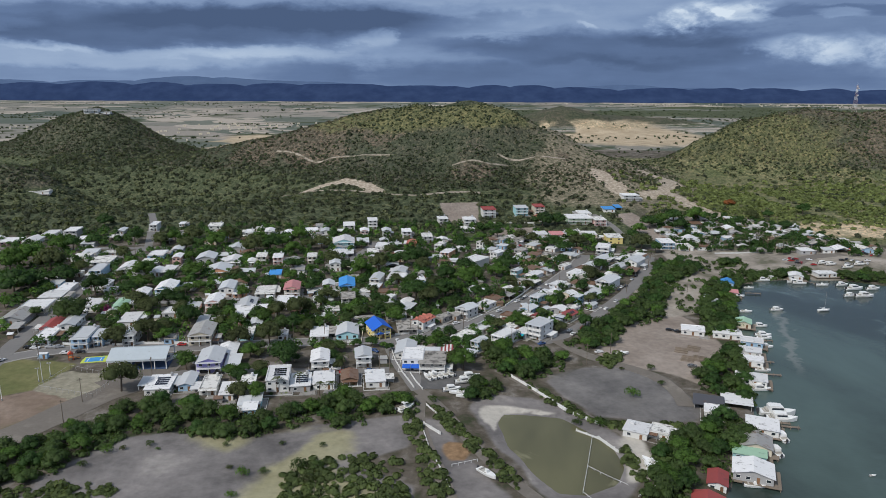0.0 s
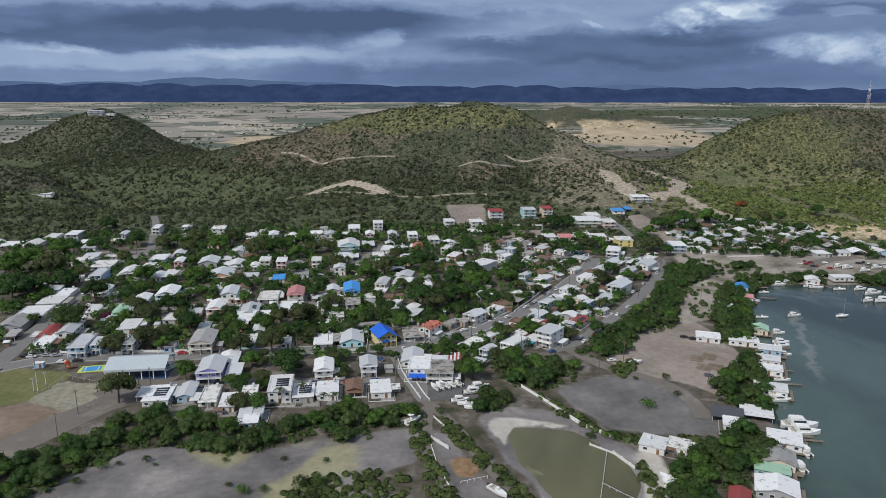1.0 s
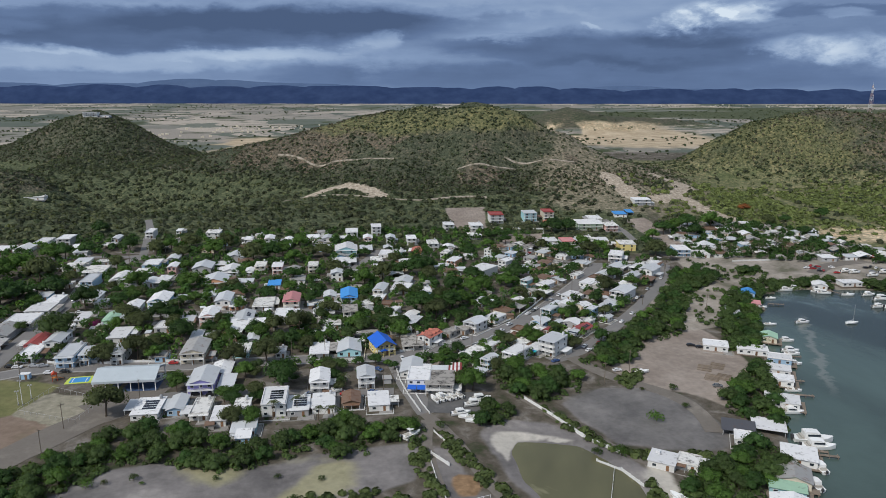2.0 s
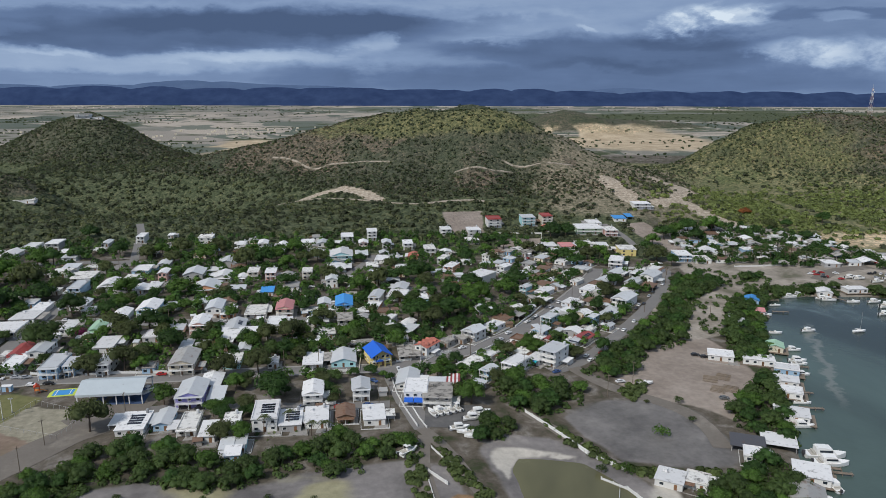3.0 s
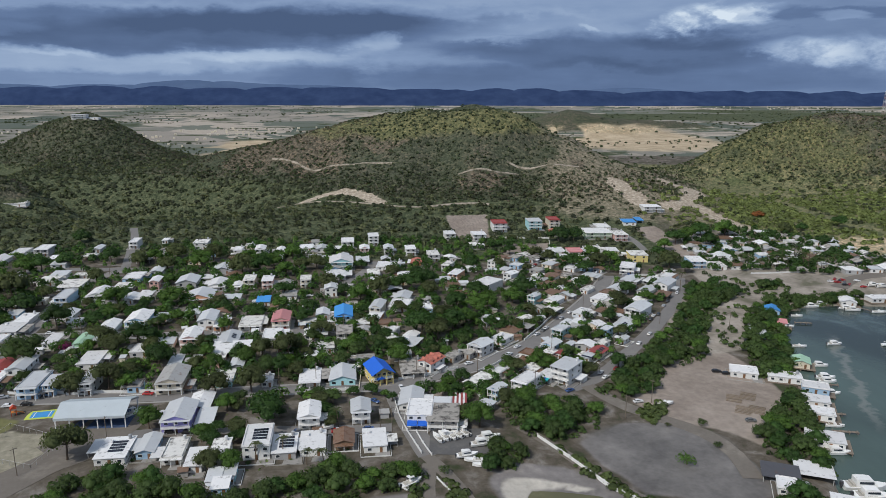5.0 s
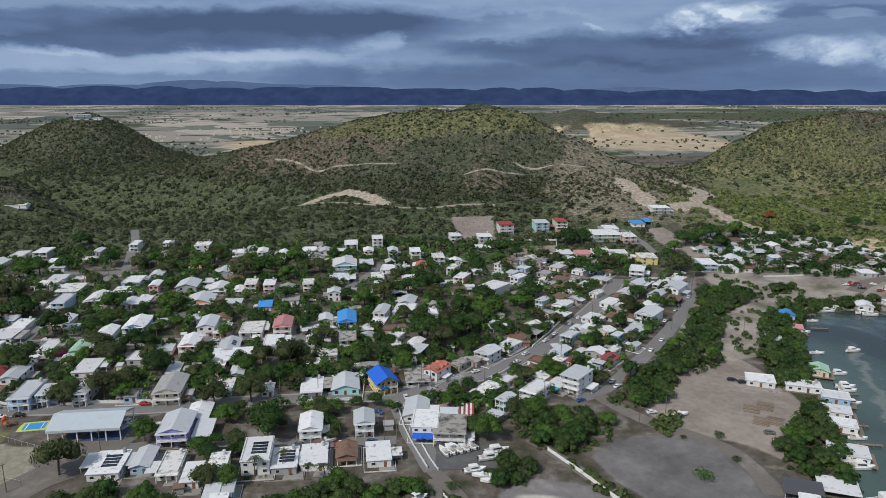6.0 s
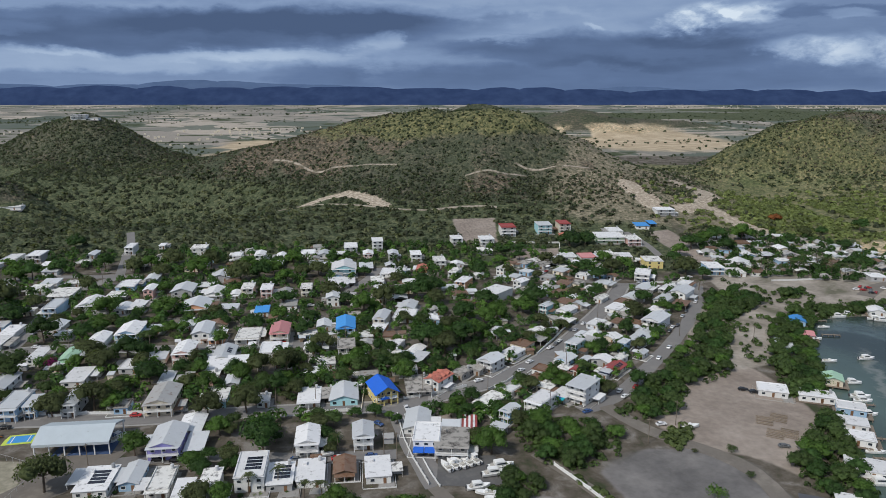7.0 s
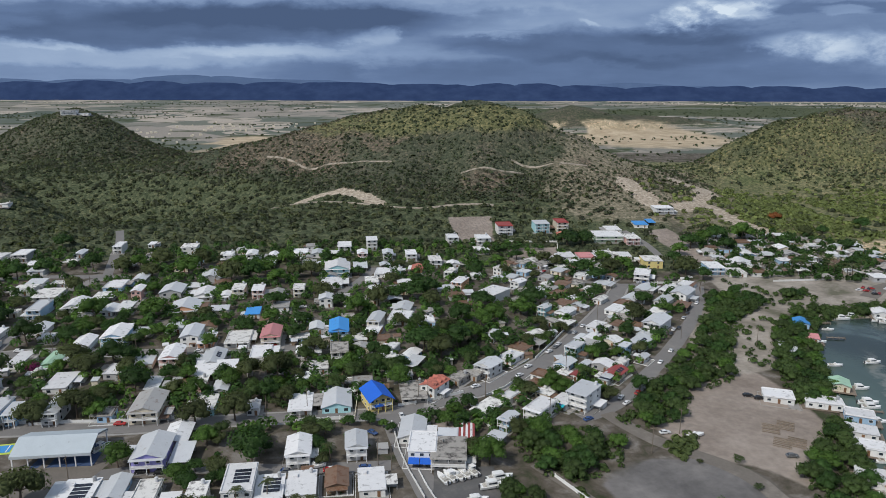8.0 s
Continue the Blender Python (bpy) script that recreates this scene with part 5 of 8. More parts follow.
def car(x, y, turn, tint):
    z = level(x, y) + 0.1
    root = thing("car", x, y, z, turn, f"{tint} parked car beside the street", "car", "parked cars")
    part("body", CARS[tint][0], None, root)
    part("window_glass", CARS[tint][1], None, root)
    for a in (-1.35, 1.35):
        for b in (-0.8, 0.8):
            part("wheel", WHEEL, None, root, at=pose(a, b, 0.33))


def boat_meshes():
    """An open motor boat: hull with a sharp stem, deck, console with windscreen, sun top and engine."""
    bm = bmesh.new()
    rows = []
    for x, half, keel, top in ((-3.6, 1.15, -0.35, 0.75), (-1.5, 1.25, -0.45, 0.78), (0.8, 1.2, -0.45, 0.85), (2.4, 0.8, -0.35, 0.98), (3.6, 0.12, 0.1, 1.15)):
        rows.append([bm.verts.new(p) for p in ((x, -half, top), (x, -half * 0.82, 0.05), (x, 0, keel), (x, half * 0.82, 0.05), (x, half, top))])
    for a, b in zip(rows, rows[1:]):
        for j in range(4):
            bm.faces.new((a[j], b[j], b[j + 1], a[j + 1]))
    bm.faces.new(rows[0])
    bm.faces.new(rows[-1][::-1])
    for a, b in zip(rows, rows[1:]):
        bm.faces.new((a[4], b[4], b[0], a[0]))
    bmesh.ops.recalc_face_normals(bm, faces=bm.faces[:])
    hull = mesh_of(bm, "hull", GEL)
    bm = bmesh.new()
    box(bm, -2.9, 0.6, -0.9, 0.9, 0.79, 0.84)
    box(bm, -2.4, -2.0, -0.85, 0.85, 0.84, 1.2)
    deck = mesh_of(bm, "cockpit", material("boat_deck", (0.42, 0.4, 0.36), 0.7))
    bm = bmesh.new()
    prism(bm, [(-0.6, -0.55, 0.8), (0.6, -0.55, 0.85), (0.35, -0.55, 1.6), (-0.35, -0.55, 1.6)], (0, 1.1, 0))
    console = mesh_of(bm, "console", GEL)
    bm = bmesh.new()
    box(bm, -1.4, 0.7, -0.95, 0.95, 2.5, 2.58)
    for px in (-1.2, 0.5):
        for py in (-0.75, 0.75):
            tube(bm, (px, py, 0.8), (px, py, 2.5), 0.04, 0.04, 5)
    roof = mesh_of(bm, "sun_top", TRIM)
    bm = bmesh.new()
    box(bm, -4.1, -3.65, -0.25, 0.25, 0.45, 1.25)
    box(bm, -3.95, -3.75, -0.1, 0.1, -0.6, 0.45)
    motor = mesh_of(bm, "outboard_engine", material("engine_cowl", (0.06, 0.06, 0.065), 0.4))
    bm = bmesh.new()
    prism(bm, [(-1.9, -1.0, 0.85), (1.7, -0.85, 0.9), (0.9, -0.75, 1.9), (-1.9, -0.9, 2.0)], (0, 1.85, 0))
    box(bm, -1.7, 0.1, -0.85, 0.85, 2.0, 2.12)
    cabin = mesh_of(bm, "cabin", GEL)
    bm = bmesh.new()
    box(bm, -1.4, 0.9, -1.0, 0.98, 1.35, 1.7)
    glass = mesh_of(bm, "cabin_window", GLASS)
    return hull, deck, console, roof, motor, cabin, glass


BOAT = boat_meshes()


def boat(x, y, turn, size=1.0, cabin=False, ashore=False, top=False):
    z = level(x, y) + 0.45 * size if ashore else SEA + 0.15
    word = "white cabin cruiser" if cabin else "white open motor boat"
    root = thing("boat", x, y, z, turn, word + (" stored on land" if ashore else " moored on the bay"), "boat", "boats")
    root.scale = (size, size, size)
    part("hull", BOAT[0], None, root)
    part("cockpit", BOAT[1], None, root, "pale cockpit floor and bench")
    if cabin:
        c = part("cabin", BOAT[5], None, root)
        part("cabin_window", BOAT[6], None, c, "dark cabin glass")
    else:
        part("console", BOAT[2], None, root)
    if top:
        part("sun_top", BOAT[3], None, root)
    part("outboard_engine", BOAT[4], None, root, "black outboard engine")
    if ashore:
        posts([(-2.0, -0.5), (-2.0, 0.5), (1.2, 0.0)], -0.5, 0.0, root, TIMBER, 0.12)


def pole_meshes():
    bm = bmesh.new()
    tube(bm, (0, 0, -0.5), (0, 0, 10.5), 0.17, 0.11, 8)
    pole = mesh_of(bm, "pole", material("pole_timber", (0.17, 0.14, 0.11), 0.9))
    bm = bmesh.new()
    box(bm, -1.1, 1.1, -0.06, 0.06, 9.6, 9.75)
    for k in (-1.0, -0.4, 0.4, 1.0):
        tube(bm, (k, 0, 9.75), (k, 0, 9.95), 0.05, 0.04, 6)
    return pole, mesh_of(bm, "crossarm", TIMBER)


POLE = pole_meshes()


def utility_pole(x, y, turn=0.0):
    root = thing("utility_pole", x, y, level(x, y), turn, "tall timber utility pole with a crossarm", "utility pole", "utility poles")
    part("pole", POLE[0], None, root)
    part("crossarm", POLE[1], None, root)


def fence(line, high=1.1, key="white", gap=4.5):
    """A low rendered yard wall with piers along a line."""
    x0, y0 = line[0]
    root = thing("yard_wall", x0, y0, 0, 0, f"low {key} rendered yard wall with piers", "wall", "yard walls")
    paint = wall_paint(key)
    for (ax, ay), (bx, by) in zip(line, line[1:]):
        long = math.hypot(bx - ax, by - ay)
        turn = math.degrees(math.atan2(by - ay, bx - ax))
        z = level(ax, ay)
        bm = bmesh.new()
        box(bm, 0, long, -0.08, 0.08, -0.3, high * 0.8)
        box(bm, 0, long, -0.12, 0.12, high * 0.8, high * 0.88)
        part("panel", bm, paint, root, at=pose(ax - x0, ay - y0, z, 0, 0, turn))
        for k in range(int(long / gap) + 1):
            bm = bmesh.new()
            box(bm, -0.16, 0.16, -0.16, 0.16, -0.3, high)
            box(bm, -0.2, 0.2, -0.2, 0.2, high, high + 0.08)
            f = min(1.0, k * gap / max(long, 0.1))
            part("pier", bm, paint, root, at=pose(ax - x0 + f * (bx - ax), ay - y0 + f * (by - ay), z, 0, 0, turn))


# ---- houses, block by block ----
house(-54.2, 297.7, 10.0, 15.0, 1, "flat", "white", "white", -5, "solar")
house(-43.3, 298.8, 5.9, 13.1, 1, "gable", "blue", "metal", -5)
house(-33.6, 293.8, 6.9, 14.4, 1, "flat", "white", "slab", -5)
house(-26.1, 285.5, 5.5, 11.1, 1, "shed", "white", "white", -5)
house(-17.8, 287.2, 5.7, 10.8, 2, "flat", "grey", "slab", -5)
house(-18.9, 272.7, 4.4, 7.5, 1, "shed", "white", "metal", -5)
house(-14.1, 275.0, 3.7, 6.8, 1, "shed", "aqua", "metal", -5)
house(-16.6, 267.3, 5.2, 6.2, 1, "shed", "blue", "white", -5)
house(-5.4, 292.8, 9.3, 16.2, 2, "flat", "white", "white", -5, "solar")
house(3.8, 289.9, 8.2, 13.8, 1, "flat", "grey", "white", -5, "solar")
house(13.7, 290.4, 8.7, 13.8, 1, "flat", "white", "white", -5)
house(24.9, 291.3, 6.8, 10.2, 1, "gable", "wood", "rust", -5)
house(35.8, 288.4, 8.2, 13.1, 1, "flat", "white", "white", -5)
house(-35.1, 318.2, 10.5, 16.2, 2, "gable", "lilac", "metal", -5)
house(-25.5, 316.5, 6.2, 12.1, 1, "shed", "grey", "metal", -5, "open")
house(-28.8, 331.1, 8.1, 15.0, 1, "gable", "white", "white", -5, "open")
house(13.4, 310.0, 7.9, 12.7, 2, "gable", "white", "white", -5, "porch")
house(33.2, 310.3, 7.0, 10.8, 2, "gable", "white", "metal", -5, "porch")
house(55.2, 319.9, 9.0, 15.6, 1, "gable", "white", "metal", -15)
house(56.0, 304.5, 9.4, 13.8, 2, "flat", "white", "white", -15, "tarp")
house(66.2, 310.5, 6.5, 10.5, 1, "shed", "white", "metal", -15)
house(64.1, 299.2, 11.8, 13.8, 2, "flat", "concrete", "concrete", -15, "balcony")
house(73.8, 313.6, 6.0, 9.4, 1, "stripes", "white", "red", -15, "open")
house(83.1, 306.9, 5.6, 8.1, 1, "shed", "grey", "metal", -46, "open")
house(-140.9, 400.6, 11.9, 17.5, 1, "gable", "grey", "zinc", -5)
house(-135.6, 381.8, 4.7, 8.4, 1, "shed", "grey", "zinc", -5, "open")
house(-136.6, 418.2, 14.6, 16.2, 1, "flat", "cream", "white", -5, "porch")
house(-133.1, 438.2, 12.4, 16.2, 1, "flat", "white", "white", -5)
house(-130.1, 452.8, 7.4, 15.0, 1, "flat", "white", "white", -5)
house(-119.2, 383.7, 6.4, 15.0, 1, "gable", "white", "red", -5)
house(-108.6, 379.1, 7.2, 15.8, 2, "gable", "white", "metal", -5)
house(-117.2, 368.4, 7.9, 17.5, 1, "flat", "white", "white", -5, "porch")
house(-97.7, 359.0, 7.9, 16.9, 2, "flat", "blue", "metal", -5, "balcony")
house(-90.2, 357.0, 4.2, 8.6, 2, "shed", "blue", "metal", -5)
house(-82.2, 387.3, 9.0, 16.2, 1, "flat", "white", "white", -5)
house(-76.0, 357.6, 5.2, 13.2, 2, "gable", "white", "metal", -5, "porch")
house(-57.3, 353.4, 5.3, 7.5, 1, "flat", "blue", "concrete", -5)
house(-42.2, 354.3, 10.6, 17.5, 2, "gable", "cream", "zinc", -5, "porch")
house(-34.4, 349.7, 2.2, 4.5, 1, "shed", "grey", "zinc", -5, "open")
house(-44.1, 377.1, 5.4, 11.4, 1, "shed", "grey", "metal", -5, "open")
house(-37.9, 372.6, 4.6, 9.4, 1, "shed", "grey", "zinc", -5, "open")
house(-106.4, 416.7, 6.0, 15.0, 1, "flat", "white", "white", -5)
house(-92.0, 413.3, 6.4, 16.7, 1, "gable", "green", "green", -5)
house(-94.1, 398.7, 4.5, 5.0, 1, "flat", "cream", "slab", -5)
house(-84.4, 434.0, 7.8, 13.8, 1, "gable", "white", "white", -5)
house(-70.3, 437.7, 10.5, 16.2, 2, "gable", "blue", "white", -5, "porch")
house(-110.6, 456.4, 8.3, 13.8, 1, "gable", "white", "metal", -5)
house(-100.6, 488.4, 10.4, 16.2, 2, "gable", "white", "white", -5, "balcony")
house(-119.0, 487.3, 7.4, 17.5, 2, "flat", "blue", "metal", -5)
house(-140.2, 531.2, 11.1, 13.8, 1, "flat", "white", "slab", -5)
house(-123.3, 519.7, 13.3, 17.5, 1, "flat", "white", "slab", -5)
house(-93.2, 509.1, 7.1, 13.8, 1, "flat", "cream", "slab", -5)
house(-83.4, 484.4, 5.6, 13.2, 1, "gable", "white", "metal", -5)
house(-75.6, 488.4, 7.5, 15.0, 1, "flat", "white", "white", -5)
house(-89.8, 532.1, 11.1, 16.2, 1, "flat", "blue", "white", -5)
house(-73.4, 511.7, 5.4, 12.0, 2, "gable", "pink", "white", -5)
house(-77.7, 546.1, 7.4, 13.8, 1, "gable", "grey", "metal", -5)
house(-53.6, 508.1, 12.0, 16.2, 2, "gable", "grey", "metal", -5)
house(-35.5, 507.1, 10.8, 16.2, 1, "gable", "white", "white", -5, "porch")
house(-43.8, 482.4, 15.2, 17.5, 1, "gable", "orange", "metal", -5)
house(-35.0, 544.7, 12.9, 15.0, 1, "gable", "grey", "metal", -5)
house(-23.4, 501.8, 5.0, 9.2, 1, "gable", "white", "white", -5)
house(-16.0, 507.1, 6.9, 12.4, 2, "flat", "cream", "slab", -5, "balcony")
house(-4.7, 503.6, 6.7, 11.7, 2, "flat", "pink", "white", -5)
house(-6.8, 466.2, 7.4, 10.5, 1, "shed", "white", "azure", -5)
house(-34.8, 432.5, 8.4, 16.5, 2, "gable", "white", "metal", -5)
house(-27.4, 428.8, 7.2, 13.8, 1, "flat", "orange", "white", -5, "porch")
house(-12.3, 427.8, 11.5, 16.2, 1, "flat", "white", "slab", -5, "porch")
house(3.4, 426.0, 9.0, 15.2, 2, "gable", "cream", "pink", -5, "balcony")
house(-40.3, 405.7, 8.5, 15.0, 2, "gable", "pink", "white", -5, "balcony")
house(-22.4, 403.1, 9.2, 17.4, 1, "gable", "white", "metal", -5, "solar")
house(-20.5, 389.6, 17.6, 13.8, 1, "shed", "white", "white", -5, "open")
house(-1.3, 405.9, 9.1, 15.0, 1, "flat", "white", "white", -5)
house(4.5, 391.4, 6.1, 10.2, 1, "gable", "wood", "rust", -5)
house(-25.6, 376.4, 5.4, 10.4, 1, "flat", "pink", "slab", -5)
house(-16.6, 370.4, 5.5, 10.2, 1, "gable", "grey", "metal", -5)
house(-21.2, 355.3, 7.3, 13.8, 1, "flat", "aqua", "slab", -5)
house(-3.0, 349.4, 4.6, 7.9, 1, "flat", "white", "white", -5)
house(15.2, 349.4, 8.8, 14.0, 1, "flat", "white", "white", -5, "porch")
house(29.3, 349.2, 11.1, 15.0, 1, "gable", "aqua", "metal", -5)
house(61.2, 352.9, 10.3, 16.2, 1, "flat", "concrete", "concrete", -5)
house(70.6, 352.6, 7.0, 11.1, 2, "gable", "white", "tile", -46, "dormers")
house(83.4, 362.4, 5.9, 9.2, 1, "flat", "concrete", "concrete", -46)
house(92.0, 365.0, 5.1, 7.8, 1, "flat", "concrete", "concrete", -46)
house(99.1, 368.9, 7.8, 10.0, 2, "gable", "white", "metal", -50, "balcony")
house(113.4, 381.3, 7.3, 11.7, 1, "flat", "white", "white", -50)
house(34.2, 392.4, 7.8, 11.7, 3, "flat", "concrete", "concrete", -5, "balcony")
house(36.9, 429.2, 9.2, 17.4, 2, "gable", "blue", "azure", -5)
house(33.5, 479.5, 7.3, 11.2, 2, "gable", "white", "metal", -5)
house(26.0, 437.1, 6.9, 10.8, 1, "gable", "grey", "metal", -5)
house(17.8, 405.2, 5.7, 9.1, 1, "gable", "white", "white", -5)
house(23.1, 404.8, 6.4, 10.1, 1, "shed", "grey", "metal", -5)
house(60.0, 402.4, 4.8, 8.4, 1, "flat", "white", "white", -32)
house(67.4, 391.7, 6.1, 11.1, 1, "gable", "blue", "white", -35)
house(67.1, 381.6, 6.1, 11.2, 1, "shed", "grey", "metal", -35, "open")
house(57.3, 439.0, 6.5, 14.1, 2, "gable", "cream", "metal", -20)
house(71.3, 445.8, 11.5, 16.2, 1, "flat", "white", "white", -20)
house(53.8, 426.3, 7.4, 15.0, 1, "flat", "orange", "white", -20)
house(75.8, 461.6, 8.7, 13.8, 1, "gable", "white", "metal", -20)
house(45.5, 546.1, 15.9, 17.5, 2, "gable", "aqua", "white", -5, "balcony")
house(39.7, 519.4, 12.5, 16.2, 1, "flat", "white", "white", -5)
house(55.2, 602.7, 9.7, 14.6, 2, "flat", "white", "white", -5, "balcony")
house(76.0, 606.4, 7.9, 12.6, 3, "flat", "white", "white", -5, "balcony")
house(65.9, 580.0, 6.8, 10.6, 2, "gable", "pink", "white", -5)
house(61.4, 553.6, 9.1, 13.8, 1, "shed", "orange", "metal", -5, "open")
house(84.0, 577.8, 6.9, 11.3, 2, "gable", "grey", "metal", -5)
house(100.3, 574.3, 7.4, 12.7, 2, "flat", "white", "white", -5, "balcony")
house(75.3, 537.2, 10.5, 15.0, 1, "flat", "white", "white", -15)
house(84.8, 541.2, 6.0, 10.7, 1, "flat", "blue", "white", -15)
house(99.5, 543.8, 7.1, 12.1, 1, "gable", "orange", "tile", -15)
house(114.2, 555.9, 8.1, 13.8, 2, "flat", "white", "slab", -5)
house(118.5, 523.9, 5.6, 11.7, 2, "flat", "white", "slab", -32, "balcony")
house(119.2, 501.3, 6.7, 12.8, 2, "flat", "orange", "white", -35, "balcony")
house(34.7, 593.2, 8.3, 13.0, 1, "gable", "white", "metal", -5)
house(22.9, 597.2, 10.4, 13.8, 1, "flat", "white", "white", -5)
house(3.9, 592.5, 6.4, 10.8, 1, "gable", "white", "white", -5)
house(-11.2, 589.4, 6.9, 12.2, 2, "gable", "white", "white", -5)
house(-27.6, 599.1, 6.3, 11.6, 1, "flat", "white", "white", -5)
house(-55.9, 615.9, 10.7, 13.8, 2, "flat", "white", "slab", -5)
house(-84.9, 635.6, 4.3, 9.3, 1, "flat", "white", "white", -5)
house(-105.7, 626.5, 6.0, 13.8, 2, "flat", "white", "white", -5, "balcony")
house(-130.4, 617.9, 5.4, 13.7, 1, "gable", "grey", "metal", -5)
house(19.0, 501.2, 6.5, 10.4, 2, "flat", "cream", "slab", -5, "balcony")
house(64.9, 519.4, 8.0, 12.8, 1, "flat", "white", "slab", -5)
house(64.3, 499.0, 7.7, 12.3, 1, "flat", "white", "white", -5)
house(140.2, 612.5, 8.5, 12.5, 2, "flat", "white", "white", -5, "balcony")
house(163.5, 607.1, 10.7, 12.5, 2, "flat", "white", "white", -5, "balcony")
house(154.8, 584.9, 8.0, 11.2, 1, "flat", "white", "slab", -5)
house(-166.5, 616.0, 9.8, 15.0, 2, "flat", "grey", "white", -5, "balcony")
house(-183.5, 619.5, 9.7, 15.0, 1, "flat", "white", "white", -5)
house(-190.9, 596.9, 10.7, 15.0, 1, "gable", "white", "white", -5, "porch")
house(-206.1, 596.4, 15.5, 15.0, 1, "flat", "pink", "white", -5, "porch")
house(-220.9, 603.0, 10.1, 15.0, 1, "gable", "cream", "white", -5)
house(133.9, 476.4, 12.3, 16.2, 2, "flat", "white", "white", -50, "balcony")
house(154.7, 492.8, 6.1, 9.2, 2, "gable", "white", "white", -50)
house(153.4, 526.8, 6.2, 8.4, 2, "flat", "white", "slab", -50)
house(134.1, 406.7, 7.5, 10.6, 1, "gable", "yellow", "slab", -50)
house(113.9, 410.6, 3.8, 9.5, 1, "shed", "grey", "metal", -32)
house(165.3, 440.0, 7.1, 11.7, 1, "gable", "white", "white", -50)
house(153.6, 442.3, 4.7, 7.1, 2, "gable", "aqua", "metal", -50)
house(177.6, 461.0, 4.9, 7.1, 1, "flat", "white", "white", -50)
house(196.2, 477.7, 6.7, 10.8, 1, "flat", "white", "slab", -50)
house(128.5, 331.0, 8.6, 12.6, 3, "flat", "white", "metal", -50, "balcony")
house(107.5, 324.8, 7.1, 12.6, 2, "flat", "white", "white", -50, "balcony")
house(120.4, 332.6, 6.5, 9.6, 1, "flat", "white", "white", -50, "awning")
house(100.0, 340.9, 4.9, 7.7, 1, "flat", "white", "white", -50)
house(88.3, 332.7, 7.4, 12.6, 1, "flat", "white", "slab", -50)
house(91.9, 317.7, 4.3, 6.7, 2, "gable", "blue", "metal", -50, "balcony")
house(130.4, 357.7, 5.2, 7.6, 1, "flat", "white", "slab", -50)
house(135.5, 355.6, 3.4, 5.0, 1, "gable", "white", "red", -50)
house(136.1, 369.4, 6.4, 9.2, 1, "gable", "blue", "metal", -50)
house(146.9, 383.3, 6.0, 8.8, 2, "flat", "aqua", "metal", -50)
house(144.7, 366.4, 3.1, 6.1, 1, "gable", "white", "metal", -50)
house(161.8, 398.0, 5.9, 11.5, 1, "flat", "white", "white", -50)
house(172.3, 414.8, 6.4, 11.7, 1, "flat", "white", "white", -50)
house(147.6, 350.0, 4.0, 7.6, 1, "shed", "white", "metal", -50, "solar")
house(154.5, 355.2, 6.8, 10.8, 1, "gable", "cream", "red", -50, "solar")
house(170.6, 378.6, 3.8, 7.1, 2, "flat", "blue", "metal", -50)
house(183.3, 388.1, 7.9, 14.9, 1, "gable", "white", "metal", -50, "solar")
house(162.4, 365.5, 4.3, 7.9, 1, "flat", "white", "slab", -50)
house(175.9, 369.7, 3.3, 5.9, 1, "gable", "white", "metal", -50)
house(195.8, 439.2, 8.1, 13.8, 1, "flat", "white", "white", -50)
house(194.8, 458.1, 5.1, 9.7, 1, "gable", "white", "slab", -50)
house(205.7, 410.6, 9.7, 16.2, 2, "gable", "white", "metal", -50, "balcony")
house(220.0, 431.2, 6.2, 13.8, 1, "flat", "white", "slab", -50)
house(233.2, 450.9, 7.5, 16.2, 1, "gable", "white", "metal", -50)
house(248.5, 456.5, 9.9, 16.2, 2, "gable", "white", "metal", -50)
house(215.0, 457.2, 8.1, 13.8, 1, "gable", "white", "metal", -50)
house(232.2, 475.0, 7.8, 16.2, 1, "gable", "grey", "metal", -50)
house(249.1, 472.6, 7.4, 16.2, 1, "flat", "white", "white", -50)
house(264.1, 479.1, 6.5, 12.8, 1, "flat", "white", "white", -50)
house(245.1, 500.9, 9.8, 15.0, 2, "flat", "white", "white", -32, "balcony")
house(268.4, 531.8, 12.8, 16.2, 2, "flat", "yellow", "slab", -15)
house(262.1, 540.6, 2.9, 5.9, 1, "flat", "white", "white", -15)
house(257.7, 552.7, 8.6, 13.8, 1, "flat", "cream", "white", -15)
house(214.5, 559.5, 10.2, 15.0, 1, "flat", "white", "white", -9)
house(227.8, 555.7, 11.4, 15.0, 1, "flat", "white", "pink", -9)
house(244.5, 559.8, 13.1, 12.5, 1, "flat", "white", "slab", -9)
house(265.8, 600.1, 22.1, 18.8, 2, "flat", "green", "white", -11, "balcony")
house(281.9, 590.3, 11.0, 16.2, 2, "flat", "pink", "slab", -11)
house(280.3, 620.0, 11.9, 16.2, 1, "flat", "white", "white", -11)
house(188.2, 629.6, 12.1, 15.0, 3, "flat", "white", "red", -8, "balcony")
house(220.5, 630.8, 11.8, 15.0, 3, "flat", "aqua", "metal", -8, "balcony")
house(238.6, 631.8, 9.4, 15.0, 3, "flat", "cream", "red", -8, "balcony")
house(232.7, 612.2, 7.2, 11.2, 1, "gable", "orange", "tile", -8)
house(309.0, 626.9, 11.2, 12.5, 1, "shed", "white", "azure", -11)
house(320.2, 629.7, 5.9, 12.5, 1, "shed", "grey", "azure", -11, "open")
house(344.0, 652.5, 16.2, 13.8, 2, "flat", "white", "white", -11, "balcony")
house(303.5, 509.2, 11.1, 16.2, 2, "flat", "blue", "white", -14)
house(314.6, 500.0, 12.1, 13.8, 1, "flat", "white", "slab", -14)
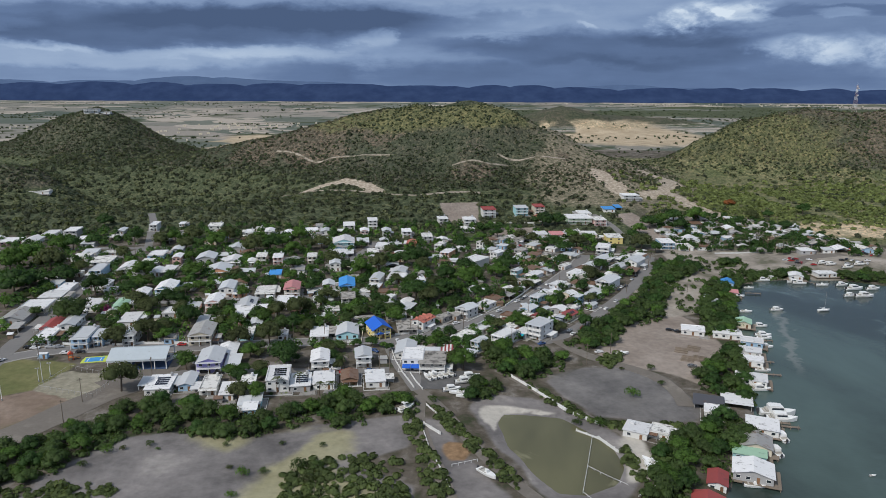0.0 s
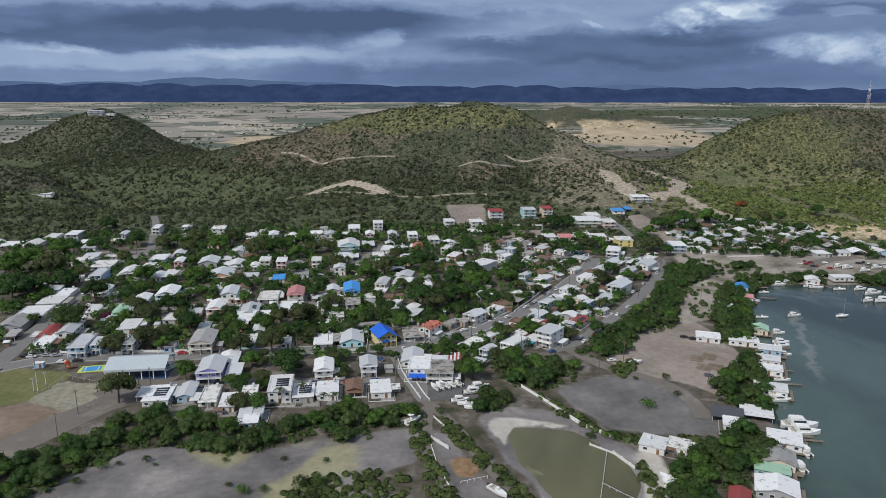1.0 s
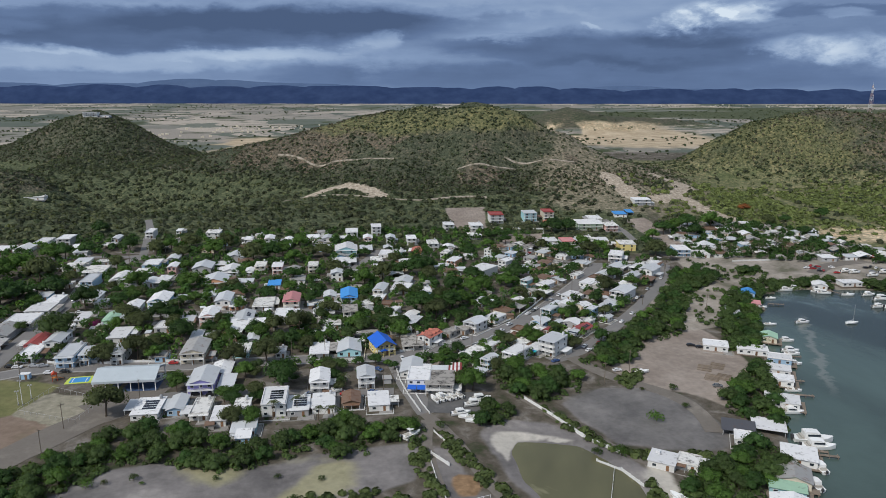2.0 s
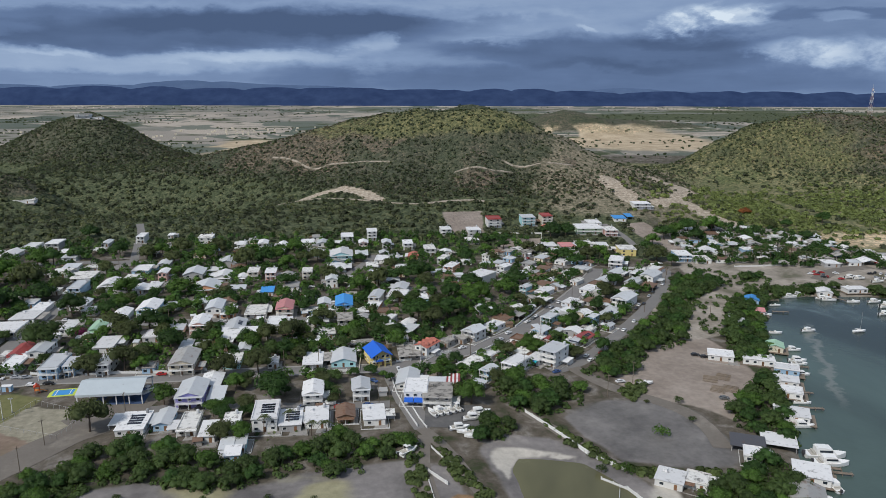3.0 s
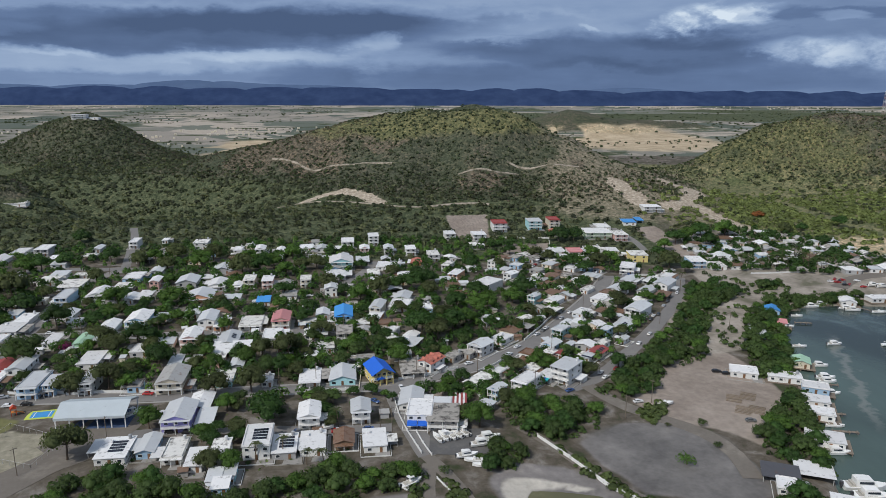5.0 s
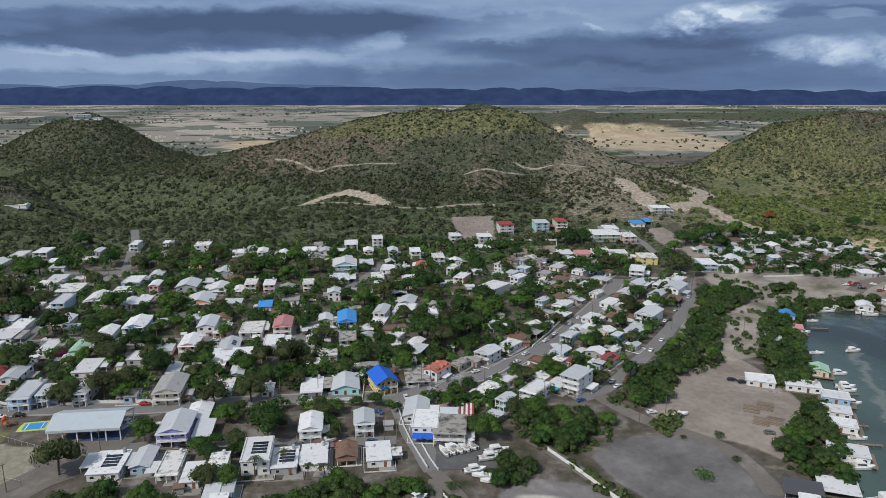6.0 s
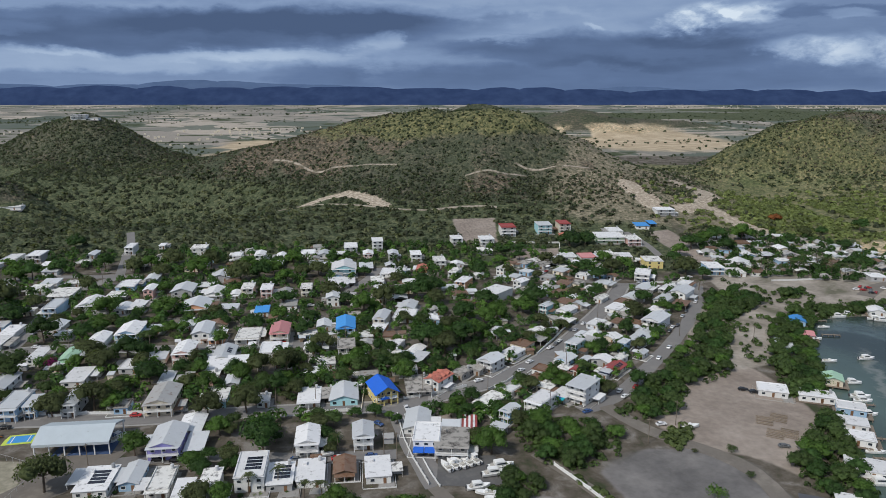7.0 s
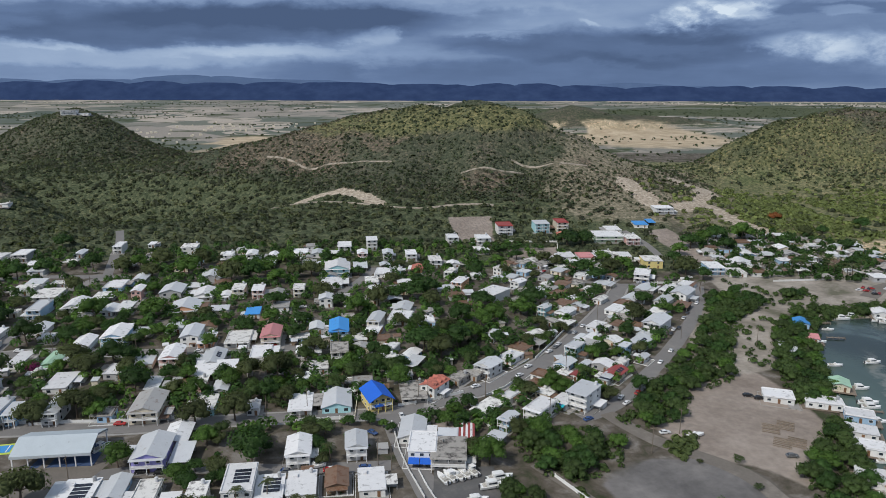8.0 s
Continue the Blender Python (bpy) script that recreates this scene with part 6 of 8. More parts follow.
house(330.5, 518.5, 17.2, 16.2, 1, "gable", "white", "white", -32)
house(212.0, 321.0, 11.7, 8.8, 1, "flat", "white", "white", -30)
house(226.0, 311.1, 14.1, 6.8, 1, "flat", "white", "white", -30, "dock")
house(245.6, 324.9, 7.8, 8.5, 1, "gable", "cream", "green", -35, "dock")
house(231.5, 298.0, 10.4, 7.6, 1, "flat", "blue", "white", -35, "dock")
house(222.2, 286.7, 10.3, 7.6, 1, "flat", "white", "white", -35, "dock")
house(215.1, 276.5, 11.4, 7.6, 1, "flat", "white", "white", -35, "dock")
house(202.0, 257.7, 13.1, 9.3, 1, "flat", "white", "white", -35, "dock")
house(168.3, 239.0, 11.6, 8.8, 1, "shed", "grey", "dark", -32, "open")
house(181.3, 238.6, 11.9, 8.8, 1, "shed", "white", "white", -32, "open")
house(165.7, 232.2, 6.0, 7.5, 1, "flat", "white", "white", -32)
house(177.3, 216.7, 11.5, 9.3, 1, "shed", "white", "white", -35, "dock")
house(166.3, 205.4, 10.4, 10.2, 1, "gable", "cream", "zinc", -35, "dock")
house(153.3, 189.1, 12.7, 10.2, 1, "gable", "grey", "white", -35, "dock")
house(159.0, 199.1, 11.0, 5.1, 1, "shed", "aqua", "green", -35, "dock")
house(138.6, 187.6, 5.9, 9.1, 1, "gable", "white", "red", -35)
house(127.6, 176.6, 10.2, 11.2, 1, "gable", "white", "red", -35)
house(127.7, 223.3, 9.0, 8.8, 1, "flat", "white", "white", -40)
house(135.8, 220.3, 7.2, 7.5, 1, "flat", "white", "slab", -40)
house(253.2, 367.4, 7.6, 11.2, 1, "shed", "aqua", "metal", -32)
house(285.2, 397.8, 7.4, 9.3, 1, "gable", "blue", "azure", -32, "dock")
house(274.1, 376.3, 6.4, 6.8, 1, "shed", "white", "pink", -32, "dock")
house(341.2, 402.5, 8.5, 10.2, 1, "gable", "white", "white", -32, "dock")
house(365.1, 403.4, 13.5, 7.6, 1, "flat", "white", "white", -9, "dock")
house(-270.8, 1171.3, 20.1, 12.5, 2, "flat", "white", "white", -5, "balcony")
house(-254.4, 1171.4, 18.5, 11.2, 1, "flat", "white", "white", -5)
house(-244.1, 797.3, 23.3, 10.0, 1, "flat", "white", "slab", -5)


# ---- single buildings ----
def pavilion(x, y, w, d, turn):
    """The roofed sports court: a bowed metal roof on steel frames, open below."""
    root = thing("sports_pavilion", x, y, level(x, y), turn, "open sports court under a broad pale metal roof", "pavilion")
    TAKEN.append((x, y, w / 2))
    bm = bmesh.new()
    h, rise = 5.0, 2.9
    a0 = d / 2 + 0.8
    out = [(-a0, h - 0.9), (-a0, h + 0.1), (0, h + rise), (a0, h + 0.1), (a0, h - 0.9)]
    low = [(a0 - 0.15, h - 0.9), (a0 - 0.15, h - 0.05), (0, h + rise - 0.22), (0.15 - a0, h - 0.05), (0.15 - a0, h - 0.9)]
    prism(bm, [(-w / 2, a, b) for a, b in out + low], (w, 0, 0))
    part("roof", bm, roofing("pale"), root)
    for k in range(6):
        px = -w / 2 + 0.4 + (w - 0.8) * k / 5
        for s in (-1, 1):
            bm = bmesh.new()
            box(bm, -0.18, 0.18, -0.18, 0.18, -0.3, h)
            part("column", bm, TRIM, root, at=pose(px, s * d / 2, 0))
        bm = bmesh.new()
        prism(bm, [(-0.1, -d / 2, h - 0.1), (-0.1, 0, h + rise - 0.5), (-0.1, d / 2, h - 0.1), (-0.1, d / 2, h - 0.45), (-0.1, 0, h + rise - 0.85), (-0.1, -d / 2, h - 0.45)], (0.2, 0, 0))
        part("rafter", bm, POST, root, at=pose(px, 0, 0))
    bm = bmesh.new()
    box(bm, -w / 2, w / 2, -d / 2, d / 2, -0.2, 0.12)
    part("court_floor", bm, material("court_blue", (0.06, 0.1, 0.2), 0.7), root, "dark blue court floor")
    for s in (-1, 1):
        bm = bmesh.new()
        tube(bm, (s * w * 0.42, 0, 0), (s * w * 0.42, 0, 3.2), 0.1, 0.1, 8)
        box(bm, s * w * 0.4 - 0.05, s * w * 0.4 + 0.05, -0.9, 0.9, 2.9, 4.0)
        part("basketball_stand", bm, TRIM, root)


pavilion(-66.5, 327.0, 25.8, 15.5, -6)


def court(x, y, w, d):
    """The small painted court beside the roofed one."""
    root = thing("painted_court", x, y, level(x, y), 0, "small open court painted yellow-green and blue", "sports court")
    for name, a, b, z, col in (("apron", w, d, 0.1, (0.5, 0.6, 0.1)), ("playing_field", w * 0.72, d * 0.7, 0.14, (0.06, 0.28, 0.6))):
        bm = bmesh.new()
        box(bm, -a / 2, a / 2, -b / 2, b / 2, -0.1, z)
        part(name, bm, material("court_" + name, col, 0.7, vary=0, grain=0.25), root)
    for s in (-0.25, 0.25):
        bm = bmesh.new()
        box(bm, -0.15, 0.15, -d * 0.35, d * 0.35, 0.1, 0.15)
        part("line", bm, TRIM, root, at=pose(s * w, 0, 0.002))


court(-88.6, 335.0, 11.0, 7.5)


def playground(x, y):
    root = thing("playground_set", x, y, level(x, y), 20, "red and orange plastic playground tower with slide", "playground")
    bright = material("play_red", (0.5, 0.07, 0.03), 0.5)
    for a in (-0.9, 0.9):
        for b in (-0.9, 0.9):
            bm = bmesh.new()
            box(bm, -0.09, 0.09, -0.09, 0.09, 0, 3)
            part("post", bm, bright, root, at=pose(a, b, 0))
    bm = bmesh.new()
    prism(bm, [(-1.2, -1.2, 3), (1.2, -1.2, 3), (0, -1.2, 4.2)], (0, 2.4, 0))
    part("canopy", bm, bright, root)
    bm = bmesh.new()
    box(bm, -1, 1, -1, 1, 1.3, 1.42)
    part("platform", bm, material("play_orange", (0.6, 0.2, 0.03), 0.5), root)
    bm = bmesh.new()
    prism(bm, [(1, -0.4, 1.42), (3.6, -0.4, 0.2), (3.6, -0.4, 0.3), (1, -0.4, 1.55)], (0, 0.8, 0))
    part("slide", bm, material("play_orange", (0.6, 0.2, 0.03), 0.5), root)


playground(-99.0, 336.5)


def blue_house(x, y, turn):
    """The yellow two-storey house under a vivid blue gable."""
    w, d, h = 9.2, 13.5, 5.6
    root = thing("house", x, y, level(x, y), turn, "two-storey yellow house with a vivid blue gable roof", "house", "houses of the town")
    TAKEN.append((x, y, 9))
    bm = bmesh.new()
    box(bm, -w / 2, w / 2, -d / 2 + 2.2, d / 2, -0.3, h)
    prism(bm, [(-w / 2, -d / 2 + 2.2, h), (w / 2, -d / 2 + 2.2, h), (0, -d / 2 + 2.2, h + 2.6)], (0, d - 2.21, 0))
    part("wall", bm, wall_paint("yellow"), root)
    part("roof", gable_roof(w, d, h, 2.6, 0.7, 0.2), roofing("blue"), root, "vivid blue sheet roof")
    bm = bmesh.new()
    box(bm, -w / 2, w / 2, -d / 2, -d / 2 + 2.19, 2.75, 2.95)
    part("balcony", bm, TRIM, root)
    railing(w - 0.2, 2.95, -d / 2 + 0.1, wall_paint("blue"), root)
    posts([(px, -d / 2 + 0.2) for px in (-w / 2 + 0.2, -1.5, 1.5, w / 2 - 0.2)], 0, h, root, wall_paint("yellow"), 0.16)
    bm = bmesh.new()
    prism(bm, [(-w * 0.32, -d / 2 - 0.3, 2.9), (w * 0.1, -d / 2 - 0.3, 2.9), (-w * 0.11, -d / 2 - 0.3, 4.1)], (0, 1.6, 0))
    part("porch_gable", bm, roofing("blue"), root)
    for s in (0, 1):
        for px in (-3.4, -1.15, 1.15, 3.4):
            if s == 0 and px == 1.15:
                part("door", DOOR, None, root, at=pose(px, -d / 2 + 2.18, 0.02))
            else:
                open_at(root, px, -d / 2 + 2.18, 1.5 + 2.85 * s, 0, True)
        for side in (-1, 1):
            for py in (-3.5, 0.5, 4.5):
                open_at(root, side * (w / 2 + 0.01), py, 1.5 + 2.85 * s, 90 * side, True)


blue_house(45.1, 345.3, 10)


def lattice_tower(x, y, high):
    """A slender telecom mast of angle steel."""
    root = thing("radio_mast", x, y, level(x, y), 15, "slender pale lattice radio mast on the hilltop", "mast")
    mats = [material("mast_red", (0.42, 0.3, 0.28), 0.6), TRIM]
    wide = lambda z: 2.6 - 2.0 * z / high
    n = 9
    for k in range(n):
        z0, z1 = high * k / n, high * (k + 1) / n
        bm = bmesh.new()
        a, b = wide(z0), wide(z1)
        ring = ((-1, -1), (1, -1), (1, 1), (-1, 1))
        for i in range(4):
            p, q = ring[i], ring[(i + 1) % 4]
            tube(bm, (p[0] * a, p[1] * a, z0), (p[0] * b, p[1] * b, z1), 0.11, 0.11, 4)
            tube(bm, (p[0] * a, p[1] * a, z0), (q[0] * b, q[1] * b, z1), 0.05, 0.05, 3)
            tube(bm, (q[0] * a, q[1] * a, z0), (p[0] * b, p[1] * b, z1), 0.05, 0.05, 3)
        part("mast_section", bm, mats[k % 2], root)
    for k, z in enumerate((0.7, 0.8, 0.9, 0.95)):
        bm = bmesh.new()
        tube(bm, (0, -0.4, 0), (0, 0.4, 0), 0.8, 0.8, 10)
        part("dish", bm, TRIM, root, at=pose(1.4 * (-1) ** k, -1.2, z * high, 0, 0, 40 * k))
    bm = bmesh.new()
    tube(bm, (0, 0, high), (0, 0, high + 5), 0.12, 0.06, 5)
    part("whip", bm, TRIM, root)


lattice_tower(*xy(556, 975), 44)
fence([(-84.2, 352.1), (-70, 352), (-49.8, 348.6), (-32.4, 348)], 1.2, "white")
fence([(-107.8, 357.6), (-102.9, 356), (-85.8, 353.9)], 1.2, "white")
fence([(48.7, 329.5), (48.2, 309), (49.1, 295.4), (51.3, 277.9)], 1.1, "white")
fence([(53.7, 343.3), (67.7, 346.1), (82.6, 350.7)], 1.2, "white")
fence([(35.4, 337.3), (40.1, 366.9)], 1.0, "cream")
fence([(82.1, 342), (83.9, 325.1), (86.1, 308.1)], 1.3, "white")
fence([(90.8, 345.8), (100.2, 351.4), (109, 359.4)], 1.1, "white")
fence([(125.9, 381.3), (140.5, 398.2), (161.2, 424)], 1.1, "white")
fence([(145.4, 349.7), (165.3, 368.6), (184.2, 387.9)], 1.2, "white")
fence([(-20.8, 413.1), (-2.9, 412.6), (8.5, 410.8)], 1.2, "white")
fence([(11.5, 338.2), (35.3, 335.8)], 1.1, "white")
fence([(106, 230.7), (111.7, 222.9), (114.3, 211.8)], 1.3, "white")
fence([(96.6, 281.9), (102.4, 264.7), (108.3, 244.7), (116.2, 232.5)], 1.4, "white")
fence([(179.4, 606.2), (193.1, 684.5)], 1.3, "cream")
fence([(183.5, 605.7), (222.1, 596.7), (208.2, 558.6)], 1.2, "white")
fence([(245.7, 489.9), (274.9, 485.9)], 1.3, "white")
fence([(329.6, 478.9), (367, 474.7)], 1.3, "white")
fence([(54.6, 276.1), (53.2, 285.3), (52.4, 294.8)], 1.0, "white")
fence([(53.3, 261), (56, 251.8), (59.8, 243.9)], 0.8, "white")
fence([(47.7, 239.2), (47.2, 226.4), (48.4, 209), (48.5, 197)], 0.7, "white")
fence([(48.9, 244.9), (53.5, 235.9)], 1.3, "white")
fence([(124.7, 192.6), (107.5, 184)], 1.0, "white")



def settle(poly, count, seed, turn, sizes, gap):
    """Modest houses that fill the remaining plots of a quarter."""
    rng = random.Random(seed)
    xs, ys = [p[0] for p in poly], [p[1] for p in poly]
    made = tries = 0
    while made < count and tries < count * 40:
        tries += 1
        x, y = rng.uniform(min(xs), max(xs)), rng.uniform(min(ys), max(ys))
        w = rng.uniform(*sizes)
        if float(inside(np.array([x]), np.array([y]), poly)[0]) > 3 and free(x, y, w / 2 + gap):
            house(round(x, 1), round(y, 1), w, w * rng.uniform(0.8, 1.25), 1, rng.choice(("gable", "shed", "flat", "flat")), rng.choice(("white", "white", "cream", "cream", "blue", "grey", "concrete")),
                  rng.choice(("white", "slab", "metal", "rust", "concrete", "zinc", "zinc")), turn + rng.uniform(-4, 4), rng.choice(("open", "plain", "plain", "plain", "plain")))
            made += 1


settle(COLONY, 62, 81, -16, (6.5, 11.5), 0.8)
settle(TOWN_WEST, 68, 82, -5, (6, 10), 0.5)
settle(TOWN_EAST, 54, 83, -50, (6, 9), 0.3)


def village(count, seed, spots):
    """Far villages of the plain: too small to tell apart."""
    rng = random.Random(seed)
    bm = bmesh.new()
    for _ in range(count):
        cu, cv, su, sv = rng.choice(spots)
        u, v = rng.gauss(cu, su), rng.gauss(cv, sv)
        x, y = xy(u, v)
        z, w, d, h = level(x, y), rng.uniform(1.6, 3.4), rng.uniform(1.6, 3), rng.uniform(2.5, 4.5)
        box(bm, x - w, x + w, y - d, y + d, z - 1, z + h)
    tagged(part("village_houses", bm, wall_paint("cream")), "small white houses of distant villages on the plain", "houses", kind="stuff")


village(170, 91, [(-600, 1650, 70, 90), (-480, 1900, 90, 120), (-900, 1750, 90, 60), (-1700, 3500, 200, 60), (1200, 3500, 260, 70), (1650, 3450, 200, 60), (-640, 1420, 30, 40)])
# ---- vegetation ----
tree(-69.8, 296.7, 16.5)
tree(-46.1, 315.3, 11.8)
tree(-2.6, 309.7, 18.0)
tree(-111.2, 389.8, 21.2)
tree(-82.9, 351.9, 14.0)
tree(-68.7, 355.7, 15.5)
tree(-60.9, 352.8, 10.9)
tree(-82.2, 408.1, 16.7)
tree(-75.3, 397.1, 13.8)
tree(-65.3, 405.4, 17.3)
tree(-51.5, 376.4, 16.1)
tree(-57.1, 392.2, 11.2)
tree(-112.3, 528.9, 12.6)
tree(-143.4, 576.3, 12.9)
tree(-162.4, 557.9, 16.2)
tree(-153.3, 559.6, 16.2)
tree(-152, 458.7, 22.7)
tree(-158.6, 450.4, 22.5)
tree(-138, 471.5, 18.5)
tree(-151, 497.8, 22.7)
tree(-178, 506.3, 20.9)
tree(-168.1, 519.2, 21.2)
tree(-90.2, 475, 15.9)
tree(-58.6, 473, 16.8)
tree(-65.6, 515.9, 12.2)
tree(-73.5, 467.1, 8.9)
tree(-93.3, 569.1, 14.3)
tree(-70.1, 585.5, 18.3)
tree(-50.5, 555.8, 19.1)
tree(-44.5, 574.3, 17.9)
tree(-22.5, 533.7, 20.0)
tree(-10.1, 535.6, 18.4)
tree(-110.9, 438.4, 15.3)
tree(-25.9, 420.6, 10.1)
tree(-25, 448.1, 7.8)
tree(-32.1, 466.4, 11.0)
tree(-6.3, 378.2, 13.8)
tree(-9.6, 342.5, 14.7)
tree(-26.5, 365.2, 11.1)
tree(-24, 341.9, 14.0)
tree(-12.8, 373.7, 10.6)
tree(5.8, 376.2, 16.8)
tree(5.2, 478, 15.0)
tree(2.8, 453.1, 10.7)
tree(6.4, 526.2, 14.0)
tree(17.3, 539.2, 12.6)
tree(28.2, 541.5, 16.9)
tree(-1.7, 549.3, 17.1)
tree(18.8, 448, 12.0)
tree(15.9, 425.8, 12.1)
tree(23.1, 404.1, 14.6)
tree(32.9, 489.2, 15.4)
tree(40.4, 475.9, 11.2)
tree(49.2, 457.2, 16.6)
tree(48.8, 383, 11.7)
tree(56.8, 362.3, 14.1)
tree(55.5, 374, 11.5)
tree(62.8, 472.6, 16.5)
tree(74.4, 483.3, 15.3)
tree(84.3, 481.9, 19.2)
tree(93.8, 488.6, 15.6)
tree(93.9, 468.1, 13.5)
tree(69.5, 440.5, 8.4)
tree(74.4, 397.1, 20.3)
tree(81.6, 390.4, 17.7)
tree(92.4, 399.9, 18.1)
tree(102, 410.2, 13.4)
tree(111.9, 427.5, 15.3)
tree(102.5, 435.5, 17.6)
tree(121, 432.7, 14.2)
tree(91, 417.9, 13.5)
tree(122.6, 461, 15.0)
tree(140, 443.8, 16.1)
tree(152.2, 456.7, 16.6)
tree(155.5, 524.4, 11.1)
tree(172.8, 512.7, 9.3)
tree(175.7, 559.3, 11.8)
tree(191.8, 547.6, 13.5)
tree(198.1, 537.3, 12.4)
tree(207.6, 517.3, 15.6)
tree(211.7, 498.2, 17.7)
tree(228.2, 514.5, 17.5)
tree(241.3, 522, 16.1)
tree(234.7, 541.7, 13.7)
tree(181.8, 468, 10.2)
tree(194.2, 466.3, 11.8)
tree(217.8, 450.2, 13.3)
tree(251.2, 511.3, 8.8)
tree(281.4, 507.2, 19.8)
tree(285.2, 529, 14.0)
tree(285.4, 491.8, 13.2)
tree(221.8, 431.7, 10.7)
tree(198.1, 421.2, 14.6)
tree(182.8, 400.2, 10.4)
tree(151.5, 374, 10.5)
tree(158.6, 378.3, 9.9)
tree(157.3, 338.4, 10.6)
tree(140.1, 332.3, 9.5)
tree(108.5, 341.9, 10.2)
tree(118, 346.7, 8.9)
tree(93.5, 312, 10.1)
tree(101, 308.5, 10.0)
tree(77.3, 293.7, 13.9)
tree(73.2, 299.1, 10.9)
tree(47.5, 322.1, 5.4)
tree(45.4, 327, 4.8)
tree(21.2, 303.5, 7.0)
tree(19.5, 314, 8.5)
tree(-20.7, 307.7, 7.0)
tree(-13.7, 303.3, 8.8)
tree(-21.9, 295.6, 9.3)
tree(9.4, 354.1, 8.7)
tree(2.4, 359.5, 11.0)
tree(15, 375.7, 7.6)
tree(42.3, 357.4, 7.3)
tree(39.9, 376.5, 9.2)
tree(30.6, 361.1, 9.6)
tree(-92.4, 440.1, 10.6)
tree(-133.1, 404.5, 7.7)
tree(-132.8, 498, 9.7)
tree(-150.2, 646.6, 15.4)
tree(-113.6, 579.5, 15.6)
tree(-83.8, 575.6, 13.5)
tree(-73.1, 555, 14.8)
tree(-58.2, 526.4, 9.9)
tree(-19.1, 567, 15.0)
tree(12, 572.4, 15.1)
tree(39.7, 578.2, 10.8)
tree(58.4, 537.4, 10.1)
tree(87.6, 552.5, 10.4)
tree(77.4, 516.5, 12.2)
tree(94.4, 514.2, 10.6)
tree(135.4, 527.1, 12.7)
tree(124.4, 510.1, 9.8)
tree(158.7, 552.2, 10.7)
tree(189.4, 595.4, 9.7)
tree(227.8, 590.2, 21.5)
tree(242.1, 592, 17.8)
tree(302.1, 551.1, 14.6)
tree(321.3, 566.4, 20.1)
tree(336.2, 573.1, 18.5)
tree(351.5, 579.8, 20.9)
tree(343.8, 552.2, 17.1)
tree(372.6, 576.1, 21.1)
tree(432.3, 576.2, 14.4)
tree(442.9, 542.3, 12.9)
tree(455.8, 583.1, 11.4)
tree(372.3, 507.6, 11.7)
tree(496.5, 586.8, 15.3)
plant([tree_kind(61, 4.2, 7.0, 0.3, 520, LEAF_RUST)], 445.5, 631.3, 1.5, "tree", "tree in dry leaf below the hill", "town trees", random.Random(61))
plant([tree_kind(62, 1.9, 2.6, 0.16, 420, LEAF_MAGENTA)], -97.5, 403.7, 2.0, "bush", "bougainvillea bush in a yard", "bushes", random.Random(62))
palm(23.8, 303.1, 1)
palm(-6.4, 284.2, 1)
palm(3, 285.4, 1)
palm(16.5, 274.6, 1)
palm(10.9, 278.3, 0.9)
palm(50, 464.2, 1)
palm(53.3, 459.4, 1.1)
palm(329.1, 497.8, 1)
palm(339.1, 495.7, 1)
palm(386.4, 504.6, 1)
palm(383.7, 493.8, 1.2)
palm(397.9, 498.4, 1.1)
palm(369.9, 492.9, 1.1)
palm(397, 483.4, 1.1)
palm(406.7, 488.9, 1)
palm(360.8, 491.1, 1)
palm(377.6, 479.9, 1)
palm(384.1, 474.8, 1.1)
palm(157.3, 441.2, 1)
palm(268.1, 469.1, 1)
palm(356.8, 496.0, 1.1)
palm(359.8, 491.3, 1.3)
palm(374.6, 504.8, 1.2)
palm(367.9, 489.6, 1.1)
palm(386.7, 506.6, 1.3)
palm(376.2, 483.8, 1.2)
palm(392.3, 496.8, 1.1)
palm(386.1, 481.7, 1.3)
palm(333.6, 496.8, 1.2)
palm(341.3, 499.3, 1.1)
palm(389.8, 476.9, 1.3)
belt([(-106.4, 253.3), (-95.1, 257.2), (-83.8, 263.6), (-72.1, 271.9), (-66.9, 281.8), (-54.2, 282), (-39.5, 275.7), (-21.4, 262.6), (-10.8, 264), (9.4, 272.1), (15.9, 266.7), (25.8, 253.9), (27.4, 248.9), (16.6, 248.1), (7.4, 255.9), (-8.5, 247.4), (-24.6, 247), (-34.9, 251.5), (-45.4, 256.5), (-55.4, 257), (-67.1, 248.7), (-75.4, 238), (-83.5, 230), (-98.3, 230.2)], 7.0, MANGROVE, "mangrove_tree", "mangrove tree in a dense thicket", "mangroves", (1.0, 1.6), seed=101)
belt([(17.1, 277.2), (32.6, 271.7), (50.3, 270.1), (49.4, 261.7), (47.1, 253.4), (37.6, 257.7), (21.7, 256.6), (15.6, 262.7)], 7.0, MANGROVE, "mangrove_tree", "mangrove tree in a dense thicket", "mangroves", (1.0, 1.6), seed=102)
belt([(89.9, 307.5), (99.6, 313.2), (111.7, 314.2), (123.2, 309.1), (129.3, 294.9), (120.1, 282.9), (104.6, 278), (96.6, 281.9), (91.5, 291.3)], 7.0, MANGROVE, "mangrove_tree", "mangrove tree in a dense thicket", "mangroves", (1.0, 1.6), seed=103)
belt([(70.7, 273.2), (80.4, 276.2), (87.6, 270.2), (84.1, 262.9), (76.1, 261.1), (69.8, 264.9)], 7.0, MANGROVE, "mangrove_tree", "mangrove tree in a dense thicket", "mangroves", (1.0, 1.6), seed=104)
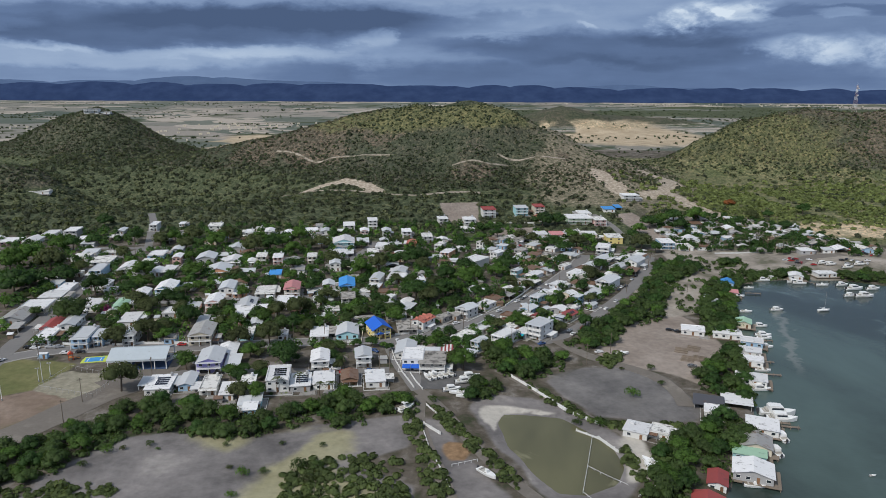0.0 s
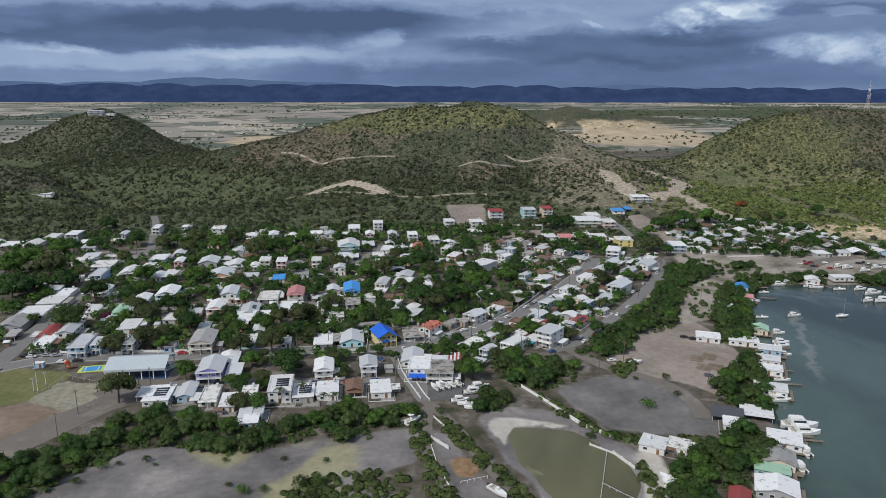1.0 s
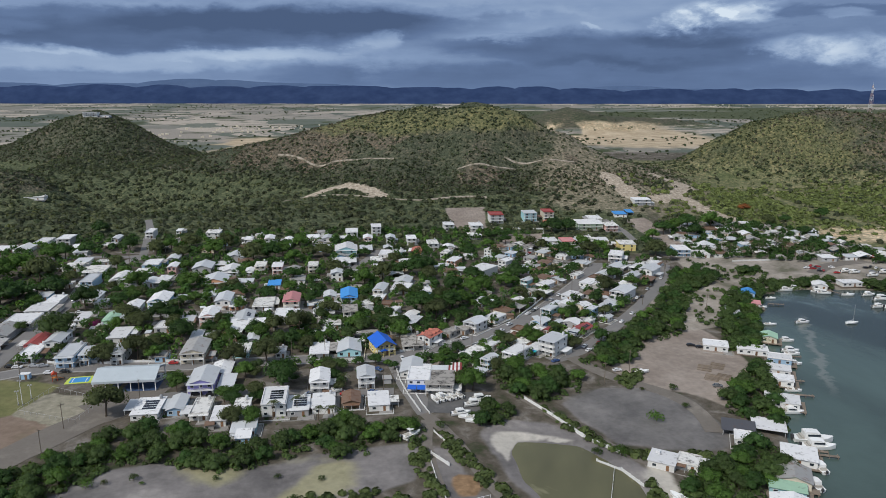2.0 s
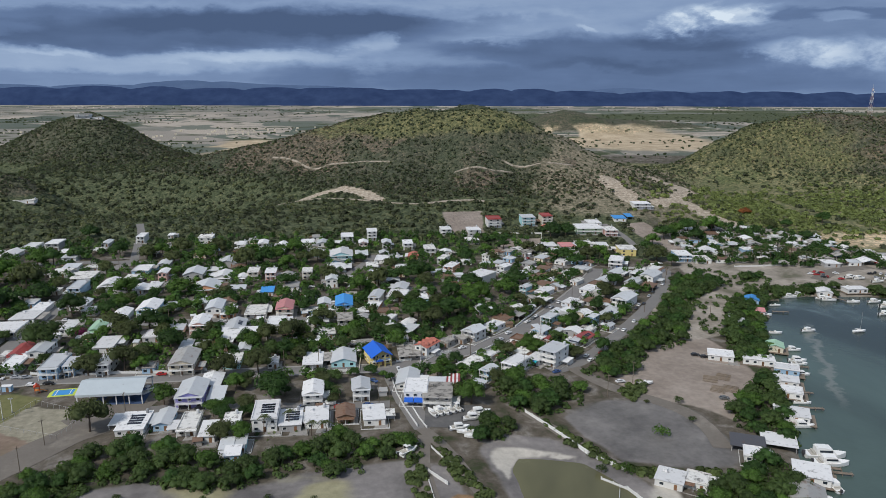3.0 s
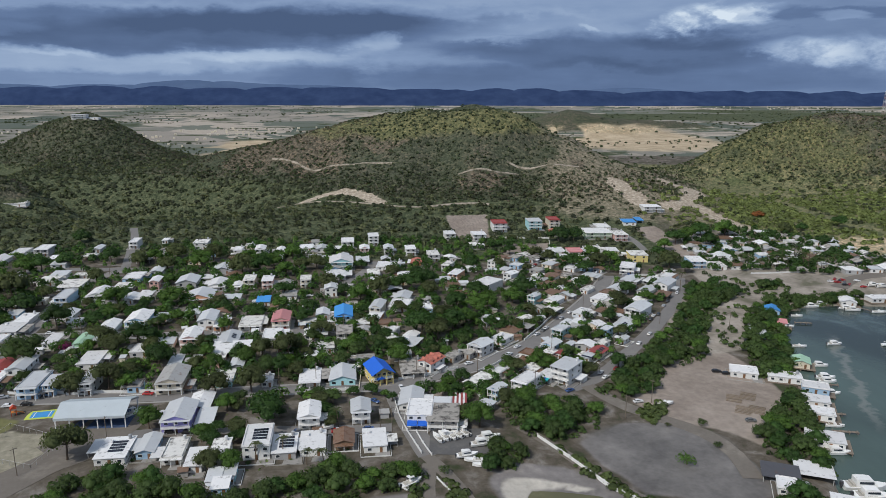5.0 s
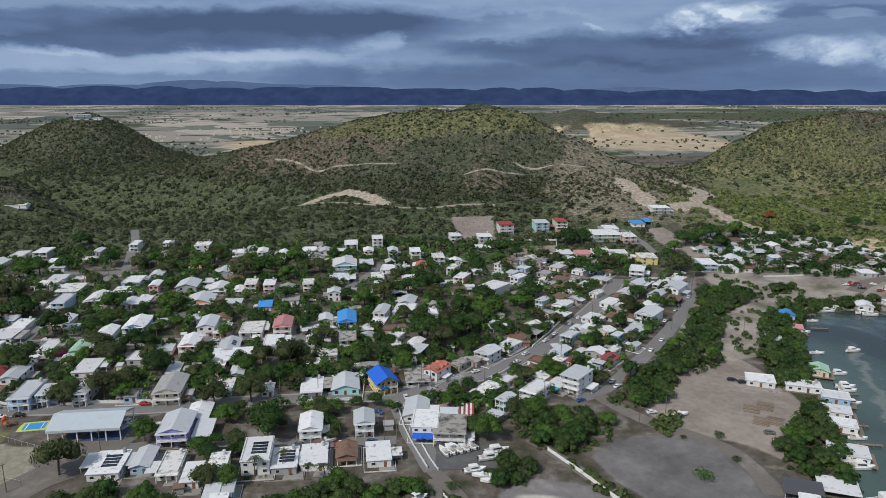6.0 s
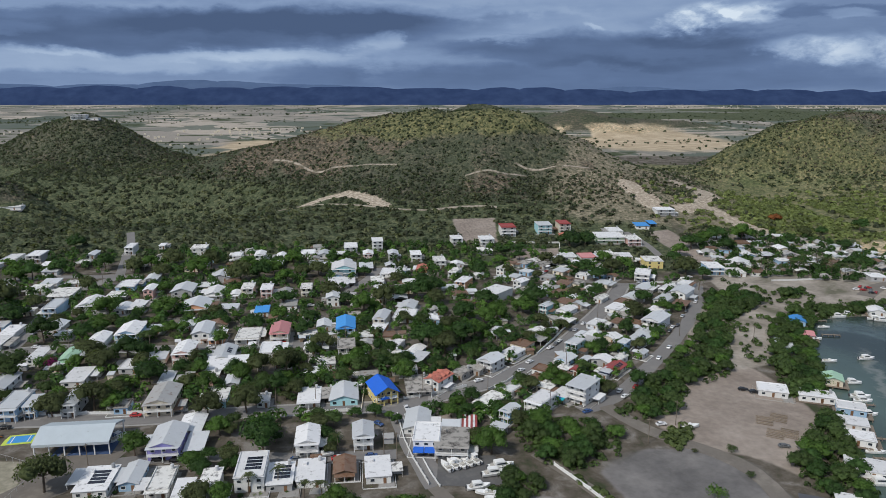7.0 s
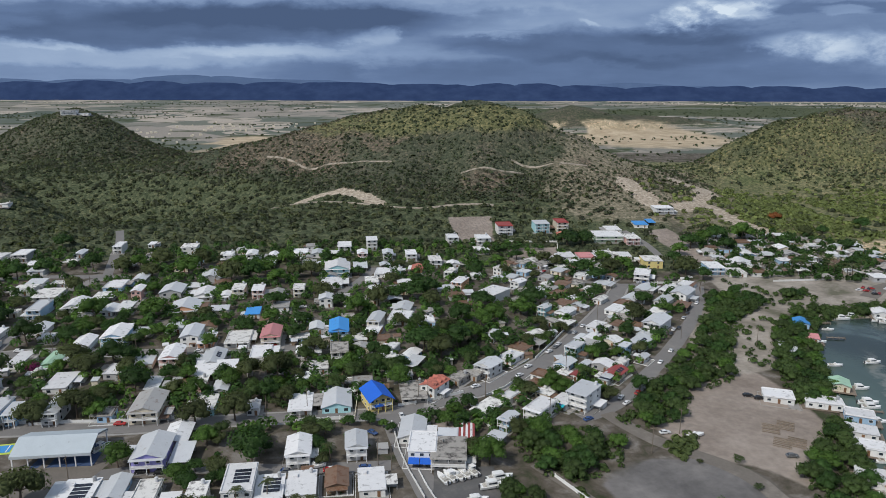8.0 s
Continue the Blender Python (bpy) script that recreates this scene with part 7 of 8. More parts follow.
belt([(136, 314.7), (155.1, 329.8), (178.9, 352), (209.7, 383.9), (239.8, 417.7), (265.5, 456.1), (289.6, 465.6), (298.6, 453.3), (286.1, 433.4), (253.9, 412.8), (222.1, 368.2), (202.6, 340.3), (180.5, 334.5), (166.3, 319.4), (159, 310.8), (146.3, 306.7)], 7.0, MANGROVE, "mangrove_tree", "mangrove tree in a dense thicket", "mangroves", (1.0, 1.6), seed=105)
belt([(174.3, 254.7), (185.5, 271.5), (199.4, 282.8), (218.7, 298.3), (225.4, 294.8), (211.6, 273.6), (197.3, 250.6), (189.5, 237.8), (181.1, 239.4), (176.2, 247.4)], 7.0, MANGROVE, "mangrove_tree", "mangrove tree in a dense thicket", "mangroves", (1.0, 1.6), seed=106)
belt([(107.5, 184), (117.9, 195.7), (128.6, 209.1), (140.6, 219.7), (155.3, 223.9), (170.8, 228.3), (179.5, 224.2), (160.2, 203.2), (147, 190.2), (140, 187.9), (134.3, 190.8), (126.6, 187), (119.5, 175.4), (101.2, 175.9)], 7.0, MANGROVE, "mangrove_tree", "mangrove tree in a dense thicket", "mangroves", (1.0, 1.6), seed=107)
belt([(277, 408.8), (300.6, 418.2), (328.7, 419.7), (363.5, 416.8), (349.6, 398.9), (333.6, 402.4), (308.9, 404.8), (284.4, 387.1), (265.4, 360.9), (243.5, 324.1), (229.3, 308.8), (216.6, 315.2), (232.4, 345.3), (251.3, 375.1)], 7.0, MANGROVE, "mangrove_tree", "mangrove tree in a dense thicket", "mangroves", (1.0, 1.6), seed=108)
belt([(376.6, 404.9), (399.7, 404.5), (408.7, 395), (394.8, 380.7), (369.6, 391.8)], 7.0, MANGROVE, "mangrove_tree", "mangrove tree in a dense thicket", "mangroves", (1.0, 1.6), seed=109)
belt([(316.1, 454.7), (335.9, 455.7), (325.6, 440.9), (306.4, 440.1)], 7.0, MANGROVE, "mangrove_tree", "mangrove tree in a dense thicket", "mangroves", (1.0, 1.6), seed=110)
plant(BUSH, -50.8, 246.9, 1.05, "bush", "low rounded bush on the mud flats", "bushes", random.Random(10))
plant(BUSH, -47.5, 243.4, 0.53, "bush", "low rounded bush on the mud flats", "bushes", random.Random(11))
plant(BUSH, -64.6, 245.4, 1.32, "bush", "low rounded bush on the mud flats", "bushes", random.Random(12))
plant(BUSH, -59.4, 245.7, 0.79, "bush", "low rounded bush on the mud flats", "bushes", random.Random(13))
plant(BUSH, -70.6, 236.4, 1.05, "bush", "low rounded bush on the mud flats", "bushes", random.Random(14))
plant(BUSH, -24.3, 241.9, 0.79, "bush", "low rounded bush on the mud flats", "bushes", random.Random(15))
plant(BUSH, -22, 226, 0.79, "bush", "low rounded bush on the mud flats", "bushes", random.Random(16))
plant(BUSH, -17.5, 220.5, 1.32, "bush", "low rounded bush on the mud flats", "bushes", random.Random(17))
plant(BUSH, -10.8, 221, 1.05, "bush", "low rounded bush on the mud flats", "bushes", random.Random(18))
plant(BUSH, -4.5, 239, 0.79, "bush", "low rounded bush on the mud flats", "bushes", random.Random(19))
plant(BUSH, 9.8, 235.5, 0.79, "bush", "low rounded bush on the mud flats", "bushes", random.Random(20))
plant(BUSH, 6.6, 220.6, 1.58, "bush", "low rounded bush on the mud flats", "bushes", random.Random(21))
plant(BUSH, 1, 221.7, 1.84, "bush", "low rounded bush on the mud flats", "bushes", random.Random(22))
plant(BUSH, 2.5, 212.5, 1.84, "bush", "low rounded bush on the mud flats", "bushes", random.Random(23))
plant(BUSH, -20.5, 208.7, 1.05, "bush", "low rounded bush on the mud flats", "bushes", random.Random(24))
plant(BUSH, 141.5, 253.1, 1.84, "bush", "low rounded bush on the mud flats", "bushes", random.Random(25))
plant(BUSH, 107.8, 235, 1.32, "bush", "low rounded bush on the mud flats", "bushes", random.Random(26))
plant(BUSH, 115.6, 231.2, 1.58, "bush", "low rounded bush on the mud flats", "bushes", random.Random(27))
plant(BUSH, 159.9, 262.1, 1.05, "bush", "low rounded bush on the mud flats", "bushes", random.Random(28))
plant(BUSH, 163.5, 278.6, 1.32, "bush", "low rounded bush on the mud flats", "bushes", random.Random(29))
plant(BUSH, 150.2, 281, 0.79, "bush", "low rounded bush on the mud flats", "bushes", random.Random(30))
plant(BUSH, 56.2, 263.6, 1.32, "bush", "low rounded bush on the mud flats", "bushes", random.Random(31))
plant(BUSH, -72.1, 267.3, 1.32, "bush", "low rounded bush on the mud flats", "bushes", random.Random(32))
plant(BUSH, 196.8, 279.7, 1.32, "bush", "low rounded bush on the mud flats", "bushes", random.Random(33))


def in_town(x, y):
    return float(inside(np.array([x]), np.array([y]), TOWN)[0])


def fill_town(count, seed, low, high, small):
    """Trees in the yards, wherever there is room."""
    rng = random.Random(seed)
    xs, ys = [p[0] for p in TOWN], [p[1] for p in TOWN]
    made = tries = 0
    while made < count and tries < count * 25:
        tries += 1
        x, y = rng.uniform(min(xs), max(xs)), rng.uniform(min(ys), max(ys))
        v = uv(x, y)[1]
        if low < v < high and in_town(x, y) > 2 and free(x, y, 1.0) and all(float(near(np.array([x]), np.array([y]), line)[0]) > w / 2 + 4.0 for line, w in ROADS):
            tree(x, y, rng.uniform(*small), seed)
            made += 1


fill_town(170, 3, 240, 445, (5.5, 10.5))


def yard_spots(count, seed, low, high, size, quarter=None):
    """Spots for the countless smaller trees and hedges between the houses."""
    rng = np.random.RandomState(seed)
    quarter = quarter or TOWN
    xs, ys = [p[0] for p in quarter], [p[1] for p in quarter]
    x, y = rng.uniform(min(xs), max(xs), count), rng.uniform(min(ys), max(ys), count)
    v = uv(x, y)[1]
    ok = (inside(x, y, quarter) > 0) & (v > low) & (v < high)
    for a, b, r in TAKEN:
        ok &= (x - a) ** 2 + (y - b) ** 2 > (r * 0.82 + 0.5) ** 2
    for line, w in ROADS:
        ok &= near(x, y, line) > w / 2 + 2.6
    return np.column_stack([x, y, rng.uniform(size[0], size[1], count)])[ok]


scrub("yard_trees", "dense dark trees and hedges among far houses", yard_spots(3100, 61, 320, 640, (1.5, 3.4)), 0.25, 48, LEAVES[0], 1.35)
scrub("yard_crowns", "fresh green trees among far houses", yard_spots(1500, 62, 320, 640, (1.3, 3.0)), 0.27, 48, LEAVES[1], 1.35)
scrub("yard_bushes", "garden bushes and hedges between houses", yard_spots(1500, 63, 225, 430, (0.5, 1.5)), 0.3, 40, LEAVES[0])
scrub("colony_trees", "dark trees between the low houses by the bay", yard_spots(900, 64, 400, 900, (1.6, 3.4), COLONY), 0.3, 40, LEAVES[0], 1.35)
scrub("yard_weeds", "low dry weeds and grass tufts in the yards", yard_spots(4200, 65, 225, 470, (0.25, 0.8)), 0.5, 8, LEAF_FLAT, 0.5)
THICKETS = [
    [(-106.4, 253.3), (-95.1, 257.2), (-83.8, 263.6), (-72.1, 271.9), (-66.9, 281.8), (-54.2, 282), (-39.5, 275.7), (-21.4, 262.6), (-10.8, 264), (9.4, 272.1), (15.9, 266.7), (25.8, 253.9), (27.4, 248.9), (16.6, 248.1), (7.4, 255.9), (-8.5, 247.4), (-24.6, 247), (-34.9, 251.5), (-45.4, 256.5), (-55.4, 257), (-67.1, 248.7), (-75.4, 238), (-83.5, 230), (-98.3, 230.2)],
    [(17.1, 277.2), (32.6, 271.7), (50.3, 270.1), (49.4, 261.7), (47.1, 253.4), (37.6, 257.7), (21.7, 256.6), (15.6, 262.7)],
    [(89.9, 307.5), (99.6, 313.2), (111.7, 314.2), (123.2, 309.1), (129.3, 294.9), (120.1, 282.9), (104.6, 278), (96.6, 281.9), (91.5, 291.3)],
    [(70.7, 273.2), (80.4, 276.2), (87.6, 270.2), (84.1, 262.9), (76.1, 261.1), (69.8, 264.9)],
    [(136, 314.7), (155.1, 329.8), (178.9, 352), (209.7, 383.9), (239.8, 417.7), (265.5, 456.1), (289.6, 465.6), (298.6, 453.3), (286.1, 433.4), (253.9, 412.8), (222.1, 368.2), (202.6, 340.3), (180.5, 334.5), (166.3, 319.4), (159, 310.8), (146.3, 306.7)],
    [(174.3, 254.7), (185.5, 271.5), (199.4, 282.8), (218.7, 298.3), (225.4, 294.8), (211.6, 273.6), (197.3, 250.6), (189.5, 237.8), (181.1, 239.4), (176.2, 247.4)],
    [(107.5, 184), (117.9, 195.7), (128.6, 209.1), (140.6, 219.7), (155.3, 223.9), (170.8, 228.3), (179.5, 224.2), (160.2, 203.2), (147, 190.2), (140, 187.9), (134.3, 190.8), (126.6, 187), (119.5, 175.4), (101.2, 175.9)],
    [(277, 408.8), (300.6, 418.2), (328.7, 419.7), (363.5, 416.8), (349.6, 398.9), (333.6, 402.4), (308.9, 404.8), (284.4, 387.1), (265.4, 360.9), (243.5, 324.1), (229.3, 308.8), (216.6, 315.2), (232.4, 345.3), (251.3, 375.1)],
    [(376.6, 404.9), (399.7, 404.5), (408.7, 395), (394.8, 380.7), (369.6, 391.8)],
    [(316.1, 454.7), (335.9, 455.7), (325.6, 440.9), (306.4, 440.1)],
]


BUSH_BANDS = [
    [(-3.8, 218.9), (6.9, 226.1), (22.5, 225.1), (36.8, 220.5), (31.9, 208.6), (35.4, 196.3), (37.1, 191.4), (-6.6, 199.8)],
    [(-94.5, 223.6), (-82.5, 226.5), (-70.4, 224.8), (-58, 221.8), (-55.9, 215.6), (-73, 215.8)],
    [(57, 261.9), (60.4, 246.1), (65.9, 225), (70.7, 206.6), (72.1, 195.8), (68.7, 197.4), (65.1, 215.1), (58.2, 237.2), (53.7, 257.3)],
    [(42.7, 254.2), (47.3, 248.5), (46.2, 237.3), (46.8, 224.5), (42.8, 225.2), (41, 238.2)],
    [(47.8, 224.3), (47.3, 212.8), (48.9, 198.6), (43.9, 193.1), (40.2, 207), (41.1, 221.6)],
    [(100.5, 273.9), (111.1, 248.4), (118.4, 232.1), (131, 228.4), (147.2, 226.8), (142.9, 221.5), (126.6, 224.6), (114.8, 234.7), (102.8, 259)],
    [(119.3, 215), (116.8, 199.6), (111.5, 191.6), (112.9, 200.4), (116.3, 213.5)],
    [(144.1, 292.3), (157.3, 301), (157.7, 295.8), (143.6, 282.1)],
]


def thicket_spots(seed, gap, bands, size):
    rng = np.random.RandomState(seed)
    out = []
    for poly in bands:
        xs, ys = [p[0] for p in poly], [p[1] for p in poly]
        n = int((max(xs) - min(xs)) * (max(ys) - min(ys)) / gap ** 2)
        x, y = rng.uniform(min(xs), max(xs), n), rng.uniform(min(ys), max(ys), n)
        s = rng.uniform(size[0], size[1], n)
        ok = inside(x, y, poly) > -1.0
        out.append(np.column_stack([x, y, s])[ok])
    return np.concatenate(out)


scrub("mangrove_undergrowth", "tangled green mangrove undergrowth", thicket_spots(71, 3.0, THICKETS, (1.0, 2.3)), 0.27, 30, LEAVES[4])
scrub("flat_bushes", "low green bushes along the mud flats and tracks", thicket_spots(72, 2.7, BUSH_BANDS, (0.8, 2.2)), 0.3, 60, LEAF_FLAT)
scrub("flat_bushes_olive", "olive bushes along the mud flats and tracks", thicket_spots(73, 4.0, BUSH_BANDS, (0.8, 2.0)), 0.3, 60, LEAF_FLAT)

SHORE_BRUSH = [(225, 350), (258, 366), (284, 394), (307, 408), (337, 408), (346, 424), (318, 452), (296, 490), (283, 468), (246, 415)]
scrub("shore_bushes", "scattered green bushes on the sandy shore land", thicket_spots(74, 6.5, [SHORE_BRUSH], (0.9, 2.6)), 0.27, 44, LEAVES[4], 0.9)


def slope_spots(count, seed, u0, u1, v0, v1, size, keep):
    rng = np.random.RandomState(seed)
    u, v = rng.uniform(u0, u1, count), rng.uniform(v0, v1, count)
    x, y = xy(u, v)
    ok = keep(x, y, u, v, height(x, y)) > rng.rand(count)
    return np.column_stack([x, y, rng.uniform(size[0], size[1], count)])[ok]


def bare(x, y):
    d = np.minimum.reduce([near(x, y, s) for s in (SCAR_A, SCAR_B, SCAR_C, SCAR_D)])
    e = np.minimum.reduce([near(x, y, s) for s in (SCAR_E, SCAR_F, SCAR_G, SCAR_H, TRACK_HILL)])
    open_land = np.maximum.reduce([inside(x, y, p) for p in (CLEARING, CLEARING_B, CLEARING_C)])
    houses = np.ones(len(x))
    for a, b, r in TAKEN:
        if b > 480:
            houses[(x - a) ** 2 + (y - b) ** 2 < (r + 3) ** 2] = 0
    for line, w in ROADS:
        houses[near(x, y, line) < w / 2 + 3] = 0
    return smooth(6, 10, d) * smooth(2.0, 4, e) * (open_land < 1) * houses


def dry_flank(u, v):
    """The dry side of the middle hill and the saddle beyond it, coloured as if sunlit."""
    return smooth(70, 150, u) * (1 - smooth(330, 400, u)) * smooth(650, 700, v)


def wooded(x, y, u, v, z):
    return (1 - 0.7 * dry_flank(u, v)) * bare(x, y) * smooth(548, 580, v) * (1 - smooth(14, 38, z)) * (1 - 0.8 * smooth(110, 200, u) * (1 - smooth(640, 680, v))) * (1 - 0.75 * smooth(200, 300, u))


def brushy(x, y, u, v, z):
    moist = np.exp(-(np.minimum(near(x, y, RAVINE), near(x, y, GULLY)) / 24) ** 2)
    return (1 - 0.6 * dry_flank(u, v)) * bare(x, y) * smooth(10, 26, z) * smooth(0.3, 0.55, 0.3 * moist + fractal(x, y, 80.0) + 0.14 * smooth(60, 10, z) + 0.2 * smooth(-250, -400, u)) * (1 - 0.62 * smooth(28, 46, z) * smooth(-330, -230, u) * (1 - smooth(240, 340, u)))


def dry_brush(x, y, u, v, z):
    return bare(x, y) * smooth(10, 26, z) * smooth(0.6, 0.4, fractal(x, y, 80.0))


def thin(x, y, u, v, z):
    return (0.35 * smooth(0.46, 0.6, fractal(x, y, 160.0)) + 1.6 * smooth(0.56, 0.64, fractal(u * 0.3, v, 150.0)) * (1 - smooth(1900, 2600, v))) * (1 - 0.85 * smooth(0, 1, 1.3 - np.hypot((u + 410) / 120, (v - 1440) / 190))) * (1 - 0.55 * smooth(0, 1, 1.3 - np.hypot((u - 400) / 230, (v - 1620) / 320)))


scrub("woodland_trees", "dense green thorn woodland at the foot of the hills", slope_spots(8000, 41, -560, 760, 545, 1180, (1.7, 3.6), wooded), 0.4, 18, LEAF_BRUSH)
scrub("woodland_crowns", "fresh green crowns in the thorn woodland", slope_spots(5500, 42, -560, 760, 545, 1150, (1.7, 3.8), wooded), 0.4, 18, LEAF_HILL)
scrub("woodland_dark", "dark green crowns in the thorn woodland", slope_spots(5000, 46, -560, 760, 545, 1150, (1.6, 3.2), wooded), 0.4, 18, LEAF_SLOPE)
scrub("hill_shrubs", "olive green shrubs on the hill slopes", slope_spots(46000, 43, -720, 330, 640, 1230, (0.8, 2.2), brushy), 0.62, 6, LEAF_BRUSH)
# right hill's shrubs, lit by their lighter leaf colour
scrub("sunny_hill_shrubs", "olive green shrubs by the bay, lightened as if in sun", slope_spots(30000, 49, 270, 800, 640, 1230, (0.8, 1.9), lambda x, y, u, v, z: (1 - 0.5 * smooth(450, 560, u)) * np.maximum(brushy(x, y, u, v, z), 0.45 * bare(x, y) * smooth(10, 26, z))), 0.6, 6, LEAF_HILL)
scrub("hill_dark_shrubs", "deep green shrubs on the hill slopes", slope_spots(24000, 47, -720, 800, 640, 1230, (0.9, 2.4), brushy), 0.64, 6, LEAF_SLOPE)
scrub("hill_dry_shrubs", "dry brown brush on the hill slopes", slope_spots(46000, 44, -720, 800, 640, 1230, (0.7, 1.5), dry_brush), 0.66, 4, LEAVES[3])


def meadow_trees(x, y, u, v, z):
    return bare(x, y) * smooth(0, 1, 1.4 - np.hypot((u - 420) / 200, (v - 735) / 95)) * smooth(0.35, 0.55, fractal(x, y, 40.0) + 0.1)


scrub("acacia_trees", "bright green flat-topped acacias on the meadow", slope_spots(9500, 48, 180, 700, 620, 880, (1.6, 3.4), meadow_trees), 0.4, 22, LEAF_BRIGHT)
scrub("plain_trees", "scattered dark trees and hedges on the plain", slope_spots(16000, 45, -1700, 1900, 1230, 3600, (2.0, 4.5), thin), 0.55, 7, LEAF_SLOPE)

# ---- cars, boats and poles ----
def park(line, width, count, seed):
    """Cars left along the kerb of a street."""
    rng = random.Random(seed)
    tints = ("white", "white", "silver", "black", "grey", "red", "blue")
    for _ in range(count):
        k = rng.randrange(len(line) - 1)
        (ax, ay), (bx, by) = line[k], line[k + 1]
        f, s = rng.random(), rng.choice((-1, 1))
        long = math.hypot(bx - ax, by - ay)
        wx, wy = (bx - ax) / long, (by - ay) / long
        off = width / 2 - 1.1
        car(round(ax + f * (bx - ax) - wy * s * off, 1), round(ay + f * (by - ay) + wx * s * off, 1), math.degrees(math.atan2(wy, wx)), rng.choice(tints))


for number, (line, width) in enumerate(ROADS[:9]):
    park(line, width, 3, 200 + number)



def car_row(a, b, count, tints, turn):
    """Cars drawn up side by side on the marina's lot."""
    for k in range(count):
        f = k / (count - 1)
        car(round(a[0] + f * (b[0] - a[0]), 1), round(a[1] + f * (b[1] - a[1]), 1), turn, tints[k % len(tints)])


car_row((447.1, 479.1), (446.3, 447.8), 8, ("red", "black", "red", "grey", "black"), 40)
car_row((417.5, 441.2), (422.5, 426.3), 5, ("black", "white", "silver"), 35)
car_row((377.0, 453.4), (376.2, 439.5), 4, ("red", "black", "grey"), 40)
car(-122.5, 354.8, -5, "black")
car(-118, 360.9, -5, "grey")
car(-103.6, 344.3, -5, "white")
car(-97.1, 344.7, -5, "black")
car(-119.1, 353.5, -5, "white")
car(-112.6, 353.9, -5, "silver")
car(-37.8, 310.1, -5, "black")
car(-31.7, 308.3, -5, "black")
car(40.4, 322.6, -55, "blue")
car(34.9, 299.2, -5, "blue")
car(24, 299.8, -5, "white")
car(3.8, 418.3, -5, "red")
car(-89.3, 426.1, -5, "black")
car(-112.3, 430.8, -5, "white")
car(-121.1, 455.2, 82, "white")
car(-122.6, 391.7, 82, "silver")
car(93.3, 340.1, 25, "black")
car(111.6, 362.9, 34, "white")
car(118.8, 371.8, 34, "white")
car(135.1, 387.5, 36, "white")
car(158, 410.2, 47, "silver")
car(166.5, 419.2, 47, "white")
car(76.1, 334.5, 25, "black")
car(84, 343.4, 20, "white")
car(146.5, 333.9, 47, "white")
car(160.4, 349.1, 47, "silver")
car(208.1, 400, 47, "black")
car(212.9, 405.7, 47, "white")
car(217.2, 407.6, 47, "black")
car(228.8, 422.1, 47, "silver")
car(235.7, 429.7, 47, "black")
car(251.5, 445.4, 47, "white")
car(201.1, 325.7, -17, "black")
car(204.3, 322.5, -17, "black")
car(214.3, 320, -17, "blue")
car(185.3, 278.2, -14, "grey")
car(148.9, 302.5, 1, "white")
car(195.3, 378.1, 47, "white")
car(182.7, 365.8, 47, "white")
car(369.7, 448.5, -17, "white")
car(372.8, 446.1, -17, "red")
car(373.1, 439.2, -17, "black")
car(379.8, 449.9, -17, "red")
car(388.7, 446.2, -45, "white")
car(381.2, 432.4, -5, "red")
car(412.1, 439.5, -17, "black")
car(408.5, 429.9, -17, "silver")
car(442.1, 464.4, -17, "red")
car(443.7, 460.3, -17, "red")
car(446, 454.2, -17, "black")
car(451.9, 449.2, -17, "white")
car(454.2, 499.9, -23, "silver")
car(454.7, 494, -23, "white")
car(429.8, 434, -17, "white")
car(45.1, 472.2, 1, "white")
car(20.3, 475.8, -5, "white")
car(279.1, 498.2, -5, "white")
car(71.5, 186.2, -30, "black")
boat(59.2, 287.3, 106, 1.0, False, True)
boat(61.7, 288.1, 110, 1.0, False, True, True)
boat(64.3, 288.3, 113, 1.0, False, True)
boat(66.9, 289.1, 115, 1.0, False, True)
boat(69.7, 289.9, 113, 1.0, False, True, True)
boat(66.8, 272.8, 1, 1.1, True, True)
boat(68.4, 269.1, 163, 1.0, False, True)
boat(70.4, 265.4, 166, 1.0, False, True, True)
boat(77.7, 283.4, 4, 1.3, True, True)
boat(74.2, 279.7, 2, 1.2, True, True)
boat(44.2, 259, 25, 1.1, False, True, True)
boat(41.2, 257.5, 125, 0.7, False, True)
boat(62.7, 205.5, -62, 1.15, False, True)
boat(-54.1, 328.8, 50, 1.0, False, True, True)
boat(18.1, 302.8, -2, 1.1, False, True)
boat(159, 298.5, -5, 1.0, False, True)
boat(255.6, 323.7, -17, 1.1, True, False)
boat(247.8, 310.7, -17, 1.2, True, False)
boat(245.6, 306.9, -17, 1.1, True, False)
boat(238.3, 295.7, -17, 1.0, True, False)
boat(216.9, 269.3, -20, 1.0, False, False)
boat(201.9, 251, -17, 1.3, True, False)
boat(193.7, 229.1, -17, 2.0, True, False)
boat(191.8, 223.9, -17, 1.7, True, False)
boat(181.8, 212, 82, 1.3, True, False)
boat(172.4, 202.9, 82, 1.3, True, False)
boat(121.6, 201.7, 113, 1.1, False, True)
boat(120.5, 198.2, 113, 1.1, False, True)
boat(119.5, 194.7, 125, 1.0, False, True, True)
boat(150.7, 184.1, -23, 1.0, False, False)
boat(284.2, 346.9, -8, 1.1, True, False)
boat(277.8, 375.9, -17, 1.2, True, False)
boat(264, 348, -17, 1.0, False, False)
boat(296.8, 391, -17, 0.9, False, False)
boat(317.4, 404.4, -17, 1.3, True, False)
boat(325.9, 406.9, -17, 1.2, True, False)
boat(335.4, 396.3, -23, 1.2, True, False)
boat(337.3, 393.1, -23, 1.2, True, False)
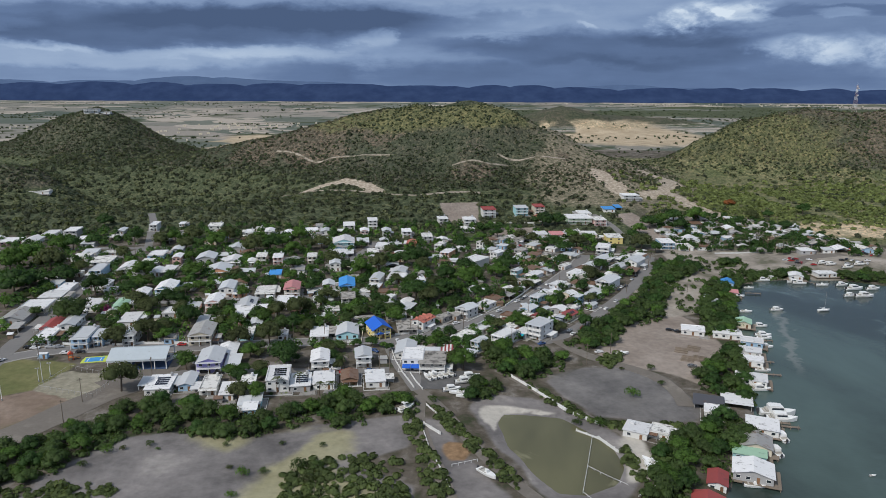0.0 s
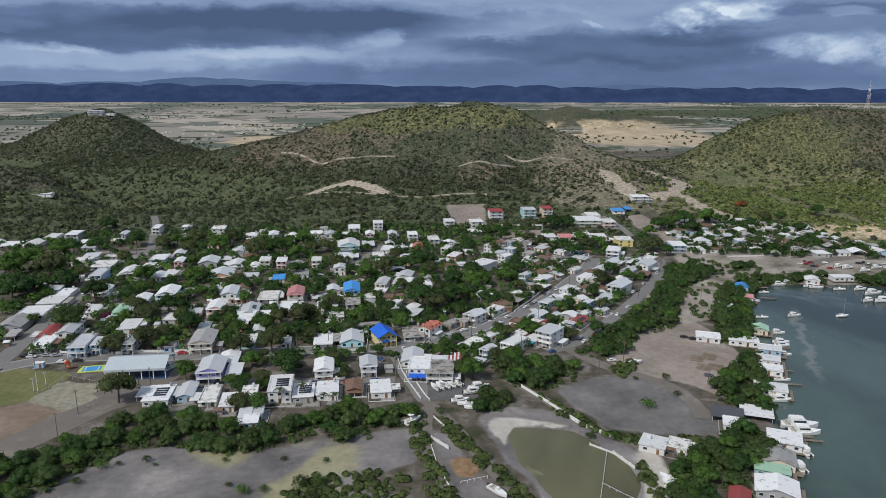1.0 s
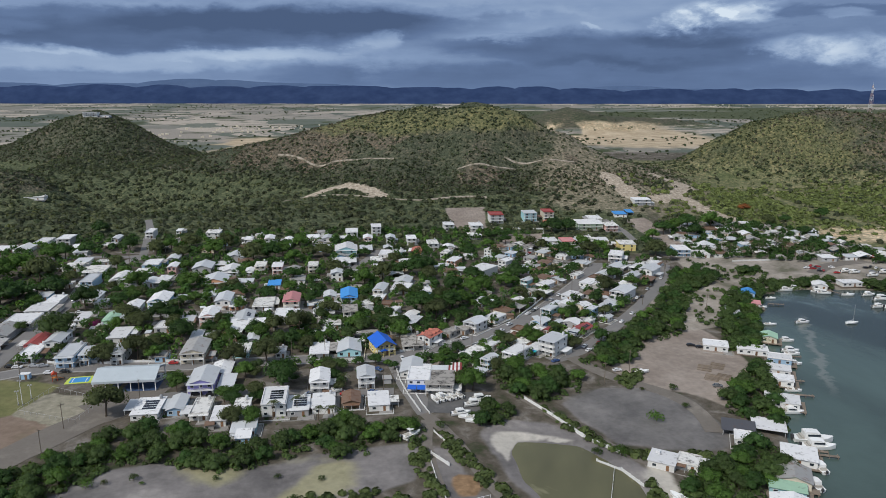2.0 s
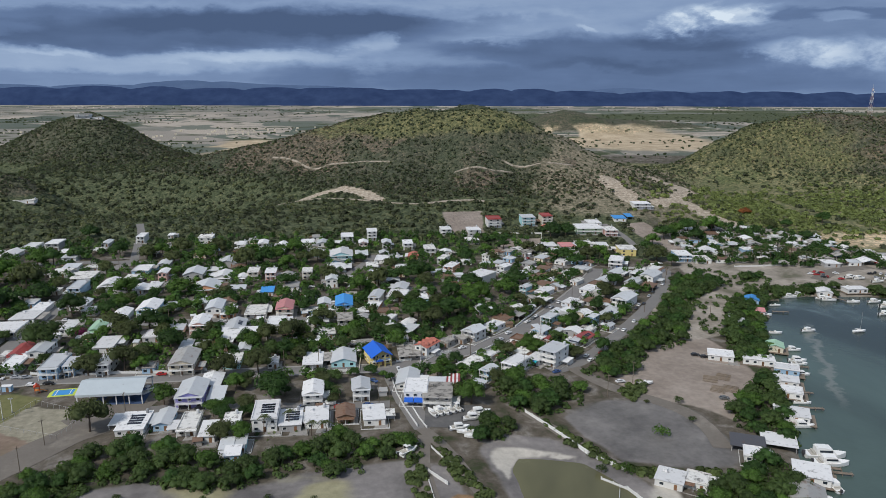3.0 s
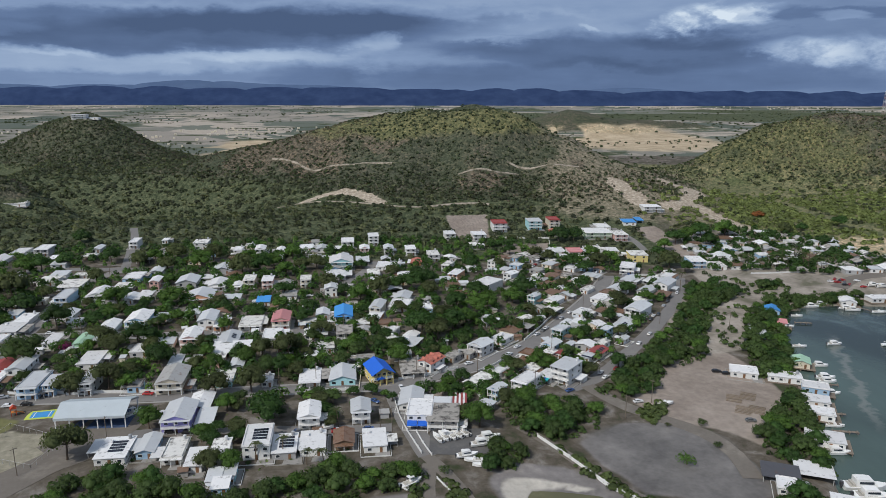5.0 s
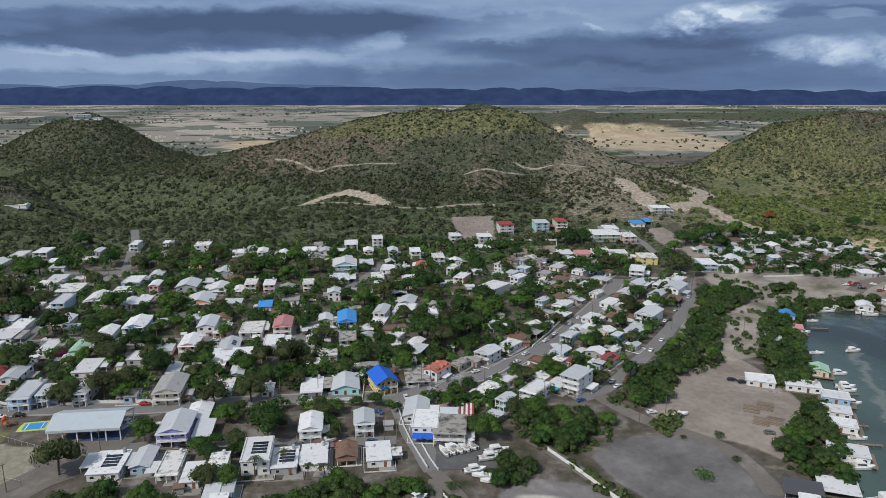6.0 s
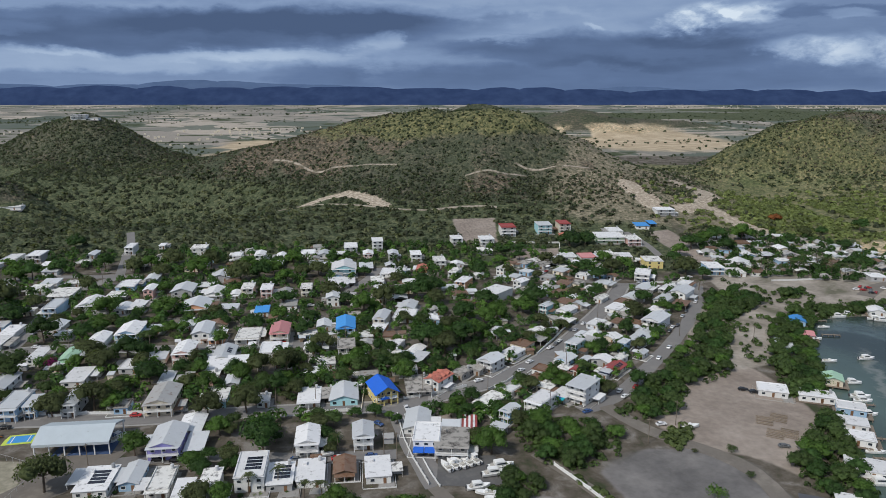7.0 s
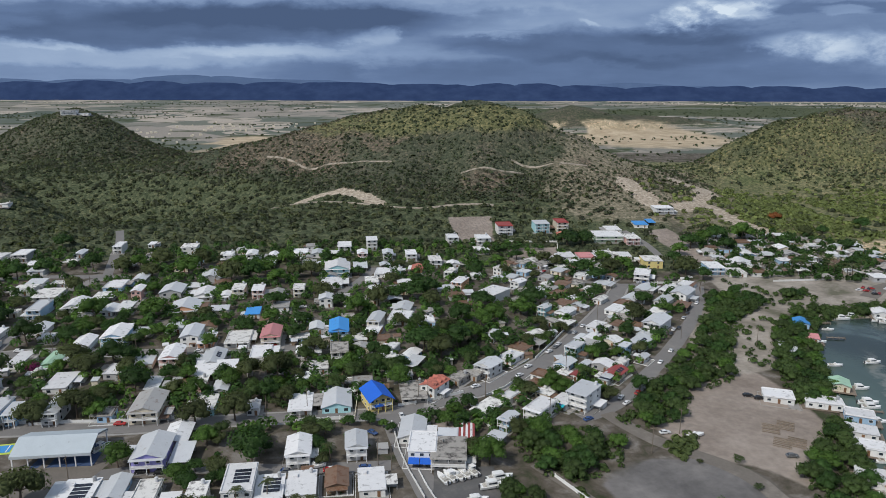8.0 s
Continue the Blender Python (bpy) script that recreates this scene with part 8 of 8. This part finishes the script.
boat(349.3, 386.4, -17, 1.1, False, False)
boat(362.4, 383.6, -5, 1.2, True, False)
boat(363.4, 374, -5, 1.6, True, False)
boat(349.3, 361.7, -5, 1.2, True, False)
boat(357.2, 358.8, -11, 1.6, True, False)
boat(375.5, 371.4, -5, 1.3, True, False)
boat(399.7, 420.2, -5, 1.2, True, True)
boat(393.6, 429.8, -5, 1.2, True, True)
boat(389.8, 433.9, 1, 1.2, True, True)
boat(414.2, 425.3, -5, 1.2, True, True)
boat(269.9, 490.2, -5, 1.2, True, True)
boat(243.1, 479.6, -5, 1.0, False, True, True)
boat(280, 388, -17, 1, False, False)
boat(195, 181, -5, 0.35, False, False)
utility_pole(-84.7, 269.1, 0)
utility_pole(-82.9, 288.8, 37)
utility_pole(-59.1, 307, 74)
utility_pole(-150.1, 589.6, 111)
utility_pole(-97.3, 429.5, 148)
utility_pole(62.1, 345.3, 5)
utility_pole(39.5, 300.4, 42)
utility_pole(66.3, 346.3, 79)
utility_pole(154.5, 301.5, 116)
utility_pole(136.7, 290.1, 153)
utility_pole(123.1, 400.9, 10)
utility_pole(133, 361.4, 47)
utility_pole(177.2, 424.3, 84)
utility_pole(210, 393.5, 121)
utility_pole(-112.4, 336.8, 158)
utility_pole(-57, 412.4, 15)
utility_pole(17.5, 344.4, 52)
utility_pole(1.9, 340.6, 89)
utility_pole(34.9, 406.6, 126)
utility_pole(255.9, 449.4, 163)
utility_pole(109, 319.3, 20)
utility_pole(-26.2, 348.5, 57)
utility_pole(-107, 541.7, 94)
utility_pole(242.3, 376.5, 131)
utility_pole(90.5, 344.9, 168)
utility_pole(43.5, 296.4, 25)


def sailboat(x, y, turn):
    root = thing("sailboat", x, y, SEA + 0.2, turn, "small white sailboat with bare mast at anchor", "sailboat", "boats")
    part("hull", BOAT[0], None, root)
    bm = bmesh.new()
    tube(bm, (0.4, 0, 0.7), (0.4, 0, 11.0), 0.09, 0.06, 7)
    part("mast", bm, POST, root)
    bm = bmesh.new()
    tube(bm, (0.4, 0, 1.9), (-3.0, 0, 1.9), 0.12, 0.1, 7)
    part("boom", bm, TRIM, root)
    bm = bmesh.new()
    prism(bm, [(-1.2, -0.6, 0.8), (1.4, -0.6, 0.85), (1.0, -0.5, 1.3), (-1.0, -0.5, 1.35)], (0, 1.15, 0))
    part("cabin", bm, GEL, root)


def post_line(line, gap, high, label, r=0.07, mats=None):
    """A row of posts with a rope or board between them, standing in the water."""
    x0, y0 = line[0]
    root = thing("post_fence", x0, y0, 0, 0, label, "fence")
    for (ax, ay), (bx, by) in zip(line, line[1:]):
        long, turn = math.hypot(bx - ax, by - ay), math.degrees(math.atan2(by - ay, bx - ax))
        n = max(1, int(long / gap))
        z = max(level(ax, ay), -1.8)
        for k in range(n + 1):
            bm = bmesh.new()
            box(bm, -r, r, -r, r, -1, high)
            part("post", bm, mats or TRIM, root, at=pose(ax - x0 + (bx - ax) * k / n, ay - y0 + (by - ay) * k / n, z))
        bm = bmesh.new()
        box(bm, 0, long, -0.7 * r, 0.7 * r, high - 1.7 * r, high)
        part("rail", bm, mats or TRIM, root, at=pose(ax - x0, ay - y0, z, 0, 0, turn))


def dock(x, y, long, turn):
    """A plank jetty on piles."""
    root = thing("jetty", x, y, SEA, turn, "weathered plank jetty on timber piles", "jetty", "jetties")
    for k in range(int(long / 0.6)):
        bm = bmesh.new()
        box(bm, -0.27, 0.27, -0.75, 0.75, 0.75, 0.83)
        part("plank", bm, TIMBER, root, at=pose(0.3 + k * 0.6, 0, 0))
    for k in range(int(long / 3) + 1):
        for s in (-0.65, 0.65):
            bm = bmesh.new()
            tube(bm, (0, 0, -2.5), (0, 0, 1.3), 0.13, 0.12, 7)
            part("pile", bm, TIMBER, root, at=pose(k * 3.0, s, 0))


def timber_rack(x, y, turn):
    """Spaced beams left on the bare yard."""
    root = thing("timber_rack", x, y, level(x, y), turn, "weathered beams laid out in rows on bare ground", "timber", "timber on the yard")
    for k in range(6):
        bm = bmesh.new()
        box(bm, -3.2, 3.2, -0.14, 0.14, 0.05, 0.35)
        part("beam", bm, TIMBER, root, at=pose(0, k * 1.4, 0))
    for s in (-2.4, 2.4):
        bm = bmesh.new()
        box(bm, -0.12, 0.12, -0.5, 7.5, -0.1, 0.06)
        part("bearer", bm, TIMBER, root, at=pose(s, 0, 0))


def sheds(count, seed):
    """Small sheds and lean-tos in the yards."""
    rng = random.Random(seed)
    made = tries = 0
    while made < count and tries < 4000:
        tries += 1
        x, y = rng.uniform(-150, 200), rng.uniform(250, 430)
        if in_town(x, y) < 2 or not free(x, y, 0.6):
            continue
        w, d, h = rng.uniform(2.2, 4), rng.uniform(2, 3.5), rng.uniform(2, 2.6)
        key = rng.choice(("zinc", "metal", "rust", "white"))
        root = thing("shed", x, y, level(x, y), rng.uniform(-10, 10), f"small yard shed with {COVER_WORDS[key]}", "shed", "yard sheds")
        TAKEN.append((x, y, w / 2))
        bm = bmesh.new()
        box(bm, -w / 2, w / 2, -d / 2, d / 2, -0.3, h)
        part("wall", bm, wall_paint(rng.choice(("grey", "wood", "concrete", "cream"))), root)
        bm = bmesh.new()
        prism(bm, [(-w / 2 - 0.3, -d / 2 - 0.4, h), (-w / 2 - 0.3, d / 2 + 0.3, h + 0.35), (-w / 2 - 0.3, d / 2 + 0.3, h + 0.43), (-w / 2 - 0.3, -d / 2 - 0.4, h + 0.08)], (w + 0.6, 0, 0))
        part("roof", bm, roofing(key), root)
        made += 1


sheds(40, 31)
sailboat(311, 340, -5)
post_line([(109.8, 224.5), (99.6, 205.9), (91, 190.5), (92.4, 185.6)], 2.4, 0.9, "white post fence standing in the shallow pond")
post_line([(99.2, 205.2), (103.2, 197.8), (107.3, 191.4)], 2.4, 0.9, "white post fence standing in the shallow pond")
post_line([(52.4, 213.4), (62, 214.9)], 2.4, 0.9, "white post fence standing in the shallow pond")
post_line([(-103.6, 305.7), (-96.5, 325.5), (-74.6, 310.0), (-79.7, 292.1), (-103.6, 305.7)], 3.0, 1.9, "thin wire fence on grey posts round the infield", 0.04, POST)


def field_light(x, y, high):
    """A tall slim floodlight pole of the playing field."""
    root = thing("field_light", x, y, level(x, y), 0, "tall slim white floodlight pole beside the playing field", "light pole", "field lights")
    bm = bmesh.new()
    tube(bm, (0, 0, -0.4), (0, 0, high), 0.16, 0.09, 8)
    part("pole", bm, TRIM, root)
    bm = bmesh.new()
    tube(bm, (0, 0, -0.4), (0, 0, 0.7), 0.3, 0.3, 8)
    part("footing", bm, SIDEWALK, root)
    for k in (-0.5, 0.5):
        bm = bmesh.new()
        box(bm, k - 0.3, k + 0.3, -0.35, 0.1, high - 0.1, high + 0.3)
        part("floodlight", bm, POST, root)


for spot in ((-114.5, 296.1, 12.5), (-104.3, 312.9, 10.5), (-102.8, 318.6, 6), (-105.9, 313.2, 6)):
    field_light(*spot)


def field_store(x, y):
    """The pale store box at the field's edge."""
    root = thing("storage_box", x, y, level(x, y), -4, "small pale blue metal storage box beside the field", "storage box")
    bm = bmesh.new()
    box(bm, -2, 2, -1.2, 1.2, -0.2, 2.3)
    bmesh.ops.bevel(bm, geom=bm.edges[:], offset=0.06, segments=1, affect="EDGES")
    part("body", bm, wall_paint("blue"), root)
    bm = bmesh.new()
    box(bm, -2.15, 2.15, -1.35, 1.35, 2.31, 2.42)
    part("roof", bm, roofing("white"), root)
    part("door", DOOR, None, root, at=pose(0.6, -1.21, 0))


field_store(-111.8, 340.9)
dock(238.2, 304.8, 9, -20)
dock(221, 279, 8, -22)
dock(212.5, 265.4, 10, -22)
dock(286.9, 380.2, 9, -20)
dock(293.3, 401.2, 12, -10)
dock(325.9, 409.8, 8, -60)
dock(343, 397.5, 9, -70)
dock(184.1, 223.4, 9, -25)
dock(185.2, 219.8, 10, -25)
timber_rack(196.7, 296.6, -40)
timber_rack(192, 284.1, -40)
timber_rack(186.5, 285, -40)
timber_rack(189.7, 295.5, -35)
